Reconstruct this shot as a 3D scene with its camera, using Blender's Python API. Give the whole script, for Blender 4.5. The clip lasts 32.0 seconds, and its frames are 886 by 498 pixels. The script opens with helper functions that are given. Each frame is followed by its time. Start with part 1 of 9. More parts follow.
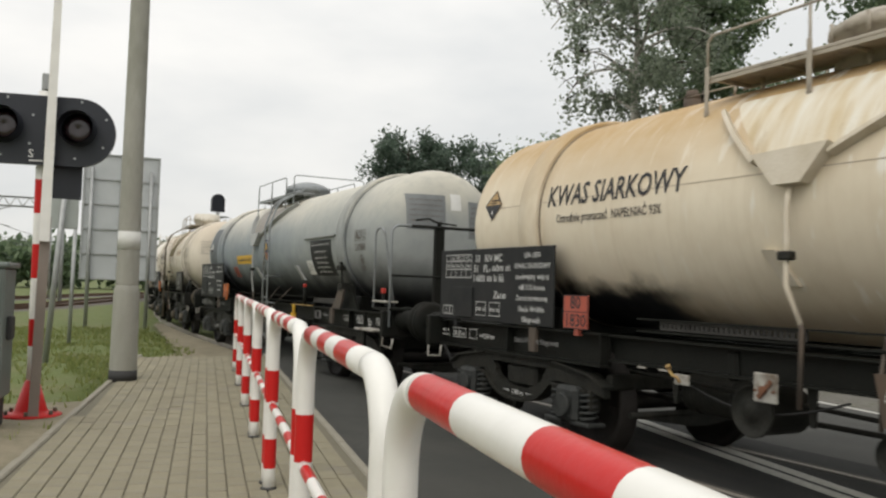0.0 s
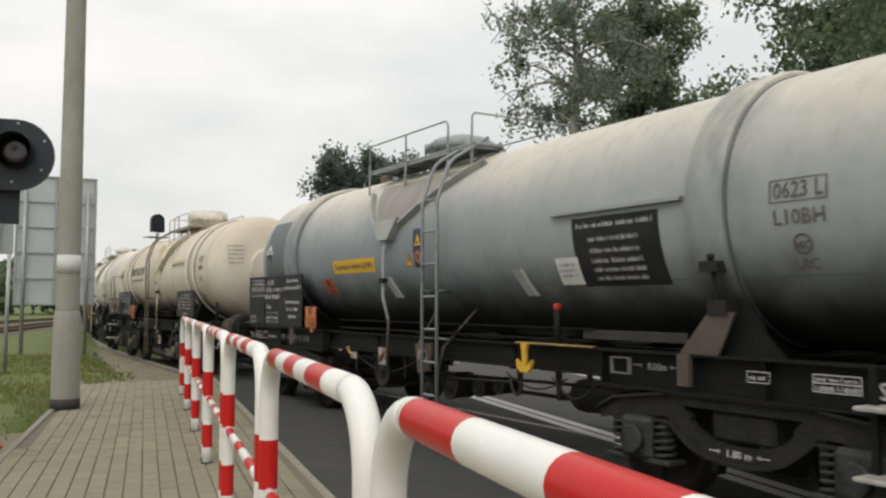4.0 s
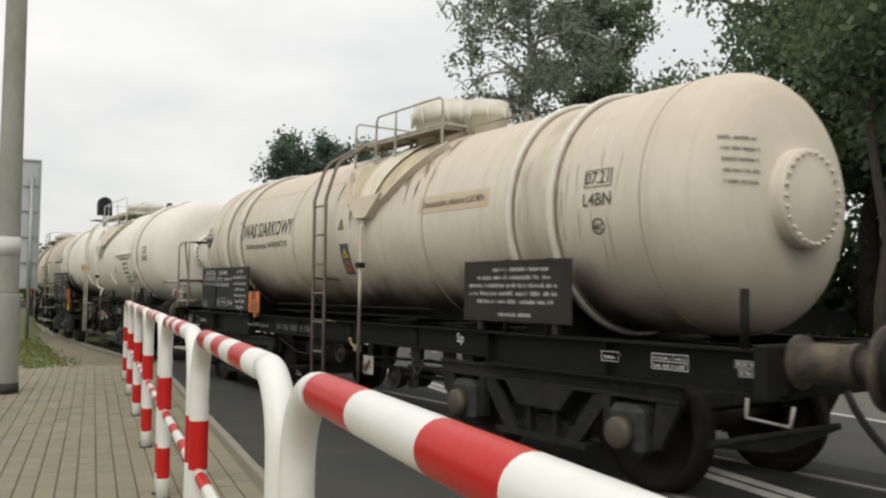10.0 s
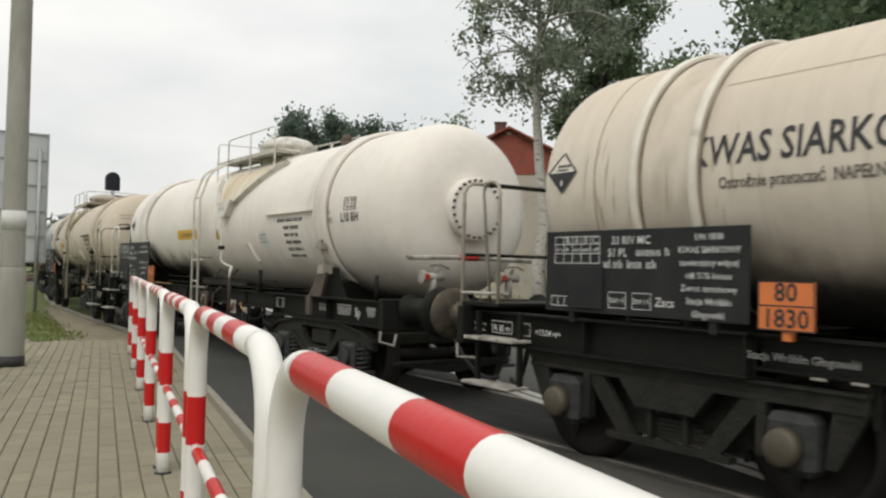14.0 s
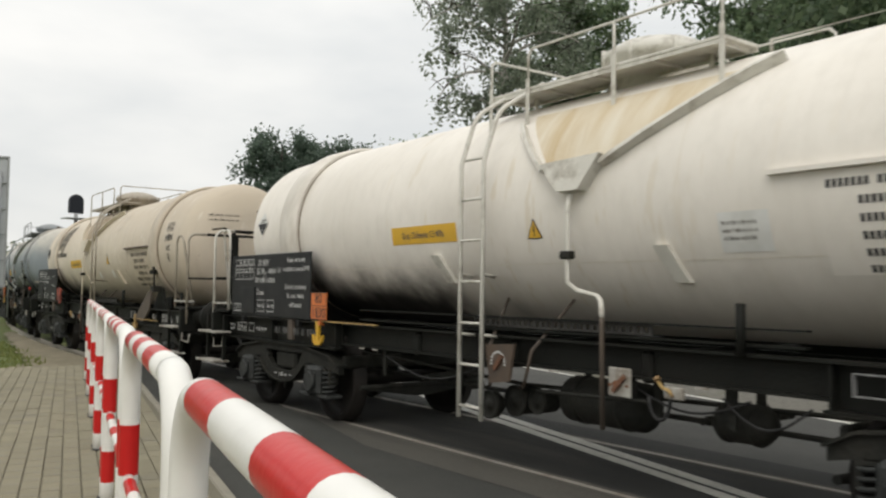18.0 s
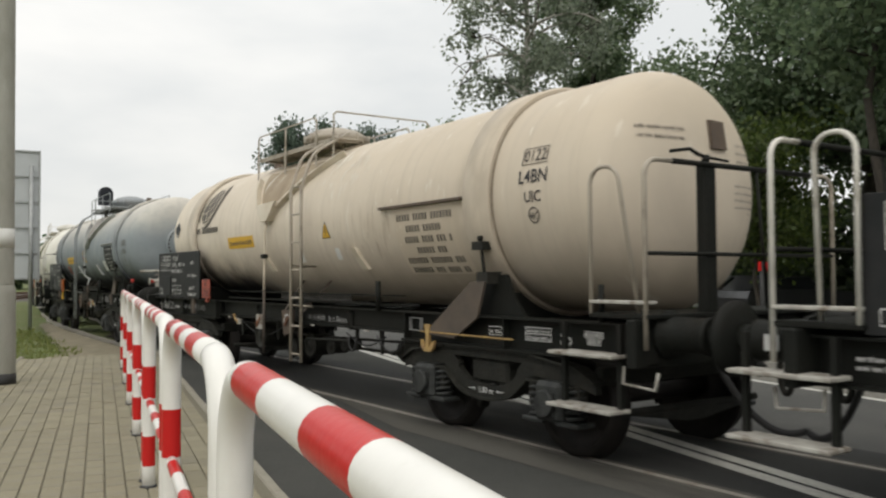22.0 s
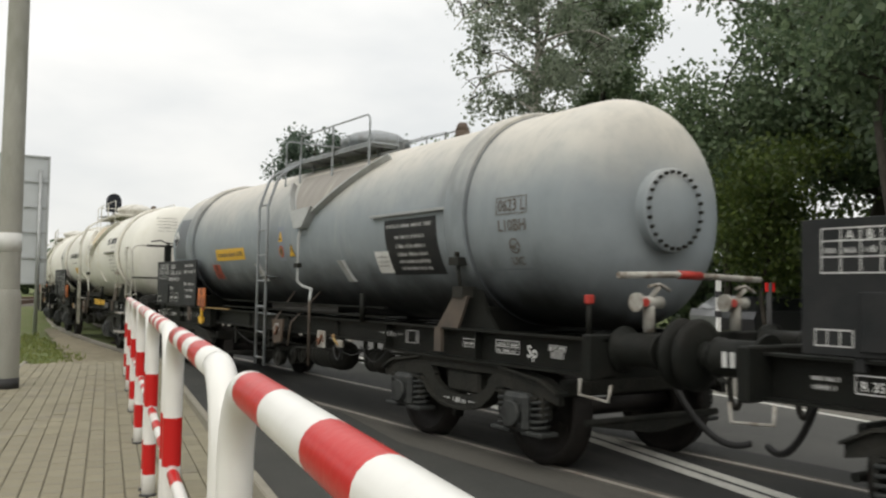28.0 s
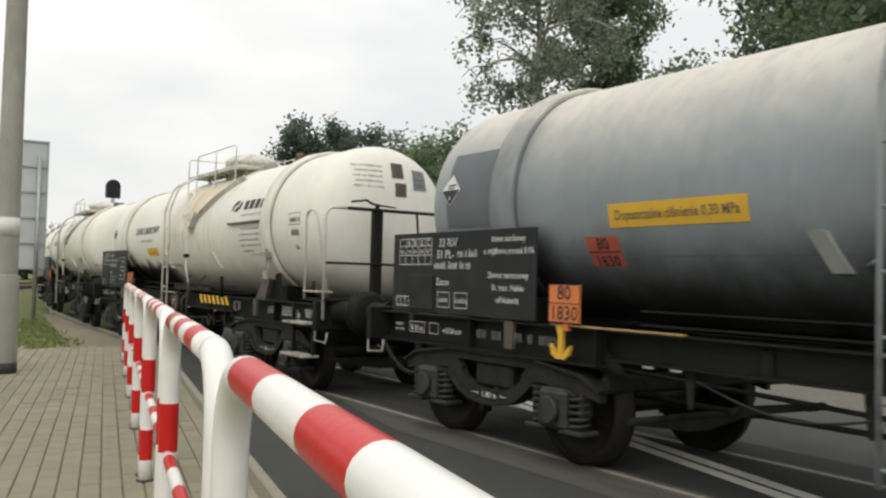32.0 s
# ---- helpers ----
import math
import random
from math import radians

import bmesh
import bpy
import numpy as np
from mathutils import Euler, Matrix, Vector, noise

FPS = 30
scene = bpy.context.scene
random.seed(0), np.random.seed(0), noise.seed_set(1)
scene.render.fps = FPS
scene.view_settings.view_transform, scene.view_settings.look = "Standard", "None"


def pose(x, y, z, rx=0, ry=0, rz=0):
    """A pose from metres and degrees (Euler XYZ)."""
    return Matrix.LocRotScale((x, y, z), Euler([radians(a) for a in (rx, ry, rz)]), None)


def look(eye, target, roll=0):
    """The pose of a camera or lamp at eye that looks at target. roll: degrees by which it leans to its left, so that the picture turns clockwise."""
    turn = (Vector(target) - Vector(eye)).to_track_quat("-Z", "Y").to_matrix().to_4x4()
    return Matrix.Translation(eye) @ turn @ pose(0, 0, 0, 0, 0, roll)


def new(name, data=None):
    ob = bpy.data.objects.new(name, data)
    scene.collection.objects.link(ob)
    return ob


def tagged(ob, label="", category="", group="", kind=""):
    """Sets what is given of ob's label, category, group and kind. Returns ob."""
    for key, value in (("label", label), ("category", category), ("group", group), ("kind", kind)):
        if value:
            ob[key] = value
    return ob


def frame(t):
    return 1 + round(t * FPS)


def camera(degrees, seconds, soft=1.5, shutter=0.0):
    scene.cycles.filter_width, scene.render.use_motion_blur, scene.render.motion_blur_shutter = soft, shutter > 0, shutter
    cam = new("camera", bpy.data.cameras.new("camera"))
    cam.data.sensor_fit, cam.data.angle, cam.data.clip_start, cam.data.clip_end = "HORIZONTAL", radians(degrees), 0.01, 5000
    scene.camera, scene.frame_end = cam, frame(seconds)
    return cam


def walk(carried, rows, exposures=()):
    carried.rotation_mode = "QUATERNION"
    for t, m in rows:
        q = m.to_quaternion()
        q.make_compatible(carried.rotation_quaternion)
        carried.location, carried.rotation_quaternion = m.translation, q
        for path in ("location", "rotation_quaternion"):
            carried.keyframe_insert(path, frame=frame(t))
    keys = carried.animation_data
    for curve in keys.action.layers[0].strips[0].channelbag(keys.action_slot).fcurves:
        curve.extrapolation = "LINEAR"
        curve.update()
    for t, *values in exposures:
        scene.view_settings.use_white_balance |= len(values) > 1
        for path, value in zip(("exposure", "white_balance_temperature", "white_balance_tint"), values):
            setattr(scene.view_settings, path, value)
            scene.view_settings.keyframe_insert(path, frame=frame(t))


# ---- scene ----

# ---- camera ----
PATH = [  # seconds, eye, target, roll
    (0, (-0.000, -0.000, 1.293), (0.934, 1.766, 1.387), 1.72),
    (0.5, (0.007, 0.011, 1.294), (0.944, 1.776, 1.388), 1.16),
    (1, (-0.003, 0.032, 1.295), (0.929, 1.799, 1.378), 1.25),
    (1.5, (-0.022, 0.042, 1.299), (0.914, 1.807, 1.379), 1.52),
    (2, (-0.047, 0.028, 1.302), (0.900, 1.787, 1.402), 1.26),
    (2.5, (-0.062, 0.014, 1.308), (0.918, 1.752, 1.433), 1.07),
    (3, (-0.075, 0.029, 1.307), (0.929, 1.753, 1.450), 1.13),
    (3.5, (-0.081, 0.038, 1.308), (0.944, 1.748, 1.461), 0.71),
    (4, (-0.055, 0.073, 1.305), (0.993, 1.772, 1.434), 0.03),
    (4.5, (-0.056, 0.101, 1.298), (1.037, 1.771, 1.427), -0.83),
    (6.5, (0.003, 0.044, 1.290), (1.349, 1.518, 1.404), 1.33),
    (7, (0.020, 0.010, 1.286), (1.292, 1.547, 1.417), 1.65),
    (7.5, (0.020, -0.005, 1.278), (1.228, 1.582, 1.422), 1.47),
    (8, (0.016, -0.014, 1.279), (1.171, 1.612, 1.433), 0.71),
    (8.5, (0.025, -0.026, 1.282), (1.149, 1.621, 1.432), 0.36),
    (9, (0.018, -0.021, 1.279), (1.140, 1.630, 1.406), 0.09),
    (9.5, (0.000, -0.027, 1.280), (1.124, 1.624, 1.384), 0.41),
    (10, (-0.001, -0.022, 1.287), (1.136, 1.620, 1.389), 0.60),
    (10.5, (0.000, 0.007, 1.286), (1.131, 1.653, 1.394), 1.06),
    (11, (-0.003, 0.037, 1.284), (1.135, 1.679, 1.394), 1.05),
    (11.5, (-0.014, 0.050, 1.284), (1.149, 1.673, 1.389), 1.23),
    (12, (-0.023, 0.051, 1.279), (1.155, 1.665, 1.368), 1.44),
    (12.5, (-0.031, 0.056, 1.277), (1.146, 1.670, 1.369), 1.38),
    (13, (-0.025, 0.053, 1.280), (1.158, 1.663, 1.378), 1.09),
    (13.5, (0.009, 0.016, 1.279), (1.169, 1.643, 1.359), 1.31),
    (14, (0.035, -0.036, 1.289), (1.159, 1.617, 1.342), 1.36),
    (14.5, (0.065, -0.059, 1.303), (1.180, 1.601, 1.351), 0.85),
    (16.5, (0.181, -0.040, 1.296), (1.312, 1.607, 1.382), 0.39),
    (17, (0.184, -0.038, 1.292), (1.340, 1.591, 1.385), 0.48),
    (17.5, (0.181, -0.041, 1.292), (1.355, 1.575, 1.397), 0.69),
    (18, (0.180, -0.042, 1.292), (1.356, 1.572, 1.394), 0.79),
    (18.5, (0.182, -0.031, 1.294), (1.350, 1.590, 1.391), 0.74),
    (19, (0.184, -0.052, 1.291), (1.361, 1.563, 1.376), 0.76),
    (19.5, (0.171, -0.075, 1.292), (1.350, 1.538, 1.375), 0.82),
    (20, (0.159, -0.092, 1.291), (1.343, 1.519, 1.355), 1.00),
    (20.5, (0.142, -0.082, 1.294), (1.316, 1.536, 1.357), 0.55),
    (21, (0.131, -0.111, 1.291), (1.268, 1.533, 1.358), -0.15),
    (21.5, (0.121, -0.128, 1.294), (1.252, 1.521, 1.353), -0.16),
    (22, (0.120, -0.126, 1.294), (1.248, 1.524, 1.359), -0.29),
    (22.5, (0.122, -0.120, 1.291), (1.248, 1.532, 1.357), -0.07),
    (23, (0.137, -0.105, 1.292), (1.280, 1.535, 1.361), -0.28),
    (23.5, (0.139, -0.097, 1.290), (1.295, 1.534, 1.343), -0.20),
    (24, (0.151, -0.095, 1.289), (1.323, 1.526, 1.333), -0.39),
    (24.5, (0.154, -0.095, 1.294), (1.339, 1.514, 1.363), -0.27),
    (25, (0.151, -0.095, 1.293), (1.342, 1.509, 1.384), 0.23),
    (25.5, (0.147, -0.090, 1.292), (1.328, 1.521, 1.391), 0.36),
    (26, (0.136, -0.102, 1.292), (1.298, 1.523, 1.397), 0.69),
    (26.5, (0.134, -0.105, 1.291), (1.271, 1.538, 1.389), 0.70),
    (28.5, (0.126, -0.103, 1.292), (1.231, 1.560, 1.387), 1.09),
    (29, (0.119, -0.113, 1.290), (1.210, 1.562, 1.360), 1.34),
    (29.5, (0.127, -0.103, 1.291), (1.213, 1.575, 1.367), 1.29),
    (30, (0.136, -0.092, 1.293), (1.234, 1.577, 1.375), 1.35),
    (30.5, (0.134, -0.096, 1.291), (1.228, 1.577, 1.375), 1.41),
    (31, (0.137, -0.091, 1.289), (1.235, 1.578, 1.366), 1.57),
    (31.5, (0.140, -0.091, 1.288), (1.256, 1.568, 1.366), 1.55),
    (32, (0.145, -0.081, 1.285), (1.263, 1.576, 1.357), 1.48),
]
cam = camera(55.0, 32.0, soft=2.32, shutter=0.35)
walk(cam, [(t, look(eye, target, roll)) for t, eye, target, roll in PATH], exposures=[(0, 0.06, 7000, 9.3), (4, 0.04, 7000, 9.2), (13, 0.06, 6960, 9.0), (24, 0.09, 6960, 8.7), (29, 0.16, 6970, 8.9), (32, 0.18, 6970, 8.9)])

# ---- light: an overcast summer day ----
world = bpy.data.worlds.new("overcast_sky")
scene.world = world
world.use_nodes = True


def sky_nodes(nt):
    nt.nodes.clear()
    out = nt.nodes.new("ShaderNodeOutputWorld")
    bg = nt.nodes.new("ShaderNodeBackground")
    sky = nt.nodes.new("ShaderNodeTexSky")
    sky.sky_type, sky.sun_disc = "NISHITA", False
    sky.sun_elevation, sky.sun_rotation = radians(48), radians(222)
    co = nt.nodes.new("ShaderNodeTexCoord")
    noi = nt.nodes.new("ShaderNodeTexNoise")
    noi.inputs["Scale"].default_value, noi.inputs["Detail"].default_value = 2.6, 5
    noi.inputs["Roughness"].default_value = 0.5
    stretch = nt.nodes.new("ShaderNodeMapping")
    stretch.inputs["Scale"].default_value = (1, 1, 2.6)
    ramp = nt.nodes.new("ShaderNodeValToRGB")
    ramp.color_ramp.elements[0].position, ramp.color_ramp.elements[0].color = 0.34, (7.5, 7.9, 8.4, 1)
    ramp.color_ramp.elements[1].position, ramp.color_ramp.elements[1].color = 0.62, (9.5, 9.7, 10.0, 1)
    mix = nt.nodes.new("ShaderNodeMix")
    mix.data_type = "RGBA"
    mix.inputs["Factor"].default_value = 0.94
    link = nt.links.new
    link(co.outputs["Generated"], stretch.inputs["Vector"])
    link(stretch.outputs["Vector"], noi.inputs["Vector"])
    link(noi.outputs["Fac"], ramp.inputs["Fac"])
    link(sky.outputs["Color"], mix.inputs["A"])
    # an overcast sky is brightest overhead
    sep = nt.nodes.new("ShaderNodeSeparateXYZ")
    link(co.outputs["Generated"], sep.inputs["Vector"])
    lift = nt.nodes.new("ShaderNodeMapRange")
    for key, v in (("From Min", 0.05), ("From Max", 0.95), ("To Min", 0.91), ("To Max", 1.36)):
        lift.inputs[key].default_value = v
    link(sep.outputs["Z"], lift.inputs["Value"])
    brighter = nt.nodes.new("ShaderNodeVectorMath")
    brighter.operation = "SCALE"
    link(ramp.outputs["Color"], brighter.inputs["Vector"])
    link(lift.outputs["Result"], brighter.inputs["Scale"])
    link(brighter.outputs["Vector"], mix.inputs["B"])
    link(mix.outputs["Result"], bg.inputs["Color"])
    bg.inputs["Strength"].default_value = 0.1
    link(bg.outputs["Background"], out.inputs["Surface"])


sky_nodes(world.node_tree)
sun = new("sun", bpy.data.lights.new("sun", "SUN"))
sun.data.energy, sun.data.angle, sun.data.color = 0.92, radians(35), (1.0, 0.97, 0.93)
sun.matrix_world = look((0, 0, 30), (29, 26, -14))

# ---- materials ----
def material(name, base, rough=0.6, metal=0.0, second=None, scale=8.0, amount=0.35, bump=0.15, bump_scale=40.0, grime=None,
             grime_scale=1.6, grime_low=0.52, grime_high=0.72, per_object=0.0, stretch=(1, 1, 1), spec=0.5, coat=0.0):
    """A painted or raw surface: grain, blotches, optional grime patches and fine relief, at real size."""
    m = bpy.data.materials.new(name)
    m.use_nodes = True
    nt = m.node_tree
    nodes, link = nt.nodes, nt.links.new
    bsdf = nodes["Principled BSDF"]
    co = nodes.new("ShaderNodeTexCoord")
    mp = nodes.new("ShaderNodeMapping")
    mp.inputs["Scale"].default_value = stretch
    link(co.outputs["Object"], mp.inputs["Vector"])
    n1 = nodes.new("ShaderNodeTexNoise")
    n1.inputs["Scale"].default_value, n1.inputs["Detail"].default_value = scale, 6
    link(mp.outputs["Vector"], n1.inputs["Vector"])
    r1 = nodes.new("ShaderNodeValToRGB")
    r1.color_ramp.elements[0].position, r1.color_ramp.elements[1].position = 0.3, 0.7
    sec = second or tuple(c * 0.75 for c in base)
    r1.color_ramp.elements[0].color = (*[a + (b - a) * amount for a, b in zip(base, sec)], 1)
    r1.color_ramp.elements[1].color = (*base, 1)
    link(n1.outputs["Fac"], r1.inputs["Fac"])
    colour = r1.outputs["Color"]
    if grime:
        n2 = nodes.new("ShaderNodeTexNoise")
        n2.inputs["Scale"].default_value, n2.inputs["Detail"].default_value, n2.inputs["Roughness"].default_value = grime_scale, 8, 0.65
        link(mp.outputs["Vector"], n2.inputs["Vector"])
        r2 = nodes.new("ShaderNodeMapRange")
        r2.inputs["From Min"].default_value, r2.inputs["From Max"].default_value = grime_low, grime_high
        link(n2.outputs["Fac"], r2.inputs["Value"])
        mx = nodes.new("ShaderNodeMix")
        mx.data_type = "RGBA"
        link(r2.outputs["Result"], mx.inputs["Factor"])
        link(colour, mx.inputs["A"])
        mx.inputs["B"].default_value = (*grime, 1)
        colour = mx.outputs["Result"]
    if per_object:
        info = nodes.new("ShaderNodeObjectInfo")
        mr = nodes.new("ShaderNodeMapRange")
        mr.inputs["To Min"].default_value, mr.inputs["To Max"].default_value = 1 - per_object, 1 + per_object
        link(info.outputs["Random"], mr.inputs["Value"])
        hs = nodes.new("ShaderNodeHueSaturation")
        link(mr.outputs["Result"], hs.inputs["Value"])
        link(colour, hs.inputs["Color"])
        colour = hs.outputs["Color"]
    link(colour, bsdf.inputs["Base Color"])
    bsdf.inputs["Roughness"].default_value, bsdf.inputs["Metallic"].default_value = rough, metal
    bsdf.inputs["Specular IOR Level"].default_value = spec
    bsdf.inputs["Coat Weight"].default_value = coat
    if bump:
        n3 = nodes.new("ShaderNodeTexNoise")
        n3.inputs["Scale"].default_value, n3.inputs["Detail"].default_value = bump_scale, 4
        link(co.outputs["Object"], n3.inputs["Vector"])
        bp = nodes.new("ShaderNodeBump")
        bp.inputs["Strength"].default_value, bp.inputs["Distance"].default_value = bump, 0.02
        link(n3.outputs["Fac"], bp.inputs["Height"])
        link(bp.outputs["Normal"], bsdf.inputs["Normal"])
    return m


def tank_paint(name, base, streak, grime, soot_shade=(0.012, 0.012, 0.013), soot_shade_from=-4.2, soot_shade_to=4.6, soot_shade_level=-0.62, rough=0.48, streaks=0.35, edges=3.95, low_from=-0.42, low_amount=0.6, far_drips=0.2, top=None, top_amount=0.8, soft=0.1, runs_amount=0.24, drip_from=0.60, nose_tone=None):
    """Tank paint: broad fading, drips that run down from the filling hole, road dirt, and the dark acid-proof belly
    coat; crown sheen, shade low down and the nose's tone are put into the colour.
    """
    m = bpy.data.materials.new(name)
    m.use_nodes = True
    nt = m.node_tree
    nodes, link = nt.nodes, nt.links.new
    bsdf = nodes["Principled BSDF"]
    co = nodes.new("ShaderNodeTexCoord")

    def noise_of(scale, detail, stretch=(1, 1, 1), rough_=0.55):
        mp = nodes.new("ShaderNodeMapping")
        mp.inputs["Scale"].default_value = stretch
        link(co.outputs["Object"], mp.inputs["Vector"])
        n = nodes.new("ShaderNodeTexNoise")
        n.inputs["Scale"].default_value, n.inputs["Detail"].default_value, n.inputs["Roughness"].default_value = scale, detail, rough_
        link(mp.outputs["Vector"], n.inputs["Vector"])
        return n.outputs["Fac"]

    def ranged(value, a, b, lo=0.0, hi=1.0, smooth=False):
        r = nodes.new("ShaderNodeMapRange")
        r.interpolation_type = "SMOOTHSTEP" if smooth else "LINEAR"
        for key, v in (("From Min", a), ("From Max", b), ("To Min", lo), ("To Max", hi)):
            r.inputs[key].default_value = v
        link(value, r.inputs["Value"])
        return r.outputs["Result"]

    def maths(op, a, b):
        n = nodes.new("ShaderNodeMath")
        n.operation = op
        for k, v in enumerate((a, b)):
            if isinstance(v, (int, float)):
                n.inputs[k].default_value = v
            else:
                link(v, n.inputs[k])
        return n.outputs["Value"]

    def mixed(fac, a, b):
        n = nodes.new("ShaderNodeMix")
        n.data_type = "RGBA"
        link(fac, n.inputs["Factor"])
        for key, v in (("A", a), ("B", b)):
            if isinstance(v, tuple):
                n.inputs[key].default_value = (*v, 1)
            else:
                link(v, n.inputs[key])
        return n.outputs["Result"]

    sep = nodes.new("ShaderNodeSeparateXYZ")
    link(co.outputs["Object"], sep.inputs["Vector"])
    y, z = sep.outputs["Y"], sep.outputs["Z"]
    colour = mixed(ranged(noise_of(0.9, 5), 0.35, 0.7), base, tuple(0.82 * b + 0.18 * g for b, g in zip(base, grime)))
    if top:  # dust and rust-water on the crown; on the greys also painted sky sheen
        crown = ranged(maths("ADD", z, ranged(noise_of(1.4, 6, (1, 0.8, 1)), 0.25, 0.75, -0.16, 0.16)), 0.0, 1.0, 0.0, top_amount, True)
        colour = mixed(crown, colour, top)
    if nose_tone:  # leading half tinted: a brightness change from light and exposure, put into colour
        colour = mixed(ranged(maths("ADD", y, ranged(noise_of(0.8, 4), 0.3, 0.7, -0.8, 0.8)), -3.2, 0.6, 0.38, 0.0, True), colour, nose_tone)
    drips = ranged(noise_of(6.5, 4, (0.4, 1.5, 0.28)), drip_from, drip_from + 0.06, 0.0, streaks)
    near_hole = ranged(maths("ABSOLUTE", y, 0.0), 0.6, 2.6, 1.0, far_drips, True)
    colour = mixed(maths("MULTIPLY", drips, near_hole), colour, streak)
    runs = ranged(noise_of(4.2, 6, (0.3, 2.4, 0.09), 0.6), 0.52, 0.78, 0.0, runs_amount)
    colour = mixed(runs, colour, tuple(0.45 * b + 0.55 * g for b, g in zip(base, grime)))
    fine = ranged(noise_of(9.0, 6, (0.7, 1.0, 0.7)), 0.45, 0.8, 0.0, 0.3)
    colour = mixed(fine, colour, tuple(0.6 * b + 0.4 * g for b, g in zip(base, grime)))
    rim = ranged(maths("ABSOLUTE", maths("SUBTRACT", maths("ABSOLUTE", y, 0.0), edges), 0.0), 0.13, 0.42, 1.0, 0.0, True)
    colour = mixed(maths("MULTIPLY", rim, ranged(noise_of(3.2, 6, (0.6, 1.0, 0.5)), 0.38, 0.62, 0.0, 0.5)), colour, tuple(0.25 * b + 0.75 * g for b, g in zip(base, grime)))
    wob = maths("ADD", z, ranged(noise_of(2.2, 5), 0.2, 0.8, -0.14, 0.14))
    # graded down the side: dirt, with the shade there put into the colour
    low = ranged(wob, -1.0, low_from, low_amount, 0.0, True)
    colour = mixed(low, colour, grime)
    ends = maths("MULTIPLY", ranged(maths("ADD", y, ranged(noise_of(1.1, 3), 0.3, 0.7, -0.5, 0.5)), soot_shade_from - 0.5, soot_shade_from + 0.5, smooth=True),
                 ranged(maths("ADD", y, ranged(noise_of(1.3, 3), 0.3, 0.7, -0.5, 0.5)), soot_shade_to - 0.3, soot_shade_to + 0.3, 1.0, 0.0, True))
    # belly coat; the greys' wide soft edge paints the shade under the tank
    belly = maths("MULTIPLY", ends, ranged(wob, soot_shade_level - soft, soot_shade_level + soft, 1.0, 0.0, True))
    colour = mixed(belly, colour, soot_shade)
    link(colour, bsdf.inputs["Base Color"])
    link(ranged(noise_of(3.0, 4), 0.3, 0.7, rough - 0.06, rough + 0.14), bsdf.inputs["Roughness"])
    bsdf.inputs["Specular IOR Level"].default_value = 0.2
    bp = nodes.new("ShaderNodeBump")
    bp.inputs["Strength"].default_value, bp.inputs["Distance"].default_value = 0.25, 0.02
    link(noise_of(1.6, 3), bp.inputs["Height"])
    link(bp.outputs["Normal"], bsdf.inputs["Normal"])
    return m


M_WHITE = material("barrier_white", (0.80, 0.79, 0.75), 0.32, grime=(0.45, 0.42, 0.35), grime_scale=5, grime_low=0.60, grime_high=0.9, bump=0.05)
M_RED = material("barrier_red", (0.52, 0.019, 0.019), 0.30, second=(0.50, 0.03, 0.025), grime=(0.36, 0.06, 0.05), grime_scale=7, grime_low=0.62, grime_high=0.95, bump=0.05, spec=0.16)
M_CONC = material("pole_concrete", (0.355, 0.35, 0.31), 0.85, second=(0.27, 0.265, 0.23), scale=5, amount=0.9, grime=(0.24, 0.24, 0.20), grime_scale=2.4, grime_low=0.48, grime_high=0.72, stretch=(1, 1, 0.35), bump=0.5)
M_TAR = material("tar_black", (0.03, 0.03, 0.03), 0.7)
M_PAPER = material("pole_number_paint", (0.62, 0.62, 0.59), 0.6)
M_ASPH = material("asphalt", (0.068, 0.0695, 0.064), 0.94, spec=0.2, second=(0.052, 0.053, 0.049), scale=60, amount=0.9, grime=(0.084, 0.083, 0.075), grime_scale=0.45, grime_low=0.45, grime_high=0.75, bump=0.6, bump_scale=160)
M_ASPHF = material("asphalt_far_lane", (0.105, 0.105, 0.10), 0.94, spec=0.2, second=(0.08, 0.08, 0.077), scale=60, amount=0.9, grime=(0.125, 0.122, 0.115), grime_scale=0.45, grime_low=0.45, grime_high=0.75, bump=0.6, bump_scale=160)
M_LINE = material("road_paint", (0.66, 0.65, 0.60), 0.75, second=(0.45, 0.44, 0.40), scale=22, amount=0.9, bump=0.4, bump_scale=120)
M_PAVER = material("paver_concrete", (0.262, 0.236, 0.162), 0.9, second=(0.225, 0.203, 0.14), scale=9, amount=0.8, grime=(0.22, 0.2, 0.16), grime_scale=2.5, bump=0.5, bump_scale=90, per_object=0.06)
M_JOINT = material("joint_sand", (0.17, 0.155, 0.112), 0.95, bump=0.6, bump_scale=80)
M_KERB = material("kerb_concrete", (0.27, 0.25, 0.20), 0.9, grime=(0.17, 0.16, 0.13), grime_scale=3, bump=0.4)
M_SOIL = material("sandy_soil", (0.25, 0.215, 0.15), 0.95, second=(0.16, 0.14, 0.09), scale=3, amount=0.9, grime=(0.1, 0.095, 0.05), grime_scale=1.2, bump=0.7, bump_scale=30)
M_GRASS = material("meadow", (0.118, 0.148, 0.042), 0.95, second=(0.088, 0.115, 0.030), scale=2.5, amount=1.0, grime=(0.16, 0.14, 0.07), grime_scale=0.7, grime_low=0.5, grime_high=0.75, bump=0.9, bump_scale=25)
M_BALLAST = material("ballast", (0.14, 0.125, 0.11), 0.95, second=(0.06, 0.05, 0.045), scale=16, amount=1.0, bump=1.0, bump_scale=24)
M_RAIL = material("rail_steel", (0.36, 0.33, 0.29), 0.5, 0.0, grime=(0.14, 0.08, 0.05), grime_scale=6)
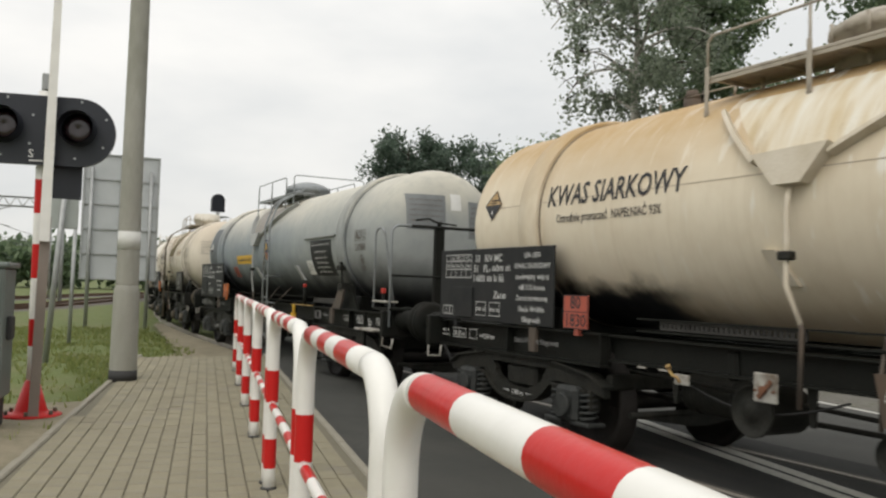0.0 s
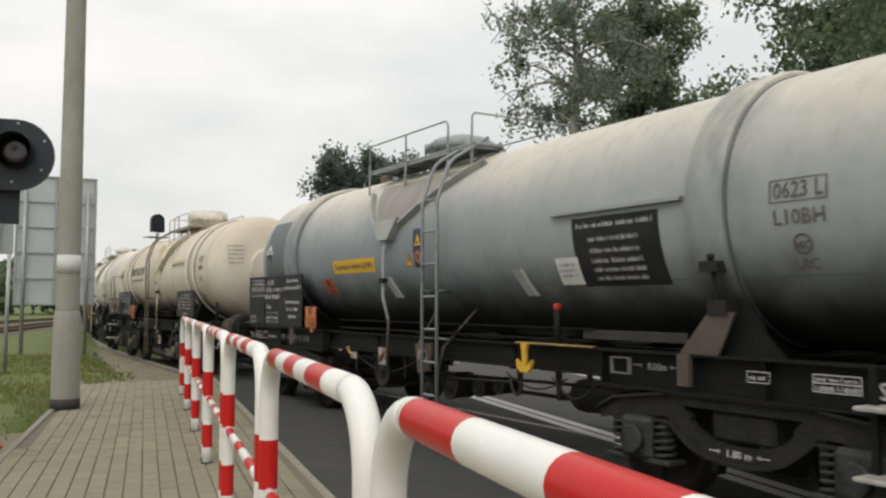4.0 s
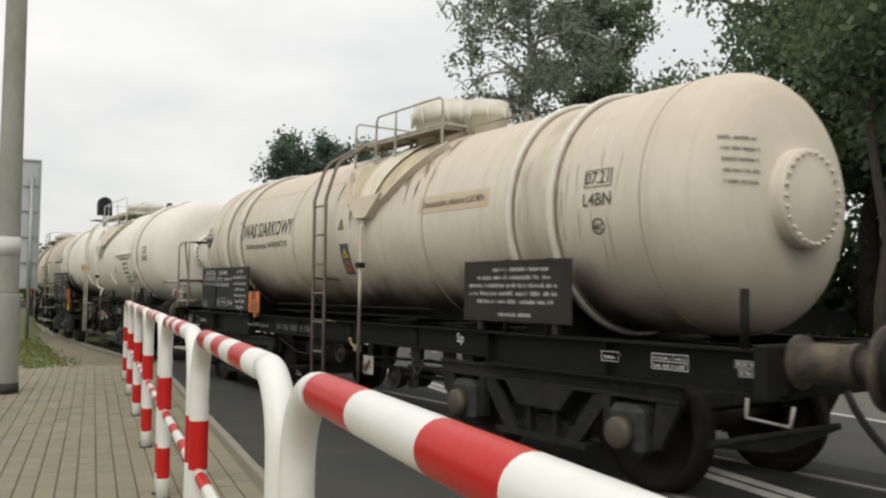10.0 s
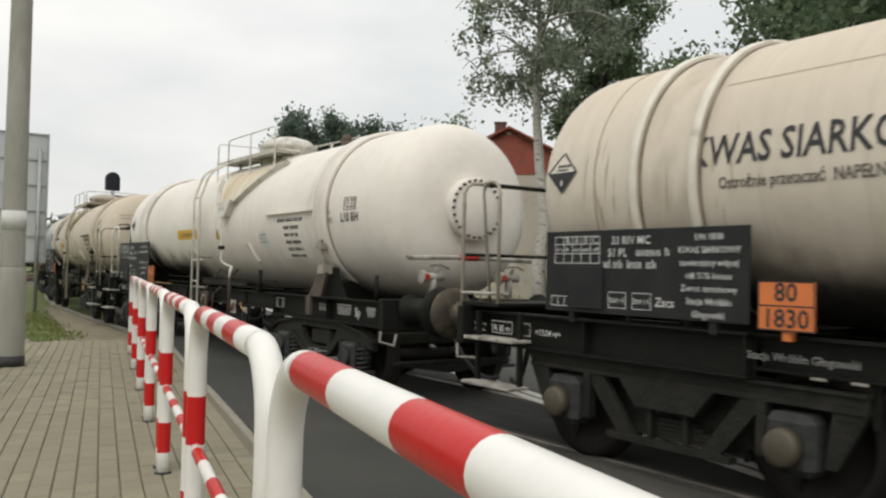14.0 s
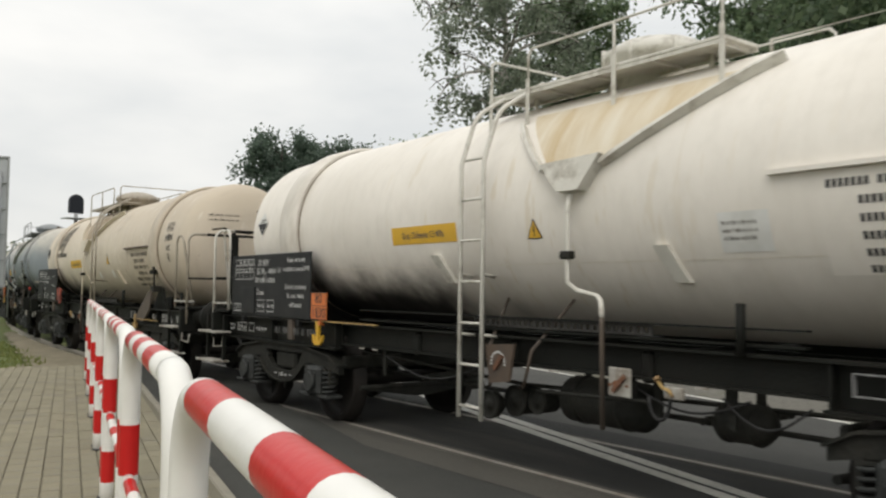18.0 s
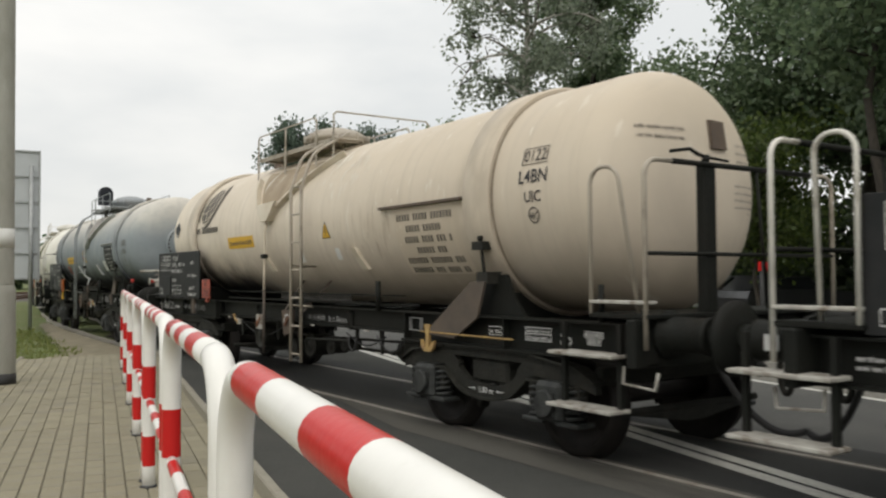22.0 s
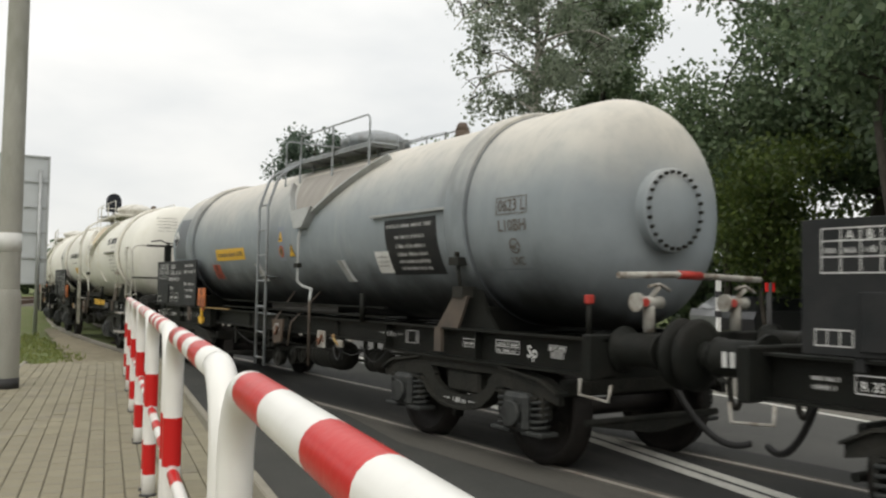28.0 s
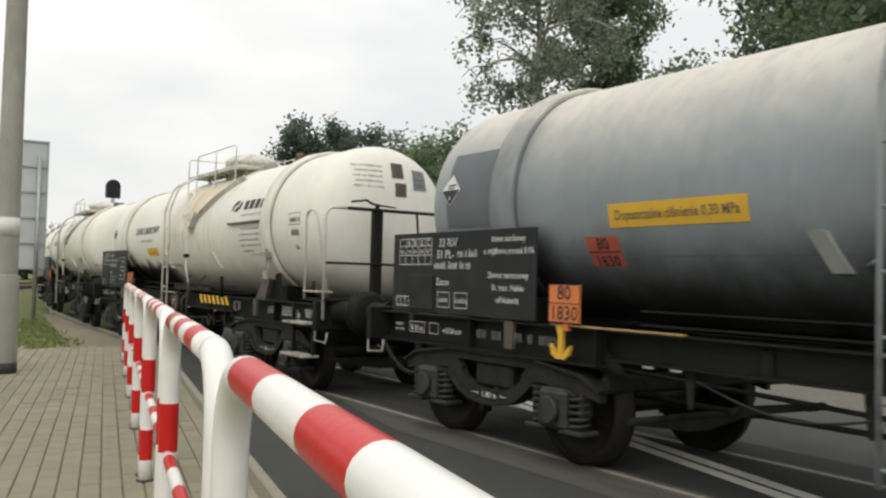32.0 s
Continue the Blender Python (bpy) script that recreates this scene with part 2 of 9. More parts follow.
M_RUST = material("rusty_rail_web", (0.13, 0.075, 0.045), 0.85, bump=0.3)
M_FRAME = material("wagon_frame_black", (0.0115, 0.0128, 0.0115), 0.5, second=(0.016, 0.0165, 0.014), scale=5, amount=0.9, spec=0.1, grime=(0.022, 0.019, 0.016), grime_scale=2.5, grime_low=0.5, grime_high=0.85, bump=0.25)
M_BOGIE = material("bogie_brake_dust", (0.0135, 0.0145, 0.0125), 0.66, second=(0.025, 0.0245, 0.020), scale=7, amount=1.0, spec=0.2, grime=(0.046, 0.042, 0.036), grime_scale=3, grime_low=0.52, grime_high=0.85, bump=0.5, bump_scale=30)
M_AXLE = material("axle_box_grey_dust", (0.026, 0.029, 0.029), 0.6, second=(0.045, 0.047, 0.044), scale=9, amount=1.0, spec=0.25, grime=(0.012, 0.012, 0.011), grime_scale=5, grime_low=0.5, grime_high=0.7, bump=0.4, bump_scale=30)
M_WHEEL = material("wheel_steel", (0.011, 0.010, 0.009), 0.6, 0.0, spec=0.18, second=(0.020, 0.017, 0.015), scale=6, amount=0.9, bump=0.3)
M_BOARD = material("lettering_board", (0.019, 0.021, 0.022), 0.5, second=(0.034, 0.034, 0.034), scale=4, amount=0.9, spec=0.12, bump=0.1)
M_BROWNBOARD = material("notice_board_brown_black", (0.040, 0.036, 0.031), 0.55, second=(0.028, 0.026, 0.023), scale=4, amount=0.9, spec=0.15, bump=0.1)
M_ORANGE = material("hazard_orange", (0.72, 0.20, 0.05), 0.5, second=(0.6, 0.17, 0.05), scale=5, amount=0.8, bump=0.05)
M_YELLOW = material("label_yellow", (0.72, 0.42, 0.03), 0.5, second=(0.6, 0.36, 0.06), scale=5, amount=0.7, bump=0.05)
M_INK = material("black_ink", (0.025, 0.025, 0.028), 0.6, bump=0)
M_DIMINK = material("faded_ink", (0.085, 0.075, 0.065), 0.7, second=(0.16, 0.14, 0.12), scale=9, amount=0.8, bump=0)
M_EMBLEM = material("emblem_brown_grey", (0.13, 0.115, 0.095), 0.7, second=(0.09, 0.08, 0.066), scale=9, amount=0.8, bump=0)
M_CHALK = material("white_lettering", (0.62, 0.62, 0.60), 0.7, second=(0.38, 0.38, 0.37), scale=9, amount=0.8, bump=0)
M_DIMCHALK = material("faded_white_lettering", (0.25, 0.25, 0.245), 0.75, second=(0.13, 0.13, 0.128), scale=14, amount=1.0, bump=0)
M_ORANGEF = material("hazard_orange_faded", (0.45, 0.085, 0.05), 0.55, second=(0.38, 0.10, 0.07), scale=6, amount=0.9, bump=0.05)
M_CAP = material("marker_red", (0.40, 0.03, 0.02), 0.5, bump=0)
M_YELLOWR = material("hook_yellow_rusted", (0.50, 0.34, 0.11), 0.6, second=(0.26, 0.16, 0.08), scale=14, amount=1.0, bump=0.1)
M_SADDLE = material("saddle_brown", (0.105, 0.080, 0.060), 0.7, second=(0.06, 0.05, 0.042), scale=5, amount=0.9)
M_LABELW = material("label_white", (0.72, 0.72, 0.70), 0.5, second=(0.55, 0.55, 0.52), scale=6, amount=0.7, bump=0)
M_TANLABEL = material("label_sun_bleached_tan", (0.60, 0.485, 0.35), 0.6, second=(0.54, 0.43, 0.30), scale=5, amount=0.8, bump=0)
M_DARKBLUE = material("label_dark_blue", (0.022, 0.032, 0.075), 0.5, bump=0)
M_FADEDBLUE = material("label_faded_dark_blue", (0.055, 0.085, 0.13), 0.6, second=(0.10, 0.11, 0.12), scale=8, amount=0.9, bump=0)
M_PATCH = material("repainted_patch", (0.115, 0.13, 0.14), 0.5, second=(0.09, 0.10, 0.11), scale=2, amount=0.9, bump=0.05)
M_ENDPANEL = material("end_panel_grey", (0.20, 0.215, 0.22), 0.55, second=(0.15, 0.16, 0.165), scale=5, amount=0.9, bump=0.05)
M_BLUE = material("label_blue", (0.05, 0.16, 0.38), 0.5, bump=0)
M_STEPW = material("step_board_white", (0.44, 0.43, 0.39), 0.7, second=(0.26, 0.24, 0.21), scale=8, amount=0.9, grime=(0.14, 0.11, 0.08), grime_scale=7, grime_low=0.50, grime_high=0.66)
M_GALV = material("galvanised_steel", (0.40, 0.41, 0.41), 0.5, 0.5, second=(0.3, 0.31, 0.31), scale=6, amount=0.8, bump=0.1)
M_CABINET = material("cabinet_grey_green", (0.15, 0.175, 0.165), 0.5, second=(0.12, 0.14, 0.13), scale=3, amount=0.8, bump=0.08)
M_SIGBLACK = material("signal_black", (0.012, 0.015, 0.022), 0.45, second=(0.02, 0.022, 0.03), bump=0.05)
M_LENS = material("dark_red_lens", (0.022, 0.009, 0.011), 0.2, bump=0.0, spec=0.7)
M_HOSE = material("rubber_hose", (0.02, 0.02, 0.02), 0.75)
M_BRASS = material("dull_metal_cap", (0.10, 0.085, 0.06), 0.6, 0.3, bump=0.1)
M_RUSTY = material("rusty_lever", (0.20, 0.085, 0.045), 0.8, second=(0.10, 0.05, 0.03), scale=12, amount=1.0, bump=0.3)
M_GUARD = material("guard_strip_grey", (0.042, 0.040, 0.036), 0.7, second=(0.022, 0.02, 0.018), scale=6, amount=0.9)
M_LEATHER = material("rusted_saddle", (0.11, 0.075, 0.05), 0.75, second=(0.07, 0.055, 0.045), scale=5, amount=0.9)
M_BARK = material("dark_bark", (0.06, 0.05, 0.04), 0.95, second=(0.03, 0.026, 0.02), scale=14, amount=1.0, bump=1.0, bump_scale=16, stretch=(1, 1, 0.3))
M_BIRCH = material("birch_bark", (0.50, 0.48, 0.44), 0.8, second=(0.36, 0.34, 0.30), scale=6, amount=0.9, grime=(0.05, 0.045, 0.04), grime_scale=4.5, grime_low=0.56, grime_high=0.64, stretch=(1, 1, 2.2), bump=0.5)


def leaf_material(name, dark, light):
    m = bpy.data.materials.new(name)
    m.use_nodes = True
    nt = m.node_tree
    bsdf = nt.nodes["Principled BSDF"]
    geo = nt.nodes.new("ShaderNodeNewGeometry")
    ramp = nt.nodes.new("ShaderNodeValToRGB")
    ramp.color_ramp.elements[0].color, ramp.color_ramp.elements[1].color = (*dark, 1), (*light, 1)
    nt.links.new(geo.outputs["Random Per Island"], ramp.inputs["Fac"])
    nt.links.new(ramp.outputs["Color"], bsdf.inputs["Base Color"])
    bsdf.inputs["Roughness"].default_value = 0.42
    tr = nt.nodes.new("ShaderNodeBsdfTranslucent")
    nt.links.new(ramp.outputs["Color"], tr.inputs["Color"])
    mix = nt.nodes.new("ShaderNodeMixShader")
    mix.inputs["Fac"].default_value = 0.55
    nt.links.new(bsdf.outputs["BSDF"], mix.inputs[1])
    nt.links.new(tr.outputs["BSDF"], mix.inputs[2])
    nt.links.new(mix.outputs["Shader"], nt.nodes["Material Output"].inputs["Surface"])
    return m


M_LEAF = leaf_material("oak_leaves", (0.11, 0.165, 0.095), (0.24, 0.31, 0.175))
M_LEAFB = leaf_material("birch_leaves", (0.16, 0.20, 0.145), (0.32, 0.36, 0.27))
M_LEAFD = leaf_material("dark_leaves", (0.09, 0.14, 0.08), (0.21, 0.275, 0.155))
# bluish cast: the haze of distance is put into this leaf colour
M_LEAFF = leaf_material("hazed_distant_leaves", (0.065, 0.10, 0.075), (0.14, 0.19, 0.14))
# darker leaf colour: the shade under the crowns is put into it
M_LEAFSHADE = leaf_material("shaded_undergrowth_leaves", (0.035, 0.055, 0.028), (0.085, 0.115, 0.055))
M_LEAFY = leaf_material("shrub_leaves", (0.05, 0.085, 0.02), (0.13, 0.17, 0.045))
M_BLADE = leaf_material("grass_blades", (0.15, 0.19, 0.055), (0.26, 0.275, 0.10))

M_CREAM = tank_paint("tank_cream", (0.70, 0.635, 0.54), (0.76, 0.72, 0.64), (0.21, 0.165, 0.115), edges=3.4, low_from=0.05, low_amount=0.62, top=(0.60, 0.515, 0.41), top_amount=0.85, soft=0.22, runs_amount=0.36, soot_shade_from=-4.3, soot_shade_level=-0.66, soot_shade=(0.035, 0.032, 0.028))
M_SEAMDIRT = material("seam_grime", (0.14, 0.11, 0.08), 0.85, second=(0.30, 0.25, 0.19), scale=5, amount=1.0, bump=0.1)
M_RUNDIRT = material("run_dirt", (0.44, 0.37, 0.285), 0.8, second=(0.34, 0.28, 0.21), scale=6, amount=0.9, bump=0)
M_YELLOWRUN = material("yellow_acid_run", (0.56, 0.44, 0.24), 0.7, second=(0.66, 0.58, 0.42), scale=6, amount=0.9, bump=0)
M_STRAP = material("strap_paint", (0.72, 0.68, 0.60), 0.45, second=(0.62, 0.57, 0.48), scale=7, amount=0.8, grime=(0.30, 0.25, 0.18), grime_scale=3, grime_low=0.6, grime_high=0.8, bump=0.1)
M_CREAMO = tank_paint("tank_cream_ochre", (0.76, 0.685, 0.55), (0.82, 0.79, 0.72), (0.38, 0.27, 0.15), streaks=0.85, soot_shade_from=2.0, top=(0.45, 0.295, 0.13), top_amount=1.0, runs_amount=0.3)
M_CREAMC = tank_paint("tank_beige", (0.73, 0.655, 0.55), (0.82, 0.78, 0.70), (0.17, 0.13, 0.09), nose_tone=(0.43, 0.355, 0.265), soot_shade_from=1.6, streaks=0.85, drip_from=0.655, far_drips=0.35, low_from=-0.1, low_amount=0.5, top=(0.58, 0.50, 0.395), top_amount=0.7, soft=0.25, soot_shade_level=-0.62, runs_amount=0.42)
M_OFFWHITE = tank_paint("tank_off_white", (0.80, 0.76, 0.70), (0.58, 0.48, 0.32), (0.30, 0.265, 0.21), soot_shade_from=0.9, soot_shade_to=4.8, soot_shade_level=-0.60, soft=0.22, runs_amount=0.12, low_from=-0.3, low_amount=0.5, soot_shade=(0.024, 0.022, 0.020))
M_CLEANWHITE = tank_paint("tank_white", (0.78, 0.765, 0.70), (0.60, 0.52, 0.34), (0.36, 0.33, 0.26), soot_shade_from=1.0, soot_shade_to=4.8, soot_shade_level=-0.55, runs_amount=0.15)
# both greys: the sky's sheen above and shade below are put into the paint
M_GREY = tank_paint("tank_blue_grey", (0.262, 0.296, 0.315), (0.36, 0.37, 0.36), (0.075, 0.078, 0.078), soot_shade_from=-5.6, soot_shade_level=-0.56, soft=0.36, soot_shade=(0.022, 0.023, 0.022), low_from=-0.2, low_amount=0.5, top=(0.60, 0.565, 0.50), top_amount=1.0, runs_amount=0.10)
M_GREYB = tank_paint("tank_blue_grey_lit_nose", (0.262, 0.298, 0.322), (0.36, 0.37, 0.36), (0.075, 0.078, 0.078), soot_shade_from=-5.6, soot_shade_level=-0.54, soft=0.36, soot_shade=(0.022, 0.023, 0.022), low_from=-0.1, low_amount=0.6, top=(0.64, 0.60, 0.515), top_amount=1.0, runs_amount=0.10, nose_tone=(0.44, 0.44, 0.385))
M_GREYD = tank_paint("tank_slate_grey", (0.17, 0.20, 0.225), (0.30, 0.30, 0.29), (0.07, 0.07, 0.07), soot_shade_level=-0.65, soft=0.25)

# ---- mesh helpers ----
def quad_box(bm, x0, x1, y0, y1, z0, z1, m=None):
    vs = [bm.verts.new((x, y, z)) for x in (x0, x1) for y in (y0, y1) for z in (z0, z1)]
    for f in ((0, 1, 3, 2), (4, 6, 7, 5), (0, 4, 5, 1), (2, 3, 7, 6), (0, 2, 6, 4), (1, 5, 7, 3)):
        bm.faces.new([vs[i] for i in f])
    if m is not None:
        for v in vs:
            v.co = m @ v.co
    return vs


def soft_box(bm, x0, x1, y0, y1, z0, z1, r=0.01, m=None):
    """A box with all edges chamfered."""
    c, h = Vector(((x0 + x1) / 2, (y0 + y1) / 2, (z0 + z1) / 2)), ((x1 - x0) / 2, (y1 - y0) / 2, (z1 - z0) / 2)
    r = min(r, 0.45 * min(h) * 2)
    pts = {}
    for sx in (-1, 1):
        for sy in (-1, 1):
            for sz in (-1, 1):
                for a in range(3):
                    p = [sx * (h[0] - r), sy * (h[1] - r), sz * (h[2] - r)]
                    p[a] = (sx, sy, sz)[a] * h[a]
                    q = c + Vector(p)
                    pts[sx, sy, sz, a] = bm.verts.new(m @ q if m is not None else q)
    S = (-1, 1)
    for a in range(3):
        b, d = (a + 1) % 3, (a + 2) % 3
        for s in S:
            def key(u, v, ax):
                k = [0, 0, 0]
                k[a], k[b], k[d] = s, u, v
                return pts[(*k, ax)]
            ring = [key(-1, -1, a), key(1, -1, a), key(1, 1, a), key(-1, 1, a)]
            bm.faces.new(ring if s > 0 else ring[::-1])
    for a in range(3):
        b, d = (a + 1) % 3, (a + 2) % 3
        for u in S:
            for v in S:
                def key2(s, ax):
                    k = [0, 0, 0]
                    k[a], k[b], k[d] = s, u, v
                    return pts[(*k, ax)]
                ring = [key2(-1, b), key2(1, b), key2(1, d), key2(-1, d)]
                bm.faces.new(ring if u * v < 0 else ring[::-1])
    for sx in S:
        for sy in S:
            for sz in S:
                ring = [pts[sx, sy, sz, a] for a in range(3)]
                bm.faces.new(ring if sx * sy * sz > 0 else ring[::-1])


def basis_of(d):
    d = Vector(d).normalized()
    u = d.cross((0, 0, 1) if abs(d.z) < 0.9 else (1, 0, 0)).normalized()
    return u, d.cross(u).normalized()


def rod(bm, p0, p1, r0, r1=None, n=10, caps=True, smooth=True):
    p0, p1 = Vector(p0), Vector(p1)
    r1 = r0 if r1 is None else r1
    u, v = basis_of(p1 - p0)
    rings = []
    for p, r in ((p0, r0), (p1, r1)):
        rings.append([bm.verts.new(p + r * (math.cos(a) * u + math.sin(a) * v)) for a in (2 * math.pi * k / n for k in range(n))])
    for k in range(n):
        f = bm.faces.new((rings[0][k], rings[0][(k + 1) % n], rings[1][(k + 1) % n], rings[1][k]))
        f.smooth = smooth
    if caps:
        bm.faces.new(rings[0][::-1])
        bm.faces.new(rings[1])


def pipe(bm, pts, r, n=10, caps=True, radii=None):
    """A round bar through the points, with mitred joints."""
    pts = [Vector(p) for p in pts]
    rings, u = [], None
    for k, p in enumerate(pts):
        a = (pts[k] - pts[k - 1]).normalized() if k else (pts[1] - pts[0]).normalized()
        b = (pts[k + 1] - pts[k]).normalized() if k + 1 < len(pts) else a
        d = (a + b).normalized() if (a + b).length > 1e-6 else a
        if u is None:
            u, _ = basis_of(d)
        u = (u - u.dot(d) * d).normalized()
        v = d.cross(u)
        rr = radii[k] if radii else r
        rings.append([bm.verts.new(p + rr * (math.cos(t) * u + math.sin(t) * v)) for t in (2 * math.pi * j / n for j in range(n))])
    for a, b in zip(rings, rings[1:]):
        for j in range(n):
            f = bm.faces.new((a[j], a[(j + 1) % n], b[(j + 1) % n], b[j]))
            f.smooth = True
    if caps:
        bm.faces.new(rings[0][::-1])
        bm.faces.new(rings[-1])


def bend(a, b, c, r, n=6):
    """Points that round the corner b between a and c with radius r."""
    a, b, c = Vector(a), Vector(b), Vector(c)
    p, q = (a - b).normalized(), (c - b).normalized()
    half = p.angle(q) / 2
    back = r / math.tan(half)
    centre = b + (p + q).normalized() * (r / math.sin(half))
    s, e = b + p * back - centre, b + q * back - centre
    s, e = s.normalized(), e.normalized()
    return [centre + s.slerp(e, k / n).normalized() * r for k in range(n + 1)]


def lathe(bm, profile, centre=(0, 0, 0), axis="y", n=48, smooth=True, close=True):
    """Turns rows of (along, radius) round an axis."""
    rings = []
    for t, r in profile:
        ring = []
        for k in range(n):
            a = 2 * math.pi * k / n
            c, s = r * math.cos(a), r * math.sin(a)
            p = {"y": (c, t, s), "x": (t, c, s), "z": (c, s, t)}[axis]
            ring.append(bm.verts.new(Vector(p) + Vector(centre)))
        rings.append(ring)
    flip = axis != "y"
    for a, b in zip(rings, rings[1:]):
        for k in range(n):
            q = (a[k], b[k], b[(k + 1) % n], a[(k + 1) % n])
            f = bm.faces.new(q[::-1] if flip else q)
            f.smooth = smooth
    if close:
        bm.faces.new(rings[0] if not flip else rings[0][::-1])
        bm.faces.new(rings[-1][::-1] if not flip else rings[-1])


def prism(bm, poly, a, b, axis="x"):
    """A flat outline pushed from a to b along an axis; poly in the two other axes, in order xyz."""
    def at(p, t):
        return {"x": (t, p[0], p[1]), "y": (p[0], t, p[1]), "z": (p[0], p[1], t)}[axis]
    lo, hi = [bm.verts.new(at(p, a)) for p in poly], [bm.verts.new(at(p, b)) for p in poly]
    n = len(poly)
    faces = [bm.faces.new(lo), bm.faces.new(hi)] + [bm.faces.new((lo[k], lo[(k + 1) % n], hi[(k + 1) % n], hi[k])) for k in range(n)]
    bmesh.ops.recalc_face_normals(bm, faces=faces)


def mesh_of(name, bm, mat):
    me = bpy.data.meshes.new(name)
    bm.to_mesh(me)
    bm.free()
    for one in mat if isinstance(mat, (list, tuple)) else (mat,):
        me.materials.append(one)
    return me


def part(name, bm, mat, parent=None, label="", at=None):
    """Links a bmesh, or a ready mesh, as one object under its thing."""
    me = bm if isinstance(bm, bpy.types.Mesh) else mesh_of(name, bm, mat)
    ob = new(name, me)
    if parent is not None:
        ob.parent = parent
    if at is not None:
        ob.matrix_basis = at
    return tagged(ob, label)


def thing(name, label, category, group="", kind="", at=None):
    ob = new(name)
    ob.empty_display_size = 0.2
    if at is not None:
        ob.matrix_basis = at
    return tagged(ob, label, category, group, kind)


STORE = {}


def stored(key, build, mat):
    """A mesh that is built once and shared by all the alike parts."""
    if key not in STORE:
        bm = bmesh.new()
        build(bm)
        STORE[key] = mesh_of(key if isinstance(key, str) else key[0], bm, mat)
    return STORE[key]

# ---- ground, road, pavement, tracks ----
RAIL_TOP = -0.17
TRACK_X, CURVE_Y, CURVE_R = 5.72, 16.5, 170.0


def track_point(s, side=0.0):
    """The running track, straight and then curving away: place and heading at the length s along it."""
    if s <= CURVE_Y:
        return Vector((TRACK_X + side, s, RAIL_TOP)), 0.0
    a = (s - CURVE_Y) / CURVE_R
    r = CURVE_R - side
    return Vector((TRACK_X + CURVE_R - r * math.cos(a), CURVE_Y + r * math.sin(a), RAIL_TOP)), a


def kerb_x(y):
    return 1.17 + 0.215 * y


def verge_x(y):
    return -1.35 + 0.24 * y


def smooth_step(a, b, v):
    t = min(1.0, max(0.0, (v - a) / (b - a)))
    return t * t * (3 - 2 * t)


ROAD_W = 7.7


def land_height(x, y):
    d = (x - kerb_x(y)) * 0.978
    if -0.6 < d < ROAD_W + 0.2 and y < 60:
        return -0.42
    if verge_x(y) - 0.05 < x < kerb_x(y) + 0.3 and -14 < y < 15.3:
        return -0.42
    p, a = track_point(y)
    off = abs(x - p.x)
    h = -0.17 - 0.12 * smooth_step(2.6, 1.2, off) if off < 3 else -0.17
    if x < p.x:
        h += 0.15 * smooth_step(4.5, 1.5, x) * smooth_step(24, 12, y)
    h += 0.05 * noise.noise(Vector((x * 0.4, y * 0.4, 0)))
    return h


def span(lo, hi, fine_lo, fine_hi, fine, grow=1.35):
    vals, v = [], fine_lo
    while v <= fine_hi:
        vals.append(v)
        v += fine
    step, v = fine, fine_lo
    while v > lo:
        step *= grow
        v -= step
        vals.insert(0, max(v, lo))
    step, v = fine, vals[-1]
    while v < hi:
        step *= grow
        v += step
        vals.append(min(v, hi))
    return vals


def build_land():
    xs, ys = span(-900, 900, -8, 24, 0.4), span(-300, 1500, -6, 44, 0.4)
    verts = [(x, y, land_height(x, y)) for y in ys for x in xs]
    w = len(xs)
    faces = [(j * w + i, j * w + i + 1, (j + 1) * w + i + 1, (j + 1) * w + i) for j in range(len(ys) - 1) for i in range(w - 1)]
    me = bpy.data.meshes.new("ground")
    me.from_pydata(verts, [], faces)
    me.materials.append(M_GRASS)
    for p in me.polygons:
        p.use_smooth = True
    tagged(new("ground", me), "patchy summer grass with dry yellow spots", "ground", kind="structure")


build_land()


def road_z(d):
    return -0.05 - 0.125 * smooth_step(0.0, 1.7, d)


def build_road():
    bm = bmesh.new()
    rows = []
    ds = [0, 0.3, 0.7, 1.1, 1.7, 3.0, 3.78, 5.0, ROAD_W]
    for y in span(-120, 140, -10, 30, 1.0):
        rows.append([bm.verts.new((kerb_x(y) + d / 0.978 + (0.06 * noise.noise(Vector((y * 0.6, 3, 1))) if d == ROAD_W else 0), y, road_z(d))) for d in ds])
    for a, b in zip(rows, rows[1:]):
        for k in range(len(ds) - 1):
            f = bm.faces.new((a[k], a[k + 1], b[k + 1], b[k]))
            f.smooth = True
            f.material_index = 1 if ds[k] > 3.5 else 0
    road = part("road", bm, [M_ASPH, M_ASPHF], None, "worn grey asphalt road over a level crossing")
    tagged(road, category="road", kind="structure")
    for off, name in ((-0.097, "centre_line"), (0.097, "centre_line")):
        bm = bmesh.new()
        y = -30.0
        rows = []
        while y < 60:
            x = 6.28 + off + 0.255 * (y - 6.24)
            rows.append([bm.verts.new((x + s * (0.072 + 0.006 * noise.noise(Vector((y * 3, off, s)))), y, RAIL_TOP + 0.006)) for s in (-1, 1)])
            y += 0.5
        for a, b in zip(rows, rows[1:]):
            bm.faces.new((a[0], a[1], b[1], b[0]))
        part(name, bm, M_LINE, road, "worn white double centre line")
    bm = bmesh.new()
    rows = []
    y = -30.0
    while y < 60:
        x = 10.02 + 0.215 * (y - 5.5)
        rows.append([bm.verts.new((x + s * 0.06, y, -0.175 + 0.005)) for s in (-1, 1)])
        y += 1.0
    for a, b in zip(rows, rows[1:]):
        bm.faces.new((a[0], a[1], b[1], b[0]))
    part("edge_line", bm, M_LINE, road, "worn white edge line")
    return road


road = build_road()


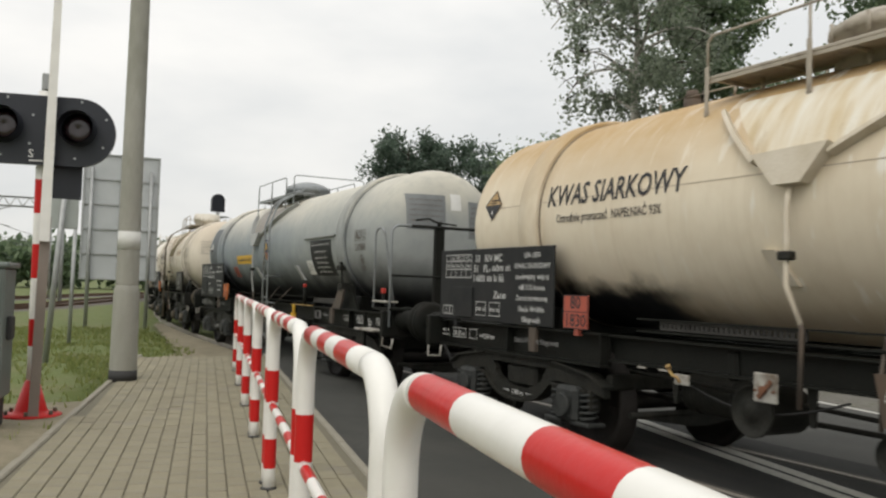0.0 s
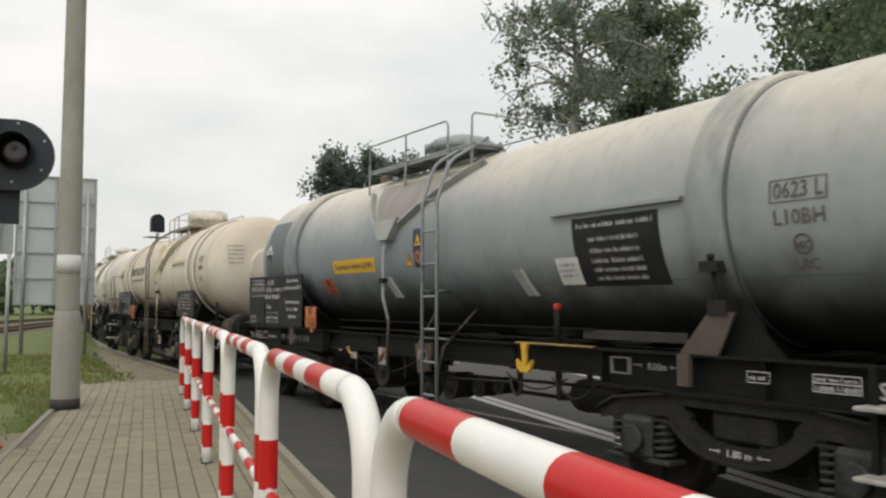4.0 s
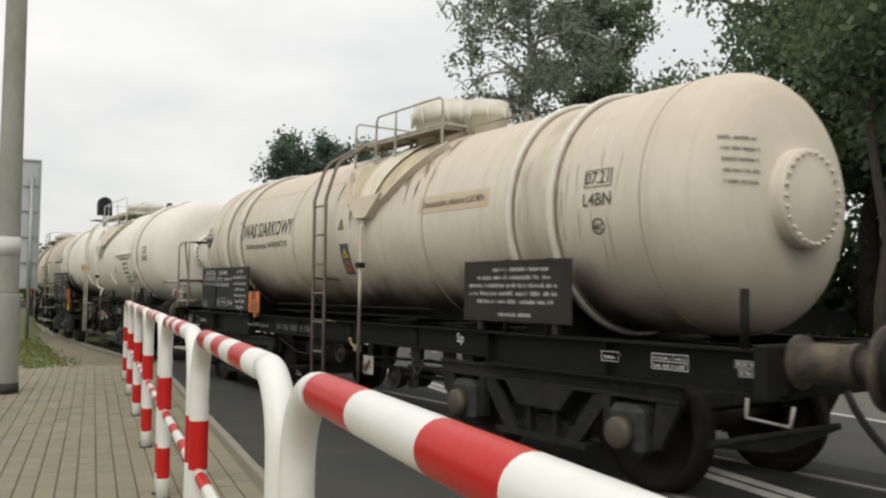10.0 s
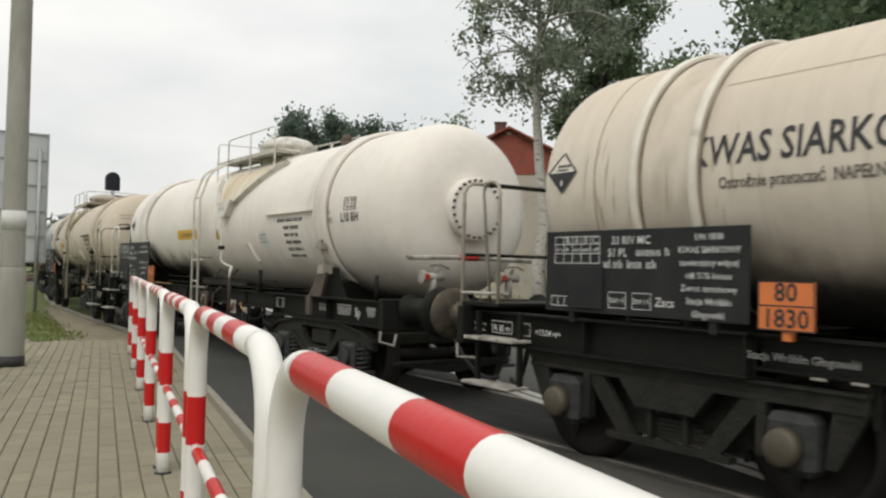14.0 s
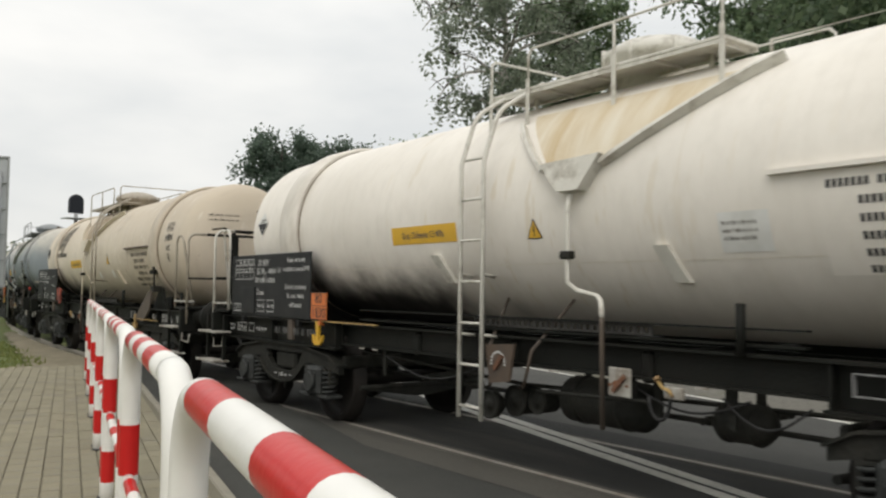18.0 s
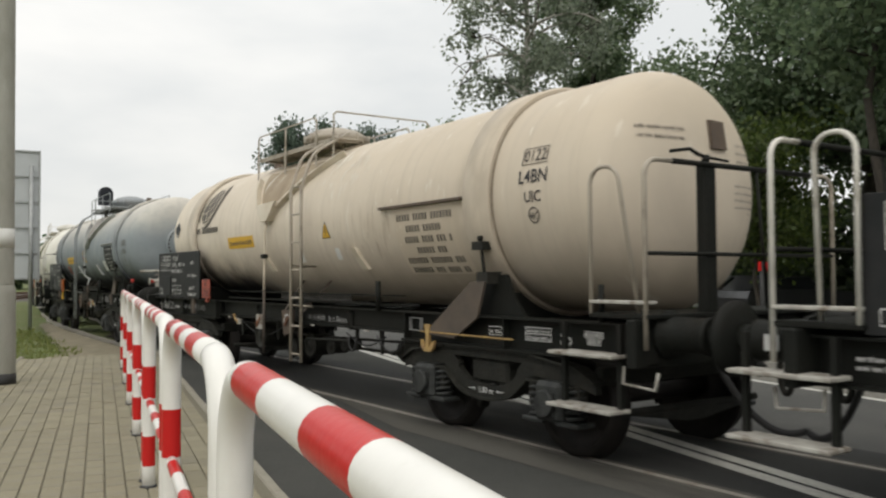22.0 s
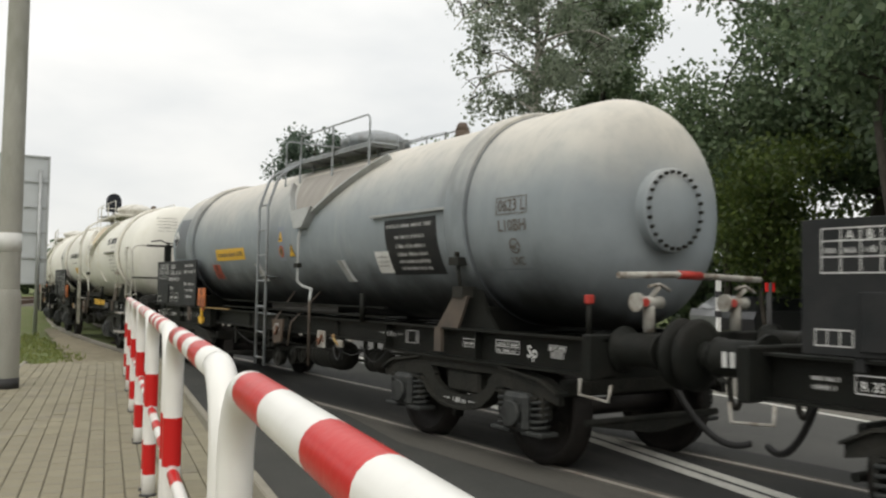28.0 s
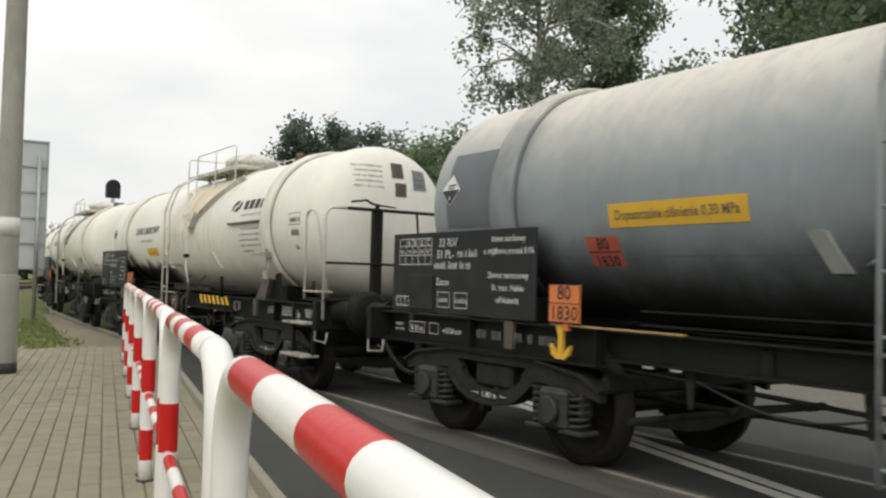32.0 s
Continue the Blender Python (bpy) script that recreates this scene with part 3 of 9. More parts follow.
def build_deck():
    """Asphalt round the rails in the crossing: pale outside the near rail, dark between and beyond the rails."""
    worn = material("crossing_asphalt_worn", (0.098, 0.092, 0.078), 0.92, second=(0.07, 0.066, 0.057), scale=50, amount=1, grime=(0.05, 0.047, 0.042), grime_scale=1.1, stretch=(2.5, 0.35, 1), grime_low=0.52, grime_high=0.72, bump=0.6, bump_scale=140)
    dark = material("crossing_asphalt", (0.036, 0.037, 0.035), 0.9, second=(0.027, 0.027, 0.026), scale=50, amount=1, grime=(0.07, 0.066, 0.057), grime_scale=0.9, stretch=(2.5, 0.25, 1), grime_low=0.52, grime_high=0.78, bump=0.6, bump_scale=140)
    for x0, x1, mat in ((4.42, 4.90, worn), (5.04, 6.40, dark), (6.54, 7.05, dark)):
        bm = bmesh.new()
        rows = []
        for y in span(-14, 19, -14, 19, 1.0):
            lo = max(x0, kerb_x(y) + 1.75) if x0 < 4.5 else x0
            rows.append([bm.verts.new((min(lo, x1 - 0.02), y, RAIL_TOP - 0.001)), bm.verts.new((x1, y, RAIL_TOP - 0.001))])
        for a, b in zip(rows, rows[1:]):
            bm.faces.new((a[0], a[1], b[1], b[0]))
        part("crossing_deck", bm, mat, road)


build_deck()


def build_flangeways():
    dust = material("flangeway_dust", (0.12, 0.112, 0.098), 0.9, second=(0.07, 0.066, 0.058), scale=9, amount=0.9, stretch=(1, 0.2, 1), bump=0.3)
    for x0, x1 in ((4.885, 4.9285), (5.0045, 5.055), (6.385, 6.4355), (6.5115, 6.555)):
        bm = bmesh.new()
        quad_box(bm, x0, x1, -14, 19, RAIL_TOP - 0.05, RAIL_TOP + 0.003)
        part("flangeway_edge", bm, dust, road)


build_flangeways()


def build_far_pavement():
    bm = bmesh.new()
    rows = []
    for y in span(-60, 60, -10, 34, 1.0):
        x = kerb_x(y) + ROAD_W / 0.978
        rows.append([bm.verts.new((x + d + 0.12 * noise.noise(Vector((y * 0.5, d, 2))), y, -0.178 + 0.14 * max(0.0, min(d, 0.5)))) for d in (-0.1, 0.5, 4.0, 9.5)])
    for a, b in zip(rows, rows[1:]):
        for k in range(3):
            bm.faces.new((a[k], a[k + 1], b[k + 1], b[k])).smooth = True
    gravel = material("dusty_gravel", (0.17, 0.162, 0.14), 0.95, second=(0.11, 0.105, 0.09), scale=12, amount=0.9, grime=(0.12, 0.125, 0.07), grime_scale=0.6, grime_low=0.55, grime_high=0.75, bump=0.7, bump_scale=40)
    tagged(part("far_roadside", bm, gravel, None, "dusty grey gravel along the far road edge"), category="gravel", kind="structure")


build_far_pavement()


def sweep(name, path, outline, mat, parent):
    """An outline (across, up) drawn along places and headings."""
    bm = bmesh.new()
    rings = []
    for p, a in path:
        side = Vector((math.cos(a), -math.sin(a), 0))
        rings.append([bm.verts.new(p + side * u + Vector((0, 0, v))) for u, v in outline])
    n = len(outline)
    for a, b in zip(rings, rings[1:]):
        for k in range(n):
            bm.faces.new((a[k], b[k], b[(k + 1) % n], a[(k + 1) % n]))
    bm.faces.new(rings[0])
    bm.faces.new(rings[-1][::-1])
    return part(name, bm, mat, parent)


RAIL = [(-0.036, 0), (-0.036, -0.035), (-0.01, -0.05), (-0.01, -0.13), (-0.07, -0.15), (-0.07, -0.165), (0.07, -0.165), (0.07, -0.15), (0.01, -0.13), (0.01, -0.05), (0.036, -0.035), (0.036, 0)]


def sleeper(bm):
    soft_box(bm, -1.3, 1.3, -0.13, 0.13, -0.33, -0.16, 0.02)


def build_track():
    track = thing("railway_track", "steel rails on weathered sleepers in ballast, sunk into asphalt at the crossing", "railway track", kind="structure")
    lengths = [-95 + 3 * k for k in range(37)] + [16.5 + 3 * k for k in range(1, 46)]
    for side in (-0.7535, 0.7535):
        sweep("rail", [track_point(s, side) for s in lengths], RAIL, M_RAIL, track)
    bed = [(-2.2, -0.42), (-1.45, -0.20), (1.45, -0.20), (2.2, -0.42)]
    sweep("ballast_bed", [track_point(s) for s in [19 + 4 * k for k in range(33)]], bed, M_BALLAST, track)
    sweep("ballast_bed", [track_point(s) for s in [-95, -60, -30, -15]], bed, M_BALLAST, track)
    me = stored("sleeper", sleeper, M_BARK)
    s = 20.0
    while s < 110:
        p, a = track_point(s)
        part("sleeper", me, None, track, at=pose(p.x, p.y, p.z + 0.0, 0, 0, -math.degrees(a)))
        s += 0.9


build_track()


def side_track(points, name, label):
    track = thing(name, label, "railway track", kind="structure")
    path = []
    for k, (x, y) in enumerate(points):
        x0, y0 = points[max(k - 1, 0)]
        x1, y1 = points[min(k + 1, len(points) - 1)]
        path.append((Vector((x, y, 0.0)), math.atan2(x1 - x0, y1 - y0)))
    sweep("ballast_bed", path, [(-2.4, -0.3), (-1.5, -0.14), (1.5, -0.14), (2.4, -0.3)], M_BALLAST, track)
    for s in (-0.7535, 0.7535):
        moved = [(p + Vector((math.cos(a), -math.sin(a), 0)) * s, a) for p, a in path]
        sweep("rail", moved, RAIL, M_RUST, track)
    return track


side_track([(-24, -14), (-14.5, 8), (-6.4, 26), (2.0, 45.2), (4.6, 53), (7.4, 62.5), (11.5, 75), (21, 97), (35, 125)], "siding_track", "rusty siding rails in dark ballast beyond the grass")
side_track([(-36, -10), (-22, 18), (-10, 40), (-1.5, 55), (2.4, 63), (6.5, 75), (16, 98), (30, 126)], "far_siding_track", "rusty siding rails in dark ballast")


def build_soil():
    bm = bmesh.new()
    rows = []
    for k in range(46):
        y = 14.9 + 0.35 * k
        p, _ = track_point(y)
        right = min(p.x - 1.0, kerb_x(y) + 0.3)
        left = min(right - 0.15, 2.2 + 0.12 * (y - 15) + 0.9 * smooth_step(15, 18, y)) + 0.25 * noise.noise(Vector((y * 1.3, 7, 0)))
        rows.append([(left + (right - left) * f, y) for f in (0, 0.25, 0.5, 0.75, 1)])
    vs = [[bm.verts.new((x, y, max(land_height(x, y), -0.2) + 0.02)) for x, y in row] for row in rows]
    for a, b in zip(vs, vs[1:]):
        for k in range(4):
            bm.faces.new((a[k], a[k + 1], b[k + 1], b[k])).smooth = True
    tagged(part("soil_strip", bm, M_SOIL, None, "bare sandy soil between grass and track"), category="bare soil", kind="structure")
    bm = bmesh.new()
    rows = []
    for k in range(40):
        y = -4 + 0.35 * k
        x1 = verge_x(y) - 0.05
        x0 = x1 - 0.75 - 0.3 * noise.noise(Vector((y, 2, 4))) - 0.4 * smooth_step(6.5, 9.0, y) * smooth_step(10, 9.2, y)
        rows.append([(x0 + (x1 - x0) * f, y) for f in (0, 0.3, 0.6, 1)])
    vs = [[bm.verts.new((x, y, max(land_height(x, y), -0.05) + 0.025)) for x, y in row] for row in rows]
    for a, b in zip(vs, vs[1:]):
        for k in range(3):
            bm.faces.new((a[k], a[k + 1], b[k + 1], b[k])).smooth = True
    tagged(part("bare_verge", bm, M_SOIL, None, "trodden bare soil beside the pavement"), category="bare soil", kind="structure")


build_soil()


def build_pavement():
    pav = thing("pavement", "grey-beige concrete paving bricks laid in long rows", "pavement", kind="structure")
    bm = bmesh.new()
    lo = [bm.verts.new((f(y), y, -0.012)) for y, f in ((-8, verge_x), (-8, kerb_x), (15.15, kerb_x), (15.15, verge_x))]
    bm.faces.new(lo)
    for a, b in zip(lo, lo[1:] + lo[:1]):
        c, d = bm.verts.new(a.co - Vector((0, 0, 0.4))), bm.verts.new(b.co - Vector((0, 0, 0.4)))
        bm.faces.new((a, c, d, b))
    part("bedding", bm, M_JOINT, pav)
    for f, w0, w1, top, name in ((kerb_x, -0.001, 0.075, -0.004, "kerb_stone"), (verge_x, -0.07, 0.0, 0.012, "edging_stone")):
        def stone(b, w0=w0, w1=w1):
            soft_box(b, w0, w1, 0.004, 0.996, -0.30, 0.0, 0.012)
        me = stored(name, stone, M_KERB)
        y = -6.0
        while y < 15.0:
            slope = math.degrees(math.atan(0.215 if f is kerb_x else 0.24))
            part(name, me, None, pav, at=pose(f(y), y, top + random.uniform(-0.004, 0.004), 0, 0, -slope))
            y += 0.978
    # the rows follow the kerb; every second row is shifted by half a brick
    turn = -math.degrees(math.atan(0.22))
    c, s = math.cos(radians(turn)), math.sin(radians(turn))
    pw, pl = 0.122, 0.24

    def paver(b):
        soft_box(b, -pw / 2 + 0.004, pw / 2 - 0.004, -pl / 2 + 0.002, pl / 2 - 0.002, -0.05, 0.0, 0.006)
    me = stored("paver", paver, M_PAVER)
    far = bmesh.new()
    count = 0
    for i in range(-30, 60):
        for j in range(-40, 75):
            lx, ly = i * pw, j * pl + (pl / 2 if i % 2 else 0)
            x, y = c * lx - s * ly, s * lx + c * ly
            if not (-6 < y < 15.05 and verge_x(y) + 0.05 < x < kerb_x(y) - 0.05):
                continue
            z = random.uniform(-0.002, 0.002)
            m = pose(x, y, z, random.uniform(-0.3, 0.3), random.uniform(-0.3, 0.3), turn + random.uniform(-0.4, 0.4))
            if 4.9 < y < 7.9 and count < 300 and x < kerb_x(y) - 0.5:
                part("paving_brick", me, None, pav, at=m)
                count += 1
            else:
                quad_box(far, -pw / 2 + 0.004, pw / 2 - 0.004, -pl / 2 + 0.002, pl / 2 - 0.002, -0.05, 0.0, m)
    tagged(part("paving_bricks", far, M_PAVER_FAR, pav), kind="stuff")


M_PAVER_FAR = M_PAVER.copy()


def island_variation(m, amount):
    nt = m.node_tree
    for n in nt.nodes:
        if n.bl_idname == "ShaderNodeMapRange" and n.inputs["Value"].is_linked and n.inputs["Value"].links[0].from_node.bl_idname == "ShaderNodeObjectInfo":
            geo = nt.nodes.new("ShaderNodeNewGeometry")
            nt.links.new(geo.outputs["Random Per Island"], n.inputs["Value"])
            n.inputs["To Min"].default_value, n.inputs["To Max"].default_value = 1 - amount, 1 + amount


island_variation(M_PAVER_FAR, 0.09)
build_pavement()

# ---- barrier rail along the pavement ----
def rail_x(y):
    return 0.424 + 0.2238 * y


RAIL_H, TUBE = 1.09, 0.039
RUN = Vector((0.2238, 1, 0)).normalized()


def banded(name, pts, r, bands, parent, n=20, label=""):
    """A tube along points, with red bands where bands give (from, to) along its length."""
    cum = [0.0]
    for a, b in zip(pts, pts[1:]):
        cum.append(cum[-1] + (b - a).length)
    cuts = sorted({0.0, cum[-1], *[v for ab in bands for v in ab if 0 < v < cum[-1]]})
    all_pts = sorted({*cum, *cuts})

    def at(v):
        for k in range(len(cum) - 1):
            if v <= cum[k + 1] + 1e-9:
                f = (v - cum[k]) / (cum[k + 1] - cum[k])
                return pts[k].lerp(pts[k + 1], f)
        return pts[-1]
    bm = bmesh.new()
    pipe(bm, [at(v) for v in all_pts], r, n)
    bm.faces.ensure_lookup_table()
    for k in range(len(all_pts) - 1):
        mid = (all_pts[k] + all_pts[k + 1]) / 2
        red = any(a < mid < b for a, b in bands)
        for j in range(n):
            bm.faces[k * n + j].material_index = 1 if red else 0
    return part(name, bm, [M_WHITE, M_RED], parent, label)


def barrier_frame(near, far, pattern):
    """One hoop of the guard rail: two legs, bent top bar and a thinner middle bar."""
    t = thing("guard_rail", "red and white painted tubular steel guard rail on paving", "guard rail", "guard rails along the pavement")
    a, b = Vector((rail_x(near), near, 0)), Vector((rail_x(far), far, 0))
    up = Vector((0, 0, RAIL_H))
    r = 0.19
    left = [b + Vector((0, 0, -0.02))] + bend(b, b + up, a + up, r, 10)
    right = bend(b + up, a + up, a, r, 10) + [a + Vector((0, 0, -0.02))]
    leg = RAIL_H - r + 0.02
    bands = [(0.15, 0.335), (0.565, 0.765)]
    banded("leg", left, TUBE, bands, t)
    lr = sum((q - p).length for p, q in zip(right, right[1:]))
    banded("leg", right, TUBE, [(lr - hi, lr - lo) for lo, hi in bands], t)
    top = [left[-1].copy(), right[0].copy()]
    banded("top_bar", top, TUBE, pattern, t)
    mid = [b.lerp(a, 0.02) + Vector((0, 0, 0.53)), b.lerp(a, 0.98) + Vector((0, 0, 0.53))]
    banded("middle_bar", mid, 0.024, [(0.08, 0.31), (0.60, 0.83), (1.12, 1.35)], t, 12)
    for p in (a, b):
        bm = bmesh.new()
        lathe(bm, [(-0.01, 0.055), (0.006, 0.052), (0.012, 0.043)], (p.x, p.y, 0), "z", 12)
        part("foot_collar", bm, M_TAR, t)
    return t


def build_guard_rail():
    # the posts stand in pairs, where one hoop ends and the next begins
    for k in range(-2, 6):
        near, far = 1.835 + 1.82 * k, 3.495 + 1.82 * k
        first = [(0.02, 0.31), (0.635, 0.875), (1.19, 1.32)]
        barrier_frame(near, far, first if k == -1 else [(0.0, 0.24), (0.44, 0.65), (0.86, 1.11)])


build_guard_rail()


# ---- the crossing's signal post, cabinet, lighting pole, signs ----
def build_pole():
    t = thing("lighting_pole", "tall grey concrete lighting pole with white painted band", "pole", at=pose(1.56, 11.68, 0))
    bm = bmesh.new()
    lathe(bm, [(-0.02, 0.172), (0.0, 0.172), (1.02, 0.163), (1.14, 0.160), (1.16, 0.158), (1.21, 0.144), (1.22, 0.142)], axis="z", n=24)
    part("base_shaft", bm, M_CONC, t)
    bm = bmesh.new()
    lathe(bm, [(1.22, 0.142), (1.24, 0.142), (4.9, 0.122), (8.98, 0.095), (9.0, 0.095)], axis="z", n=24)
    part("shaft", bm, M_CONC, t)
    bm = bmesh.new()
    lathe(bm, [(-0.02, 0.178), (0.13, 0.176)], axis="z", n=24)
    part("tarred_foot", bm, M_TAR, t)
    bm = bmesh.new()
    lathe(bm, [(1.68, 0.1425), (1.915, 0.1415)], axis="z", n=24)
    part("painted_band", bm, M_PAPER, t, "white painted number band")
    bm = bmesh.new()
    pipe(bm, [(0, 0, 8.95), (0.3, 0.2, 9.4), (1.4, 0.9, 9.6)], 0.05, 10)
    part("lamp_arm", bm, M_GALV, t)
    bm = bmesh.new()
    soft_box(bm, 1.2, 1.9, 0.75, 1.05, 9.5, 9.66, 0.05)
    part("lamp_head", bm, M_GALV, t)


build_pole()


def stadium(cx, cz, half, r, n=14):
    pts = []
    for k in range(n + 1):
        a = -math.pi / 2 + math.pi * k / n
        pts.append((cx + half + r * math.cos(a), cz + r * math.sin(a)))
    for k in range(n + 1):
        a = math.pi / 2 + math.pi * k / n
        pts.append((cx - half + r * math.cos(a), cz + r * math.sin(a)))
    return pts


def build_crossing_signal():
    t = thing("crossing_signal", "level crossing signal with two unlit red lamps on a striped post", "crossing signal", at=pose(0.385, 8.86, 0))
    bm = bmesh.new()
    lathe(bm, [(0.0, 0.27), (0.02, 0.27), (0.025, 0.16), (0.06, 0.14), (0.33, 0.06)], axis="z", n=24)
    part("foot", bm, M_RED, t, "red conical foot with flange")
    for k in range(6):
        bm = bmesh.new()
        a = k * math.pi / 3 + 0.3
        rod(bm, (0.22 * math.cos(a), 0.22 * math.sin(a), 0.01), (0.22 * math.cos(a), 0.22 * math.sin(a), 0.06), 0.02, n=6)
        part("bolt", bm, M_BRASS, t)
    pts = [Vector((0, 0, 0.30)), Vector((-0.02, 0, 3.05))]
    banded("post", pts, 0.052, [(0.345, 0.60), (0.98, 1.30), (1.59, 1.91)], t, 16)
    bm = bmesh.new()
    prism(bm, stadium(-0.015, 2.66, 0.335, 0.325), -0.14, -0.08, "y")
    board = part("lamp_board", bm, M_SIGBLACK, t, "black rounded double lamp board", at=pose(0, 0, 0, 0, 0, -14))
    for cx in (-0.325, 0.315):
        bm = bmesh.new()
        lathe(bm, [(-0.30, 0.155), (-0.14, 0.165)], (cx, 0, 2.69), "y", 28, close=False)
        lathe(bm, [(-0.30, 0.147), (-0.14, 0.157)], (cx, 0, 2.69), "y", 28, close=False)
        part("visor", bm, M_SIGBLACK, board)
        bm = bmesh.new()
        lathe(bm, [(-0.150, 0.002), (-0.165, 0.05), (-0.160, 0.10), (-0.141, 0.148)], (cx, 0, 2.69), "y", 28)
        part("lens", bm, M_LENS, board, "unlit dark red lens")
        for k in range(6):
            a = k * math.pi / 3 + 0.45
            bm = bmesh.new()
            rod(bm, (cx + 0.27 * math.cos(a), -0.145, 2.68 + 0.27 * math.sin(a)), (cx + 0.27 * math.cos(a), -0.135, 2.68 + 0.27 * math.sin(a)), 0.012, n=8)
            part("rivet", bm, M_GALV, board)
    bm = bmesh.new()
    soft_box(bm, -0.05, 0.05, -0.05, 0.05, 3.06, 3.22, 0.01)
    part("bell_box", bm, M_GALV, t)
    letters("S", 0.11, M_LABELW, board, lambda u, v: (-0.085 + u, -0.143, 2.40 + v))
    bars([(-0.10, 0.02, 2.365, 2.378)], M_LABELW, board, lambda u, v: (u, -0.143, v))
    bm = bmesh.new()
    prism(bm, [(0.06, 2.04), (0.34, 2.04), (0.34, 2.36), (0.06, 2.36)], -0.05, -0.03, "y")
    part("lower_board", bm, M_SIGBLACK, t)
    # the raised barrier boom
    boom = thing("barrier_boom", "raised white barrier boom standing upright on a brown arm", "barrier boom", at=pose(0.41, 8.60, 0))
    bm = bmesh.new()
    prism(bm, [(-0.045, 1.62), (0.045, 1.62), (0.05, 5.6), (0.0, 5.6)], -0.03, 0.03, "y")
    part("boom", bm, M_WHITE, boom)
    bm = bmesh.new()
    prism(bm, [(-0.055, 0.0), (0.03, 0.0), (0.055, 1.85), (-0.03, 1.85)], 0.03, 0.09, "y")
    part("counterweight_arm", bm, material("weathered_brown_grey", (0.24, 0.20, 0.17), 0.8, grime=(0.16, 0.13, 0.11)), boom)


def build_cabinet():
    t = thing("control_cabinet", "grey-green sheet steel control cabinet on a dark plinth", "cabinet", at=pose(-0.36, 8.33, 0, 0, 0, -12))
    bm = bmesh.new()
    soft_box(bm, -0.52, 0.52, -0.22, 0.22, 0.26, 1.36, 0.012)
    body = part("body", bm, M_CABINET, t)
    bm = bmesh.new()
    soft_box(bm, -0.55, 0.55, -0.25, 0.25, 1.36, 1.41, 0.015)
    part("roof", bm, M_CABINET, t)
    bm = bmesh.new()
    soft_box(bm, -0.48, 0.48, -0.19, 0.19, 0.0, 0.26, 0.01)
    part("plinth", bm, M_TAR, t)
    for x0, x1 in ((-0.50, -0.005), (0.005, 0.50)):
        bm = bmesh.new()
        soft_box(bm, x0, x1, -0.232, -0.21, 0.29, 1.33, 0.008)
        door = part("door", bm, M_CABINET, t)
        bm = bmesh.new()
        soft_box(bm, x1 - 0.09, x1 - 0.05, -0.25, -0.23, 0.78, 0.92, 0.008)
        part("handle", bm, M_TAR, door)
    bm = bmesh.new()
    soft_box(bm, 0.52, 0.56, -0.08, 0.08, 0.75, 0.95, 0.01)
    part("cable_box", bm, M_TAR, t)


def build_sign():
    t = thing("road_sign", "large road sign from behind, grey ribbed sheet on posts", "road sign", at=pose(3.4, 27.6, 0, 0, 0, -5))
    w, z0, z1 = 1.09, 1.26, 5.1
    bm = bmesh.new()
    soft_box(bm, -w, w, 0.02, 0.045, z0, z1, 0.01)
    part("sheet", bm, material("sign_back", (0.50, 0.52, 0.53), 0.5, 0.3, second=(0.42, 0.44, 0.45), scale=1.5, amount=0.8, bump=0.03), t)
    for k in range(6):
        z = z0 + 0.03 + (z1 - z0 - 0.06) * k / 5
        bm = bmesh.new()
        soft_box(bm, -w, w, -0.03, 0.02, z - 0.025, z + 0.025, 0.005)
        part("rib", bm, M_GALV, t)
    for x in (-w + 0.02, -0.02, w - 0.02):
        bm = bmesh.new()
        soft_box(bm, x - 0.03, x + 0.03, -0.045, -0.03, z0, z1, 0.005)
        part("upright_rib", bm, M_GALV, t)
    for x in (-0.85, 0.85):
        bm = bmesh.new()
        rod(bm, (x, -0.09, -0.2), (x, -0.09, z1 - 0.45), 0.055, n=12)
        part("post", bm, M_GALV, t)


def build_small_signs():
    t = thing("small_road_sign", "grey traffic sign from behind on a leaning post", "road sign", at=pose(0.0, 14.5, 0))
    bm = bmesh.new()
    rod(bm, (0.79, 0, -0.1), (0.98, 0, 3.1), 0.045, n=10)
    part("post", bm, M_GALV, t)
    bm = bmesh.new()
    soft_box(bm, 0.75, 1.17, 0.06, 0.08, 2.06, 2.65, 0.01)
    part("plate", bm, material("sign_back_small", (0.42, 0.45, 0.43), 0.5, 0.3, bump=0.03), t)
    bm = bmesh.new()
    soft_box(bm, 0.72, 1.12, 0.06, 0.08, 2.67, 3.06, 0.01)
    part("dark_panel", bm, M_SIGBLACK, t)
    t = thing("steel_post", "thin galvanised steel post in the grass", "post", at=pose(1.50, 19.5, -0.1))
    bm = bmesh.new()
    rod(bm, (0, 0, 0), (0.02, 0, 2.6), 0.04, n=10)
    part("shaft", bm, M_GALV, t)


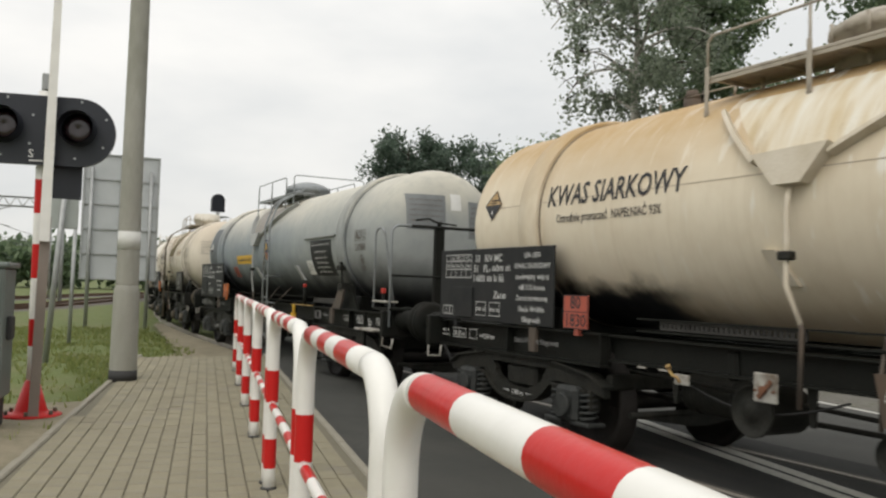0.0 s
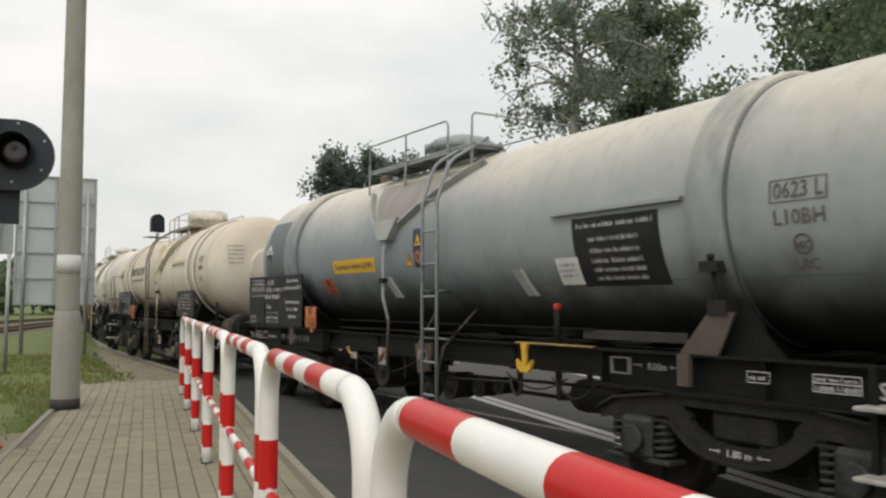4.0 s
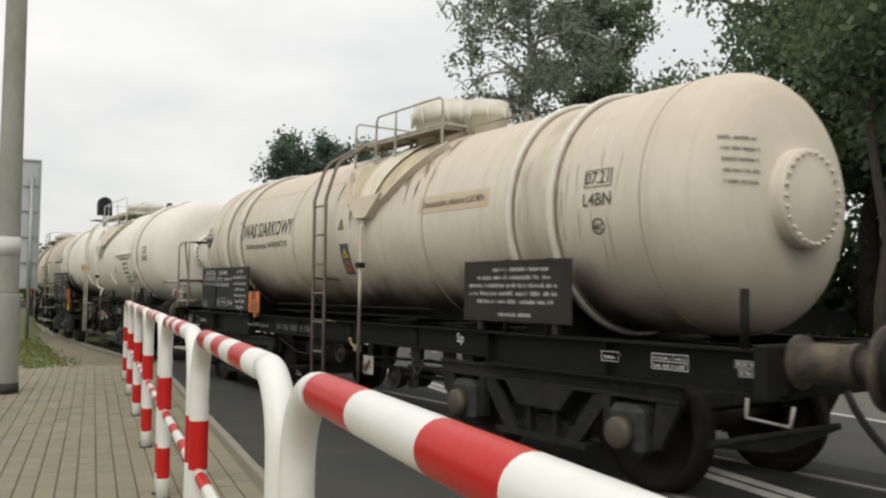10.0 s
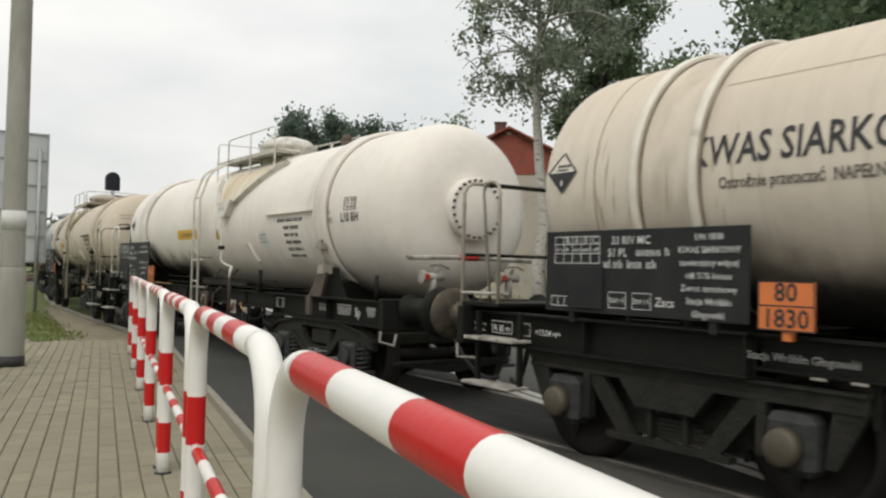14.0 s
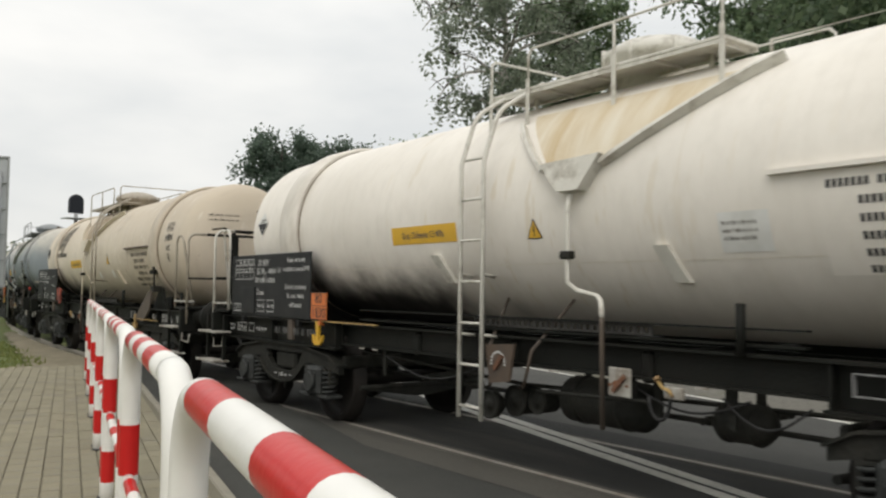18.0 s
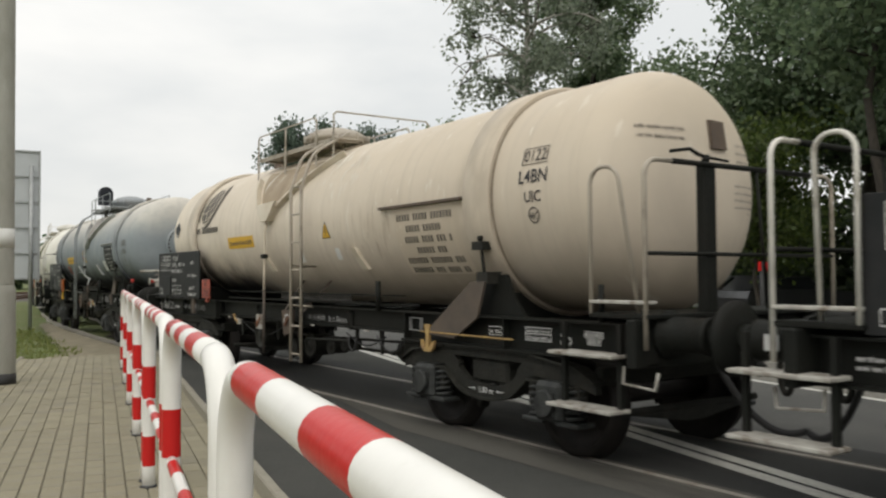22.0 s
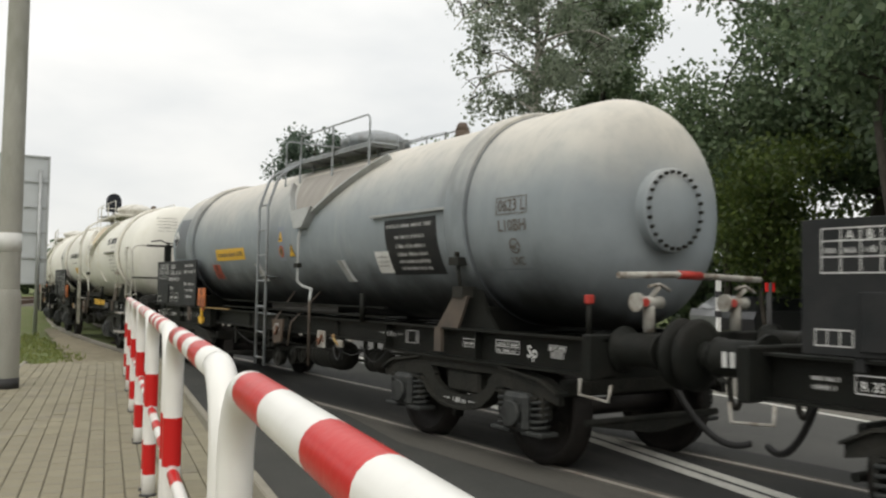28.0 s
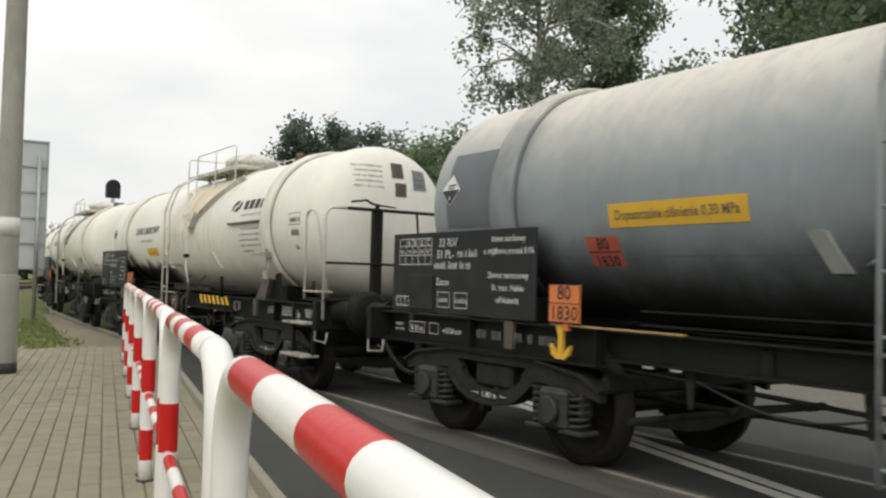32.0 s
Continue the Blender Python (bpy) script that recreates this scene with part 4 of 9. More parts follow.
def build_rail_signal():
    t = thing("railway_signal", "railway signal on a mast with black rounded head", "railway signal", at=pose(8.05, 35.0, -0.15, 0, 0, 8))
    bm = bmesh.new()
    rod(bm, (0, 0, 0), (0, 0, 4.3), 0.07, n=12)
    part("mast", bm, M_GALV, t)
    bm = bmesh.new()
    pts = [(-0.27, 4.32), (0.27, 4.32), (0.27, 4.78)] + [(0.27 * math.cos(a), 4.78 + 0.27 * math.sin(a)) for a in (math.pi * k / 12 for k in range(1, 12))] + [(-0.27, 4.78)]
    prism(bm, pts, -0.05, 0.12, "y")
    part("head", bm, M_SIGBLACK, t)
    bm = bmesh.new()
    soft_box(bm, -0.4, 0.4, -0.2, 0.5, 4.1, 4.14, 0.01)
    part("service_platform", bm, M_GALV, t)


build_cabinet()
build_sign()
build_small_signs()
build_rail_signal()

# ---- lettering ----
GLYPHS = {}


def glyph_mesh(text, size):
    key = (text, size)
    if key not in GLYPHS:
        cu = bpy.data.curves.new("lettering", "FONT")
        cu.body, cu.size, cu.resolution_u, cu.align_x = text, size, 2, "CENTER"
        cu.offset = 0.014 * size
        ob = new("lettering_source", cu)
        bpy.context.view_layer.update()
        me = bpy.data.meshes.new_from_object(ob.evaluated_get(bpy.context.evaluated_depsgraph_get()))
        bpy.data.objects.remove(ob)
        GLYPHS[key] = ([tuple(v.co) for v in me.vertices], [tuple(p.vertices) for p in me.polygons])
        bpy.data.meshes.remove(me)
    return GLYPHS[key]


def letters(text, size, mat, parent, place, stretch=1.0, fit=None):
    """Words laid on a surface: place(u, v) gives the point for u across and v up."""
    verts, faces = glyph_mesh(text, size)
    if fit:
        stretch = fit / (max(v[0] for v in verts) - min(v[0] for v in verts))
    me = bpy.data.meshes.new("lettering")
    me.from_pydata([tuple(place(x * stretch, y)) for x, y, _ in verts], [], faces)
    me.materials.append(mat)
    return tagged(part("lettering", me, None, parent), kind="stuff")


def bars(rects, mat, parent, place, name="lettering", cut=6):
    """Plain bars of writing that cannot be read: rows of (u0, u1, v0, v1)."""
    bm = bmesh.new()
    for u0, u1, v0, v1 in rects:
        n = max(1, int(cut * (v1 - v0) / 0.3))
        lo = [(bm.verts.new(place(u0, v0 + (v1 - v0) * k / n)), bm.verts.new(place(u1, v0 + (v1 - v0) * k / n))) for k in range(n + 1)]
        for (a, b), (c, d) in zip(lo, lo[1:]):
            bm.faces.new((a, b, d, c))
    return tagged(part(name, bm, mat, parent), kind="stuff")


def word_bars(u0, u1, v, h, seed):
    """A row of large writing: one plain bar for each letter, in words."""
    rng = random.Random(seed)
    out, u, left = [], u0, rng.randint(4, 8)
    while u < u1 - 0.35 * h:
        if left:
            out.append((u, u + 0.36 * h, v, v + 0.72 * h))
            left -= 1
        else:
            left = rng.randint(3, 8)
        u += 0.56 * h
    return out


def scribble(u0, u1, v, h, seed):
    """A row of word-like bars between u0 and u1."""
    rng = random.Random(seed)
    out, u = [], u0
    while u < u1 - 0.3 * h:
        for _ in range(rng.randint(2, 8)):
            if u > u1 - 0.3 * h:
                break
            tall = rng.choice((0.7, 0.72, 0.95))
            out.append((u, u + 0.16 * h, v, v + tall * h))
            if rng.random() < 0.8:
                out.append((u + 0.29 * h, u + 0.45 * h, v, v + 0.7 * h))
            u += 0.62 * h
        u += 0.45 * h
    return out


build_crossing_signal()

# ---- tank wagons ----
TANK_Z, TANK_R = 2.17, 1.03


DISH_POWER = 0.70  # knuckled, flatter ends than an ellipsoid


def shell(y0, y1, dish, r):
    """Half outlines of a tank with dished ends, as (along, radius)."""
    rows = []
    for k in range(17):
        a = math.pi / 2 * (k / 16) ** 1.25 if k < 16 else math.pi / 2
        rows.append((y0 - dish * math.cos(a) ** DISH_POWER, max(r * math.sin(a) ** DISH_POWER, 0.002)))
    rows[-1] = (y0, r)
    rows += [(y0 + (y1 - y0) * k / 6, r) for k in range(1, 6)]
    tail = [(y1 + (y0 - t), q) for t, q in rows[:17]][::-1]
    return rows + tail


def on_tank(y, z, lift=0.004, r=None):
    """A point on the tank's near side at the height z."""
    r = (r or TANK_R)
    dz = max(-r * 0.999, min(r * 0.999, z - TANK_Z))
    a = math.asin(dz / r)
    return Vector((-(r + lift) * math.cos(a), y, TANK_Z + (r + lift) * math.sin(a)))


def tank_place(y0, z0, lift=0.005, r=None):
    """Lays writing round the tank's near side, centred on y0 at the height z0."""
    r = (r or TANK_R)
    a0 = math.asin((z0 - TANK_Z) / r)

    def place(u, v):
        a = a0 + v / r
        return (-(r + lift) * math.cos(a), y0 - u, TANK_Z + (r + lift) * math.sin(a))
    return place


def flat_place(y0, z0, x):
    return lambda u, v: (x, y0 - u, z0 + v)


def wheelset(bm):
    for s in (-1, 1):
        pr = [(0.065, 0.395), (0.065, 0.452), (-0.05, 0.462), (-0.062, 0.49), (-0.075, 0.485), (-0.075, 0.40), (-0.03, 0.37), (-0.02, 0.20), (-0.06, 0.16), (-0.06, 0.09),
              (0.09, 0.09), (0.09, 0.16), (0.03, 0.20), (0.02, 0.37), (0.065, 0.395)]
        lathe(bm, [(s * (0.75 + t), r) for t, r in (pr if s > 0 else pr)], (0, 0, 0), "x", 32, close=False)
    rod(bm, (-1.0, 0, 0), (1.0, 0, 0), 0.075, n=12)
    for s in (-1, 1):
        for k in range(2):
            quad_box(bm, s * 0.80 - 0.004, s * 0.80 + 0.004, -0.02, 0.02, 0.22 if k else -0.34, 0.34 if k else -0.22)
    bmesh.ops.recalc_face_normals(bm, faces=bm.faces[:])


def coil(bm):
    pts = []
    for k in range(5 * 10 + 1):
        a = 2 * math.pi * k / 10
        pts.append((0.075 * math.cos(a), 0.075 * math.sin(a), 0.26 * k / 50))
    pipe(bm, pts, 0.016, 5)


def axle_box(bm):
    soft_box(bm, -0.12, 0.12, -0.16, 0.16, -0.15, 0.17, 0.035)
    rod(bm, (-0.13, 0, 0), (-0.165, 0, 0), 0.115, 0.10, 14)
    for y in (-0.20, 0.20):
        soft_box(bm, -0.10, 0.10, y - 0.13, y + 0.13, -0.17, -0.13, 0.01)
    for sy in (-0.08, 0.08):
        for sz in (-0.08, 0.08):
            rod(bm, (-0.12, sy, sz), (-0.135, sy, sz), 0.016, n=6)


def side_frame(bm):
    """A cast side frame: slender top bar, drooping arms, a bowed lower bar and a window between them."""
    def both(poly, a, b):
        prism(bm, poly, a, b, "x")
        prism(bm, [(-y, z) for y, z in poly][::-1], a, b, "x")
    prism(bm, [(-0.56, 0.815), (0.56, 0.815), (0.56, 0.74), (-0.56, 0.74)], -1.03, -0.96, "x")
    both([(0.50, 0.812), (0.66, 0.81), (1.18, 0.735), (1.36, 0.64), (1.36, 0.565), (1.14, 0.61), (0.68, 0.645), (0.58, 0.63), (0.47, 0.60), (0.42, 0.665), (0.50, 0.745)], -1.028, -0.965)
    bow = [(0.60, 0.63), (0.50, 0.545), (0.40, 0.475), (0.28, 0.43), (0.14, 0.408), (0.0, 0.402)]
    inner = [(0.44, 0.66), (0.40, 0.61), (0.32, 0.56), (0.22, 0.525), (0.11, 0.51), (0.0, 0.508)]
    for sgn in (-1, 1):
        for (a, b), (c, d) in zip(zip(bow, inner), zip(bow[1:], inner[1:])):
            q = [(sgn * p[0], p[1]) for p in (a, c, d, b)]
            prism(bm, q if sgn > 0 else q[::-1], -1.032, -0.962, "x")
        # flanges stand proud along the lower edge of the bow and the upper edge of the arms
        for a, c in zip(bow, bow[1:]):
            q = [(sgn * a[0], a[1]), (sgn * c[0], c[1]), (sgn * c[0], c[1] - 0.024), (sgn * a[0], a[1] - 0.024)]
            prism(bm, q if sgn > 0 else q[::-1], -1.075, -0.93, "x")
        for a, c in (((0.62, 0.812), (1.18, 0.737)), ((1.18, 0.737), (1.37, 0.64))):
            q = [(sgn * a[0], a[1]), (sgn * c[0], c[1]), (sgn * c[0], c[1] + 0.022), (sgn * a[0], a[1] + 0.022)]
            prism(bm, q if sgn > 0 else q[::-1], -1.07, -0.93, "x")
        for a, c in (((0.60, 0.625), (1.14, 0.605)),):
            q = [(sgn * a[0], a[1]), (sgn * c[0], c[1]), (sgn * c[0], c[1] - 0.02), (sgn * a[0], a[1] - 0.02)]
            prism(bm, q if sgn > 0 else q[::-1], -1.07, -0.93, "x")
        quad_box(bm, -0.985, -0.90, sgn * 0.16 - 0.022, sgn * 0.16 + 0.022, 0.50, 0.75)
        quad_box(bm, -1.06, -0.94, sgn * 0.655 - 0.03, sgn * 0.655 + 0.03, 0.42, 0.625)
        quad_box(bm, -1.05, -0.94, sgn * 1.17 - 0.025, sgn * 1.17 + 0.025, 0.44, 0.61)
    quad_box(bm, -1.07, -0.93, -0.60, 0.60, 0.8155, 0.838)
    bmesh.ops.recalc_face_normals(bm, faces=bm.faces[:])


def transom(bm):
    soft_box(bm, -1.0, 1.0, -0.26, 0.26, 0.52, 0.74, 0.03)
    rod(bm, (0, 0, 0.7), (0, 0, 0.95), 0.16, n=16)


def end_beam(bm):
    soft_box(bm, -0.95, 0.95, -0.04, 0.04, 0.62, 0.76, 0.02)


def brake_beam(bm):
    """A triangular brake beam between the shoes."""
    rod(bm, (-0.8, 0, 0.42), (0.8, 0, 0.42), 0.03, n=8)
    prism(bm, [(-0.78, 0.40), (-0.10, 0.30), (0.10, 0.30), (0.78, 0.40), (0.78, 0.43), (-0.78, 0.43)], -0.02, 0.02, "y")


def brake_shoe(bm):
    pts = [(0.49 * math.cos(a), 0.49 * math.sin(a)) for a in (radians(-24 + 8 * k) for k in range(7))]
    pts += [(0.55 * math.cos(a), 0.55 * math.sin(a)) for a in (radians(24 - 8 * k) for k in range(7))]
    prism(bm, pts, -0.05, 0.05, "x")
    rod(bm, (0, 0.54, 0), (0, 0.50, 0.42), 0.02, n=6)


def old_side_frame(bm):
    """An older bar frame: top beam, sloping braces, low tie bar and a leaf spring behind."""
    quad_box(bm, -1.02, -0.95, -1.45, 1.45, 0.70, 0.735)
    quad_box(bm, -0.995, -0.975, -1.45, 1.45, 0.7355, 0.80)
    quad_box(bm, -1.02, -0.95, -1.45, 1.45, 0.8005, 0.82)
    for s in (-1, 1):
        prism(bm, [(s * 0.80, 0.70), (s * 0.62, 0.70), (s * 0.30, 0.30), (s * 0.46, 0.30)], -1.01, -0.96, "x")
        prism(bm, [(s * 1.45, 0.70), (s * 1.24, 0.70), (s * 1.19, 0.36), (s * 1.27, 0.36)], -1.01, -0.96, "x")
        prism(bm, [(s * 0.81, 0.70), (s * 0.74, 0.70), (s * 0.74, 0.36), (s * 0.81, 0.36)], -1.03, -0.96, "x")
    quad_box(bm, -1.03, -0.95, -0.55, 0.55, 0.255, 0.30)
    prism(bm, [(-0.42, 0.70), (0.42, 0.70), (0.26, 0.52), (-0.26, 0.52)], -1.04, -0.94, "x")
    for k in range(5):
        h = 0.44 - 0.06 * k
        quad_box(bm, -0.94, -0.85, -h, h, 0.31 + 0.03 * k, 0.335 + 0.03 * k)
    for y in (-0.16, 0.16):
        quad_box(bm, -1.0, -0.95, y - 0.02, y + 0.02, 0.30, 0.52)
    quad_box(bm, -0.84, -0.82, -0.60, 0.60, 0.34, 0.69)


def old_axle_box(bm):
    soft_box(bm, -0.10, 0.12, -0.17, 0.17, -0.17, 0.2, 0.05)


def axle_cap(bm):
    lathe(bm, [(-0.10, 0.12), (-0.17, 0.115), (-0.185, 0.09), (-0.19, 0.002)][::-1], axis="x", n=16)
    bmesh.ops.recalc_face_normals(bm, faces=bm.faces[:])


WHEELS = []


def add_bogie(wagon, y, base=1.8, old=False):
    me = stored("bogie_frame", transom, M_BOGIE)
    b = part("bogie", me, None, wagon, "dusty black two-axle bogie" if not old else "old plate-frame bogie with leaf springs", at=pose(0, y, 0))
    sf = stored(("side_frame", old), old_side_frame if old else side_frame, M_BOGIE)
    for yy in (-1.30, 1.30):
        part("end_beam", stored("end_beam", end_beam, M_BOGIE), None, b, at=pose(0, yy, 0))
    for yy in (-0.38, 0.38, -base / 2 - 0.53, base / 2 + 0.53):
        part("brake_beam", stored("brake_beam", brake_beam, M_BOGIE), None, b, at=pose(0, yy, 0))
    for turn in (0, 180):
        part("side_frame", sf, None, b, at=pose(0, 0, 0, 0, 0, turn))
    if not old:
        letters("1.80 m", 0.07, M_CHALK, b, flat_place(0.0, 0.437, -1.036), fit=0.20)
        bars([(-0.25, -0.15, 0.46, 0.467), (0.15, 0.25, 0.46, 0.467), (-0.175, -0.165, 0.45, 0.477), (0.165, 0.175, 0.45, 0.477)], M_CHALK, b, flat_place(0.0, 0.0, -1.036), "arrow_mark")
    for s in (-1, 1):
        ws = part("wheelset", stored("wheelset", wheelset, M_WHEEL), None, b, at=pose(0, s * base / 2, 0.46))
        WHEELS.append((wagon, ws, s * base / 2))
        for side, turn in ((-1, 0), (1, 180)):
            ab = stored(("axle_box", old), old_axle_box if old else axle_box, M_AXLE)
            part("axle_box", ab, None, b, at=pose(side * 1.0, s * base / 2, 0.46, 0, 0, turn))
            if old:
                part("axle_cap", stored("axle_cap", axle_cap, M_BRASS), None, b, "dull yellow axle cap", at=pose(side * 1.0, s * base / 2, 0.46, 0, 0, turn))
            else:
                for dy in (-0.215, 0.215):
                    part("coil_spring", stored("coil_spring", coil, M_AXLE), None, b, at=pose(side * 1.0, s * base / 2 + dy, 0.33))
            part("brake_shoe", stored("brake_shoe", brake_shoe, M_BOGIE), None, b, at=pose(side * 0.75, s * base / 2, 0.46, 0, 0, 0 if s < 0 else 180))


def buffer_tube(bm):
    lathe(bm, [(0, 0.17), (0.03, 0.17), (0.04, 0.125), (0.34, 0.125), (0.36, 0.135), (0.40, 0.135)], axis="y", n=20)
    lathe(bm, [(0.40, 0.10), (0.52, 0.10)], axis="y", n=16)


def buffer_head(bm):
    lathe(bm, [(0.50, 0.11), (0.53, 0.2), (0.555, 0.25), (0.585, 0.245), (0.61, 0.15), (0.615, 0.002)], axis="y", n=28)


def hook(bm):
    pts = [(0, 0), (0.2, 0.03), (0.36, 0.05), (0.44, 0.0), (0.42, -0.08), (0.32, -0.1), (0.3, -0.05), (0.36, -0.03), (0.3, 0.0), (0.0, -0.09)]
    prism(bm, pts, -0.03, 0.03, "x")
    pipe(bm, [(0, 0.34 + 0.055 * math.sin(a), -0.22 - 0.19 * math.cos(a)) for a in (2 * math.pi * k / 16 for k in range(17))], 0.022, 6)


def channel(lo, hi, depth, face, back):
    """Outline (x, z) of a channel open to the outside, with flanges."""
    t = 0.018
    return [(face, lo), (back, lo), (back, hi), (face, hi), (face, hi - t), (back - 0.02 if face < back else back + 0.02, hi - t), (back - 0.02 if face < back else back + 0.02, lo + t), (face, lo + t)]


def add_frame(w, half, pivots, flip=False, dust=None, guard=(-1.46, 0.50)):
    """Underframe: sole bars, headstocks, cross beams, buffers, couplings, hoses."""
    head = half - 0.615
    step = 2.75
    for s in (-1, 1):
        bm = bmesh.new()
        prism(bm, channel(0.885, 1.115, 0.2, s * 1.0, s * 0.90), -step, step, "y")
        part("sole_bar", bm, M_FRAME, w)
        for a, b in ((-head, -step), (step, head)):
            bm = bmesh.new()
            prism(bm, channel(0.83, 1.12, 0.3, s * 1.08, s * 0.96), a, b, "y")
            part("sole_bar_end", bm, M_FRAME, w)
            for y in (a + 0.02, b - 0.04, (a + b) / 2):
                bm = bmesh.new()
                quad_box(bm, s * 1.06, s * 0.985, y, y + 0.02, 0.85, 1.10)
                part("stiffener", bm, M_FRAME, w)
    for e in (-1, 1):
        bm = bmesh.new()
        soft_box(bm, -1.22, 1.22, min(e * head, e * (head - 0.09)), max(e * head, e * (head - 0.09)), 0.82, 1.16, 0.012)
        part("headstock", bm, M_FRAME, w)
        for x in (-0.875, 0.875):
            b = part("buffer", stored(("buffer", bool(dust)), buffer_tube, dust or M_FRAME), None, w, at=pose(x, e * head, 1.05, 0, 0, 0 if e > 0 else 180))
            part("buffer_head", stored(("buffer_head", bool(dust)), buffer_head, dust or M_FRAME), None, b)
            bars([(-0.05, -0.01, -0.05, 0.05), (0.01, 0.05, -0.05, 0.05)], M_CHALK, b, lambda u, v: (-0.127, 0.22 + u, v), "buffer_mark")
        part("coupling_hook", stored("coupling_hook", hook, M_BOGIE), None, w, at=pose(0, e * head, 1.0, 0, 0, 0 if e > 0 else 180))
        bm = bmesh.new()
        pipe(bm, [(-0.35 + 0.02 * k, e * (head + 0.56 * k / 12), 0.84 - 0.50 * math.sin(math.pi * 0.62 * k / 12) ** 0.8) for k in range(13)], 0.026, 8)
        part("air_hose", bm, M_HOSE, w)
        bm = bmesh.new()
        pipe(bm, [(-1.12, e * (head - 0.2), 0.82), (-1.13, e * (head - 0.2), 0.70), (-1.13, e * (head + 0.1), 0.68), (-1.12, e * (head + 0.12), 0.80)], 0.013, 6)
        part("grab_iron", bm, M_STEPW, w)
    for y, k in ((-pivots, 0.2), (pivots, 0.2), (-1.4, 0.05), (0.0, 0.05), (1.4, 0.05)):
        bm = bmesh.new()
        soft_box(bm, -0.955, 0.955, y - k, y + k, 0.86, 1.08, 0.02)
        part("cross_beam", bm, M_FRAME, w)
    for x in (-0.3, 0.3):
        bm = bmesh.new()
        quad_box(bm, x - 0.04, x + 0.04, -head, head, 0.88, 1.055)
        part("centre_sill", bm, M_FRAME, w)
    add_brake_gear(w, "old" if dust else "rear" if flip else "front", guard)


def drum(r, long):
    """A squat dished vessel that faces outwards, with a raised rim and a hub."""
    def build(bm):
        lathe(bm, [(0.0, 0.002), (0.0, r * 0.30), (0.012, r * 0.34), (0.018, r * 0.9), (0.0, r * 0.94), (0.0, r), (0.03, r), (0.04, r * 0.93), (long - 0.04, r * 0.93), (long, r * 0.7), (long, 0.002)], axis="x", n=22)
        bmesh.ops.recalc_face_normals(bm, faces=bm.faces[:])
    return build


def vessel(r, half):
    """A lying air vessel with domed ends and two straps."""
    def build(bm):
        lathe(bm, [(-half, 0.002), (-half + 0.02, r * 0.55), (-half + 0.07, r * 0.92), (-half + 0.10, r), (half - 0.10, r), (half - 0.07, r * 0.92), (half - 0.02, r * 0.55), (half, 0.002)], axis="y", n=22)
        for y in (-half * 0.5, half * 0.5):
            lathe(bm, [(y - 0.025, r), (y - 0.02, r + 0.008), (y + 0.02, r + 0.008), (y + 0.025, r)], axis="y", n=22, close=False)
            quad_box(bm, -0.012, 0.012, y - 0.03, y + 0.03, r * 0.9, r + 0.14)
    return build


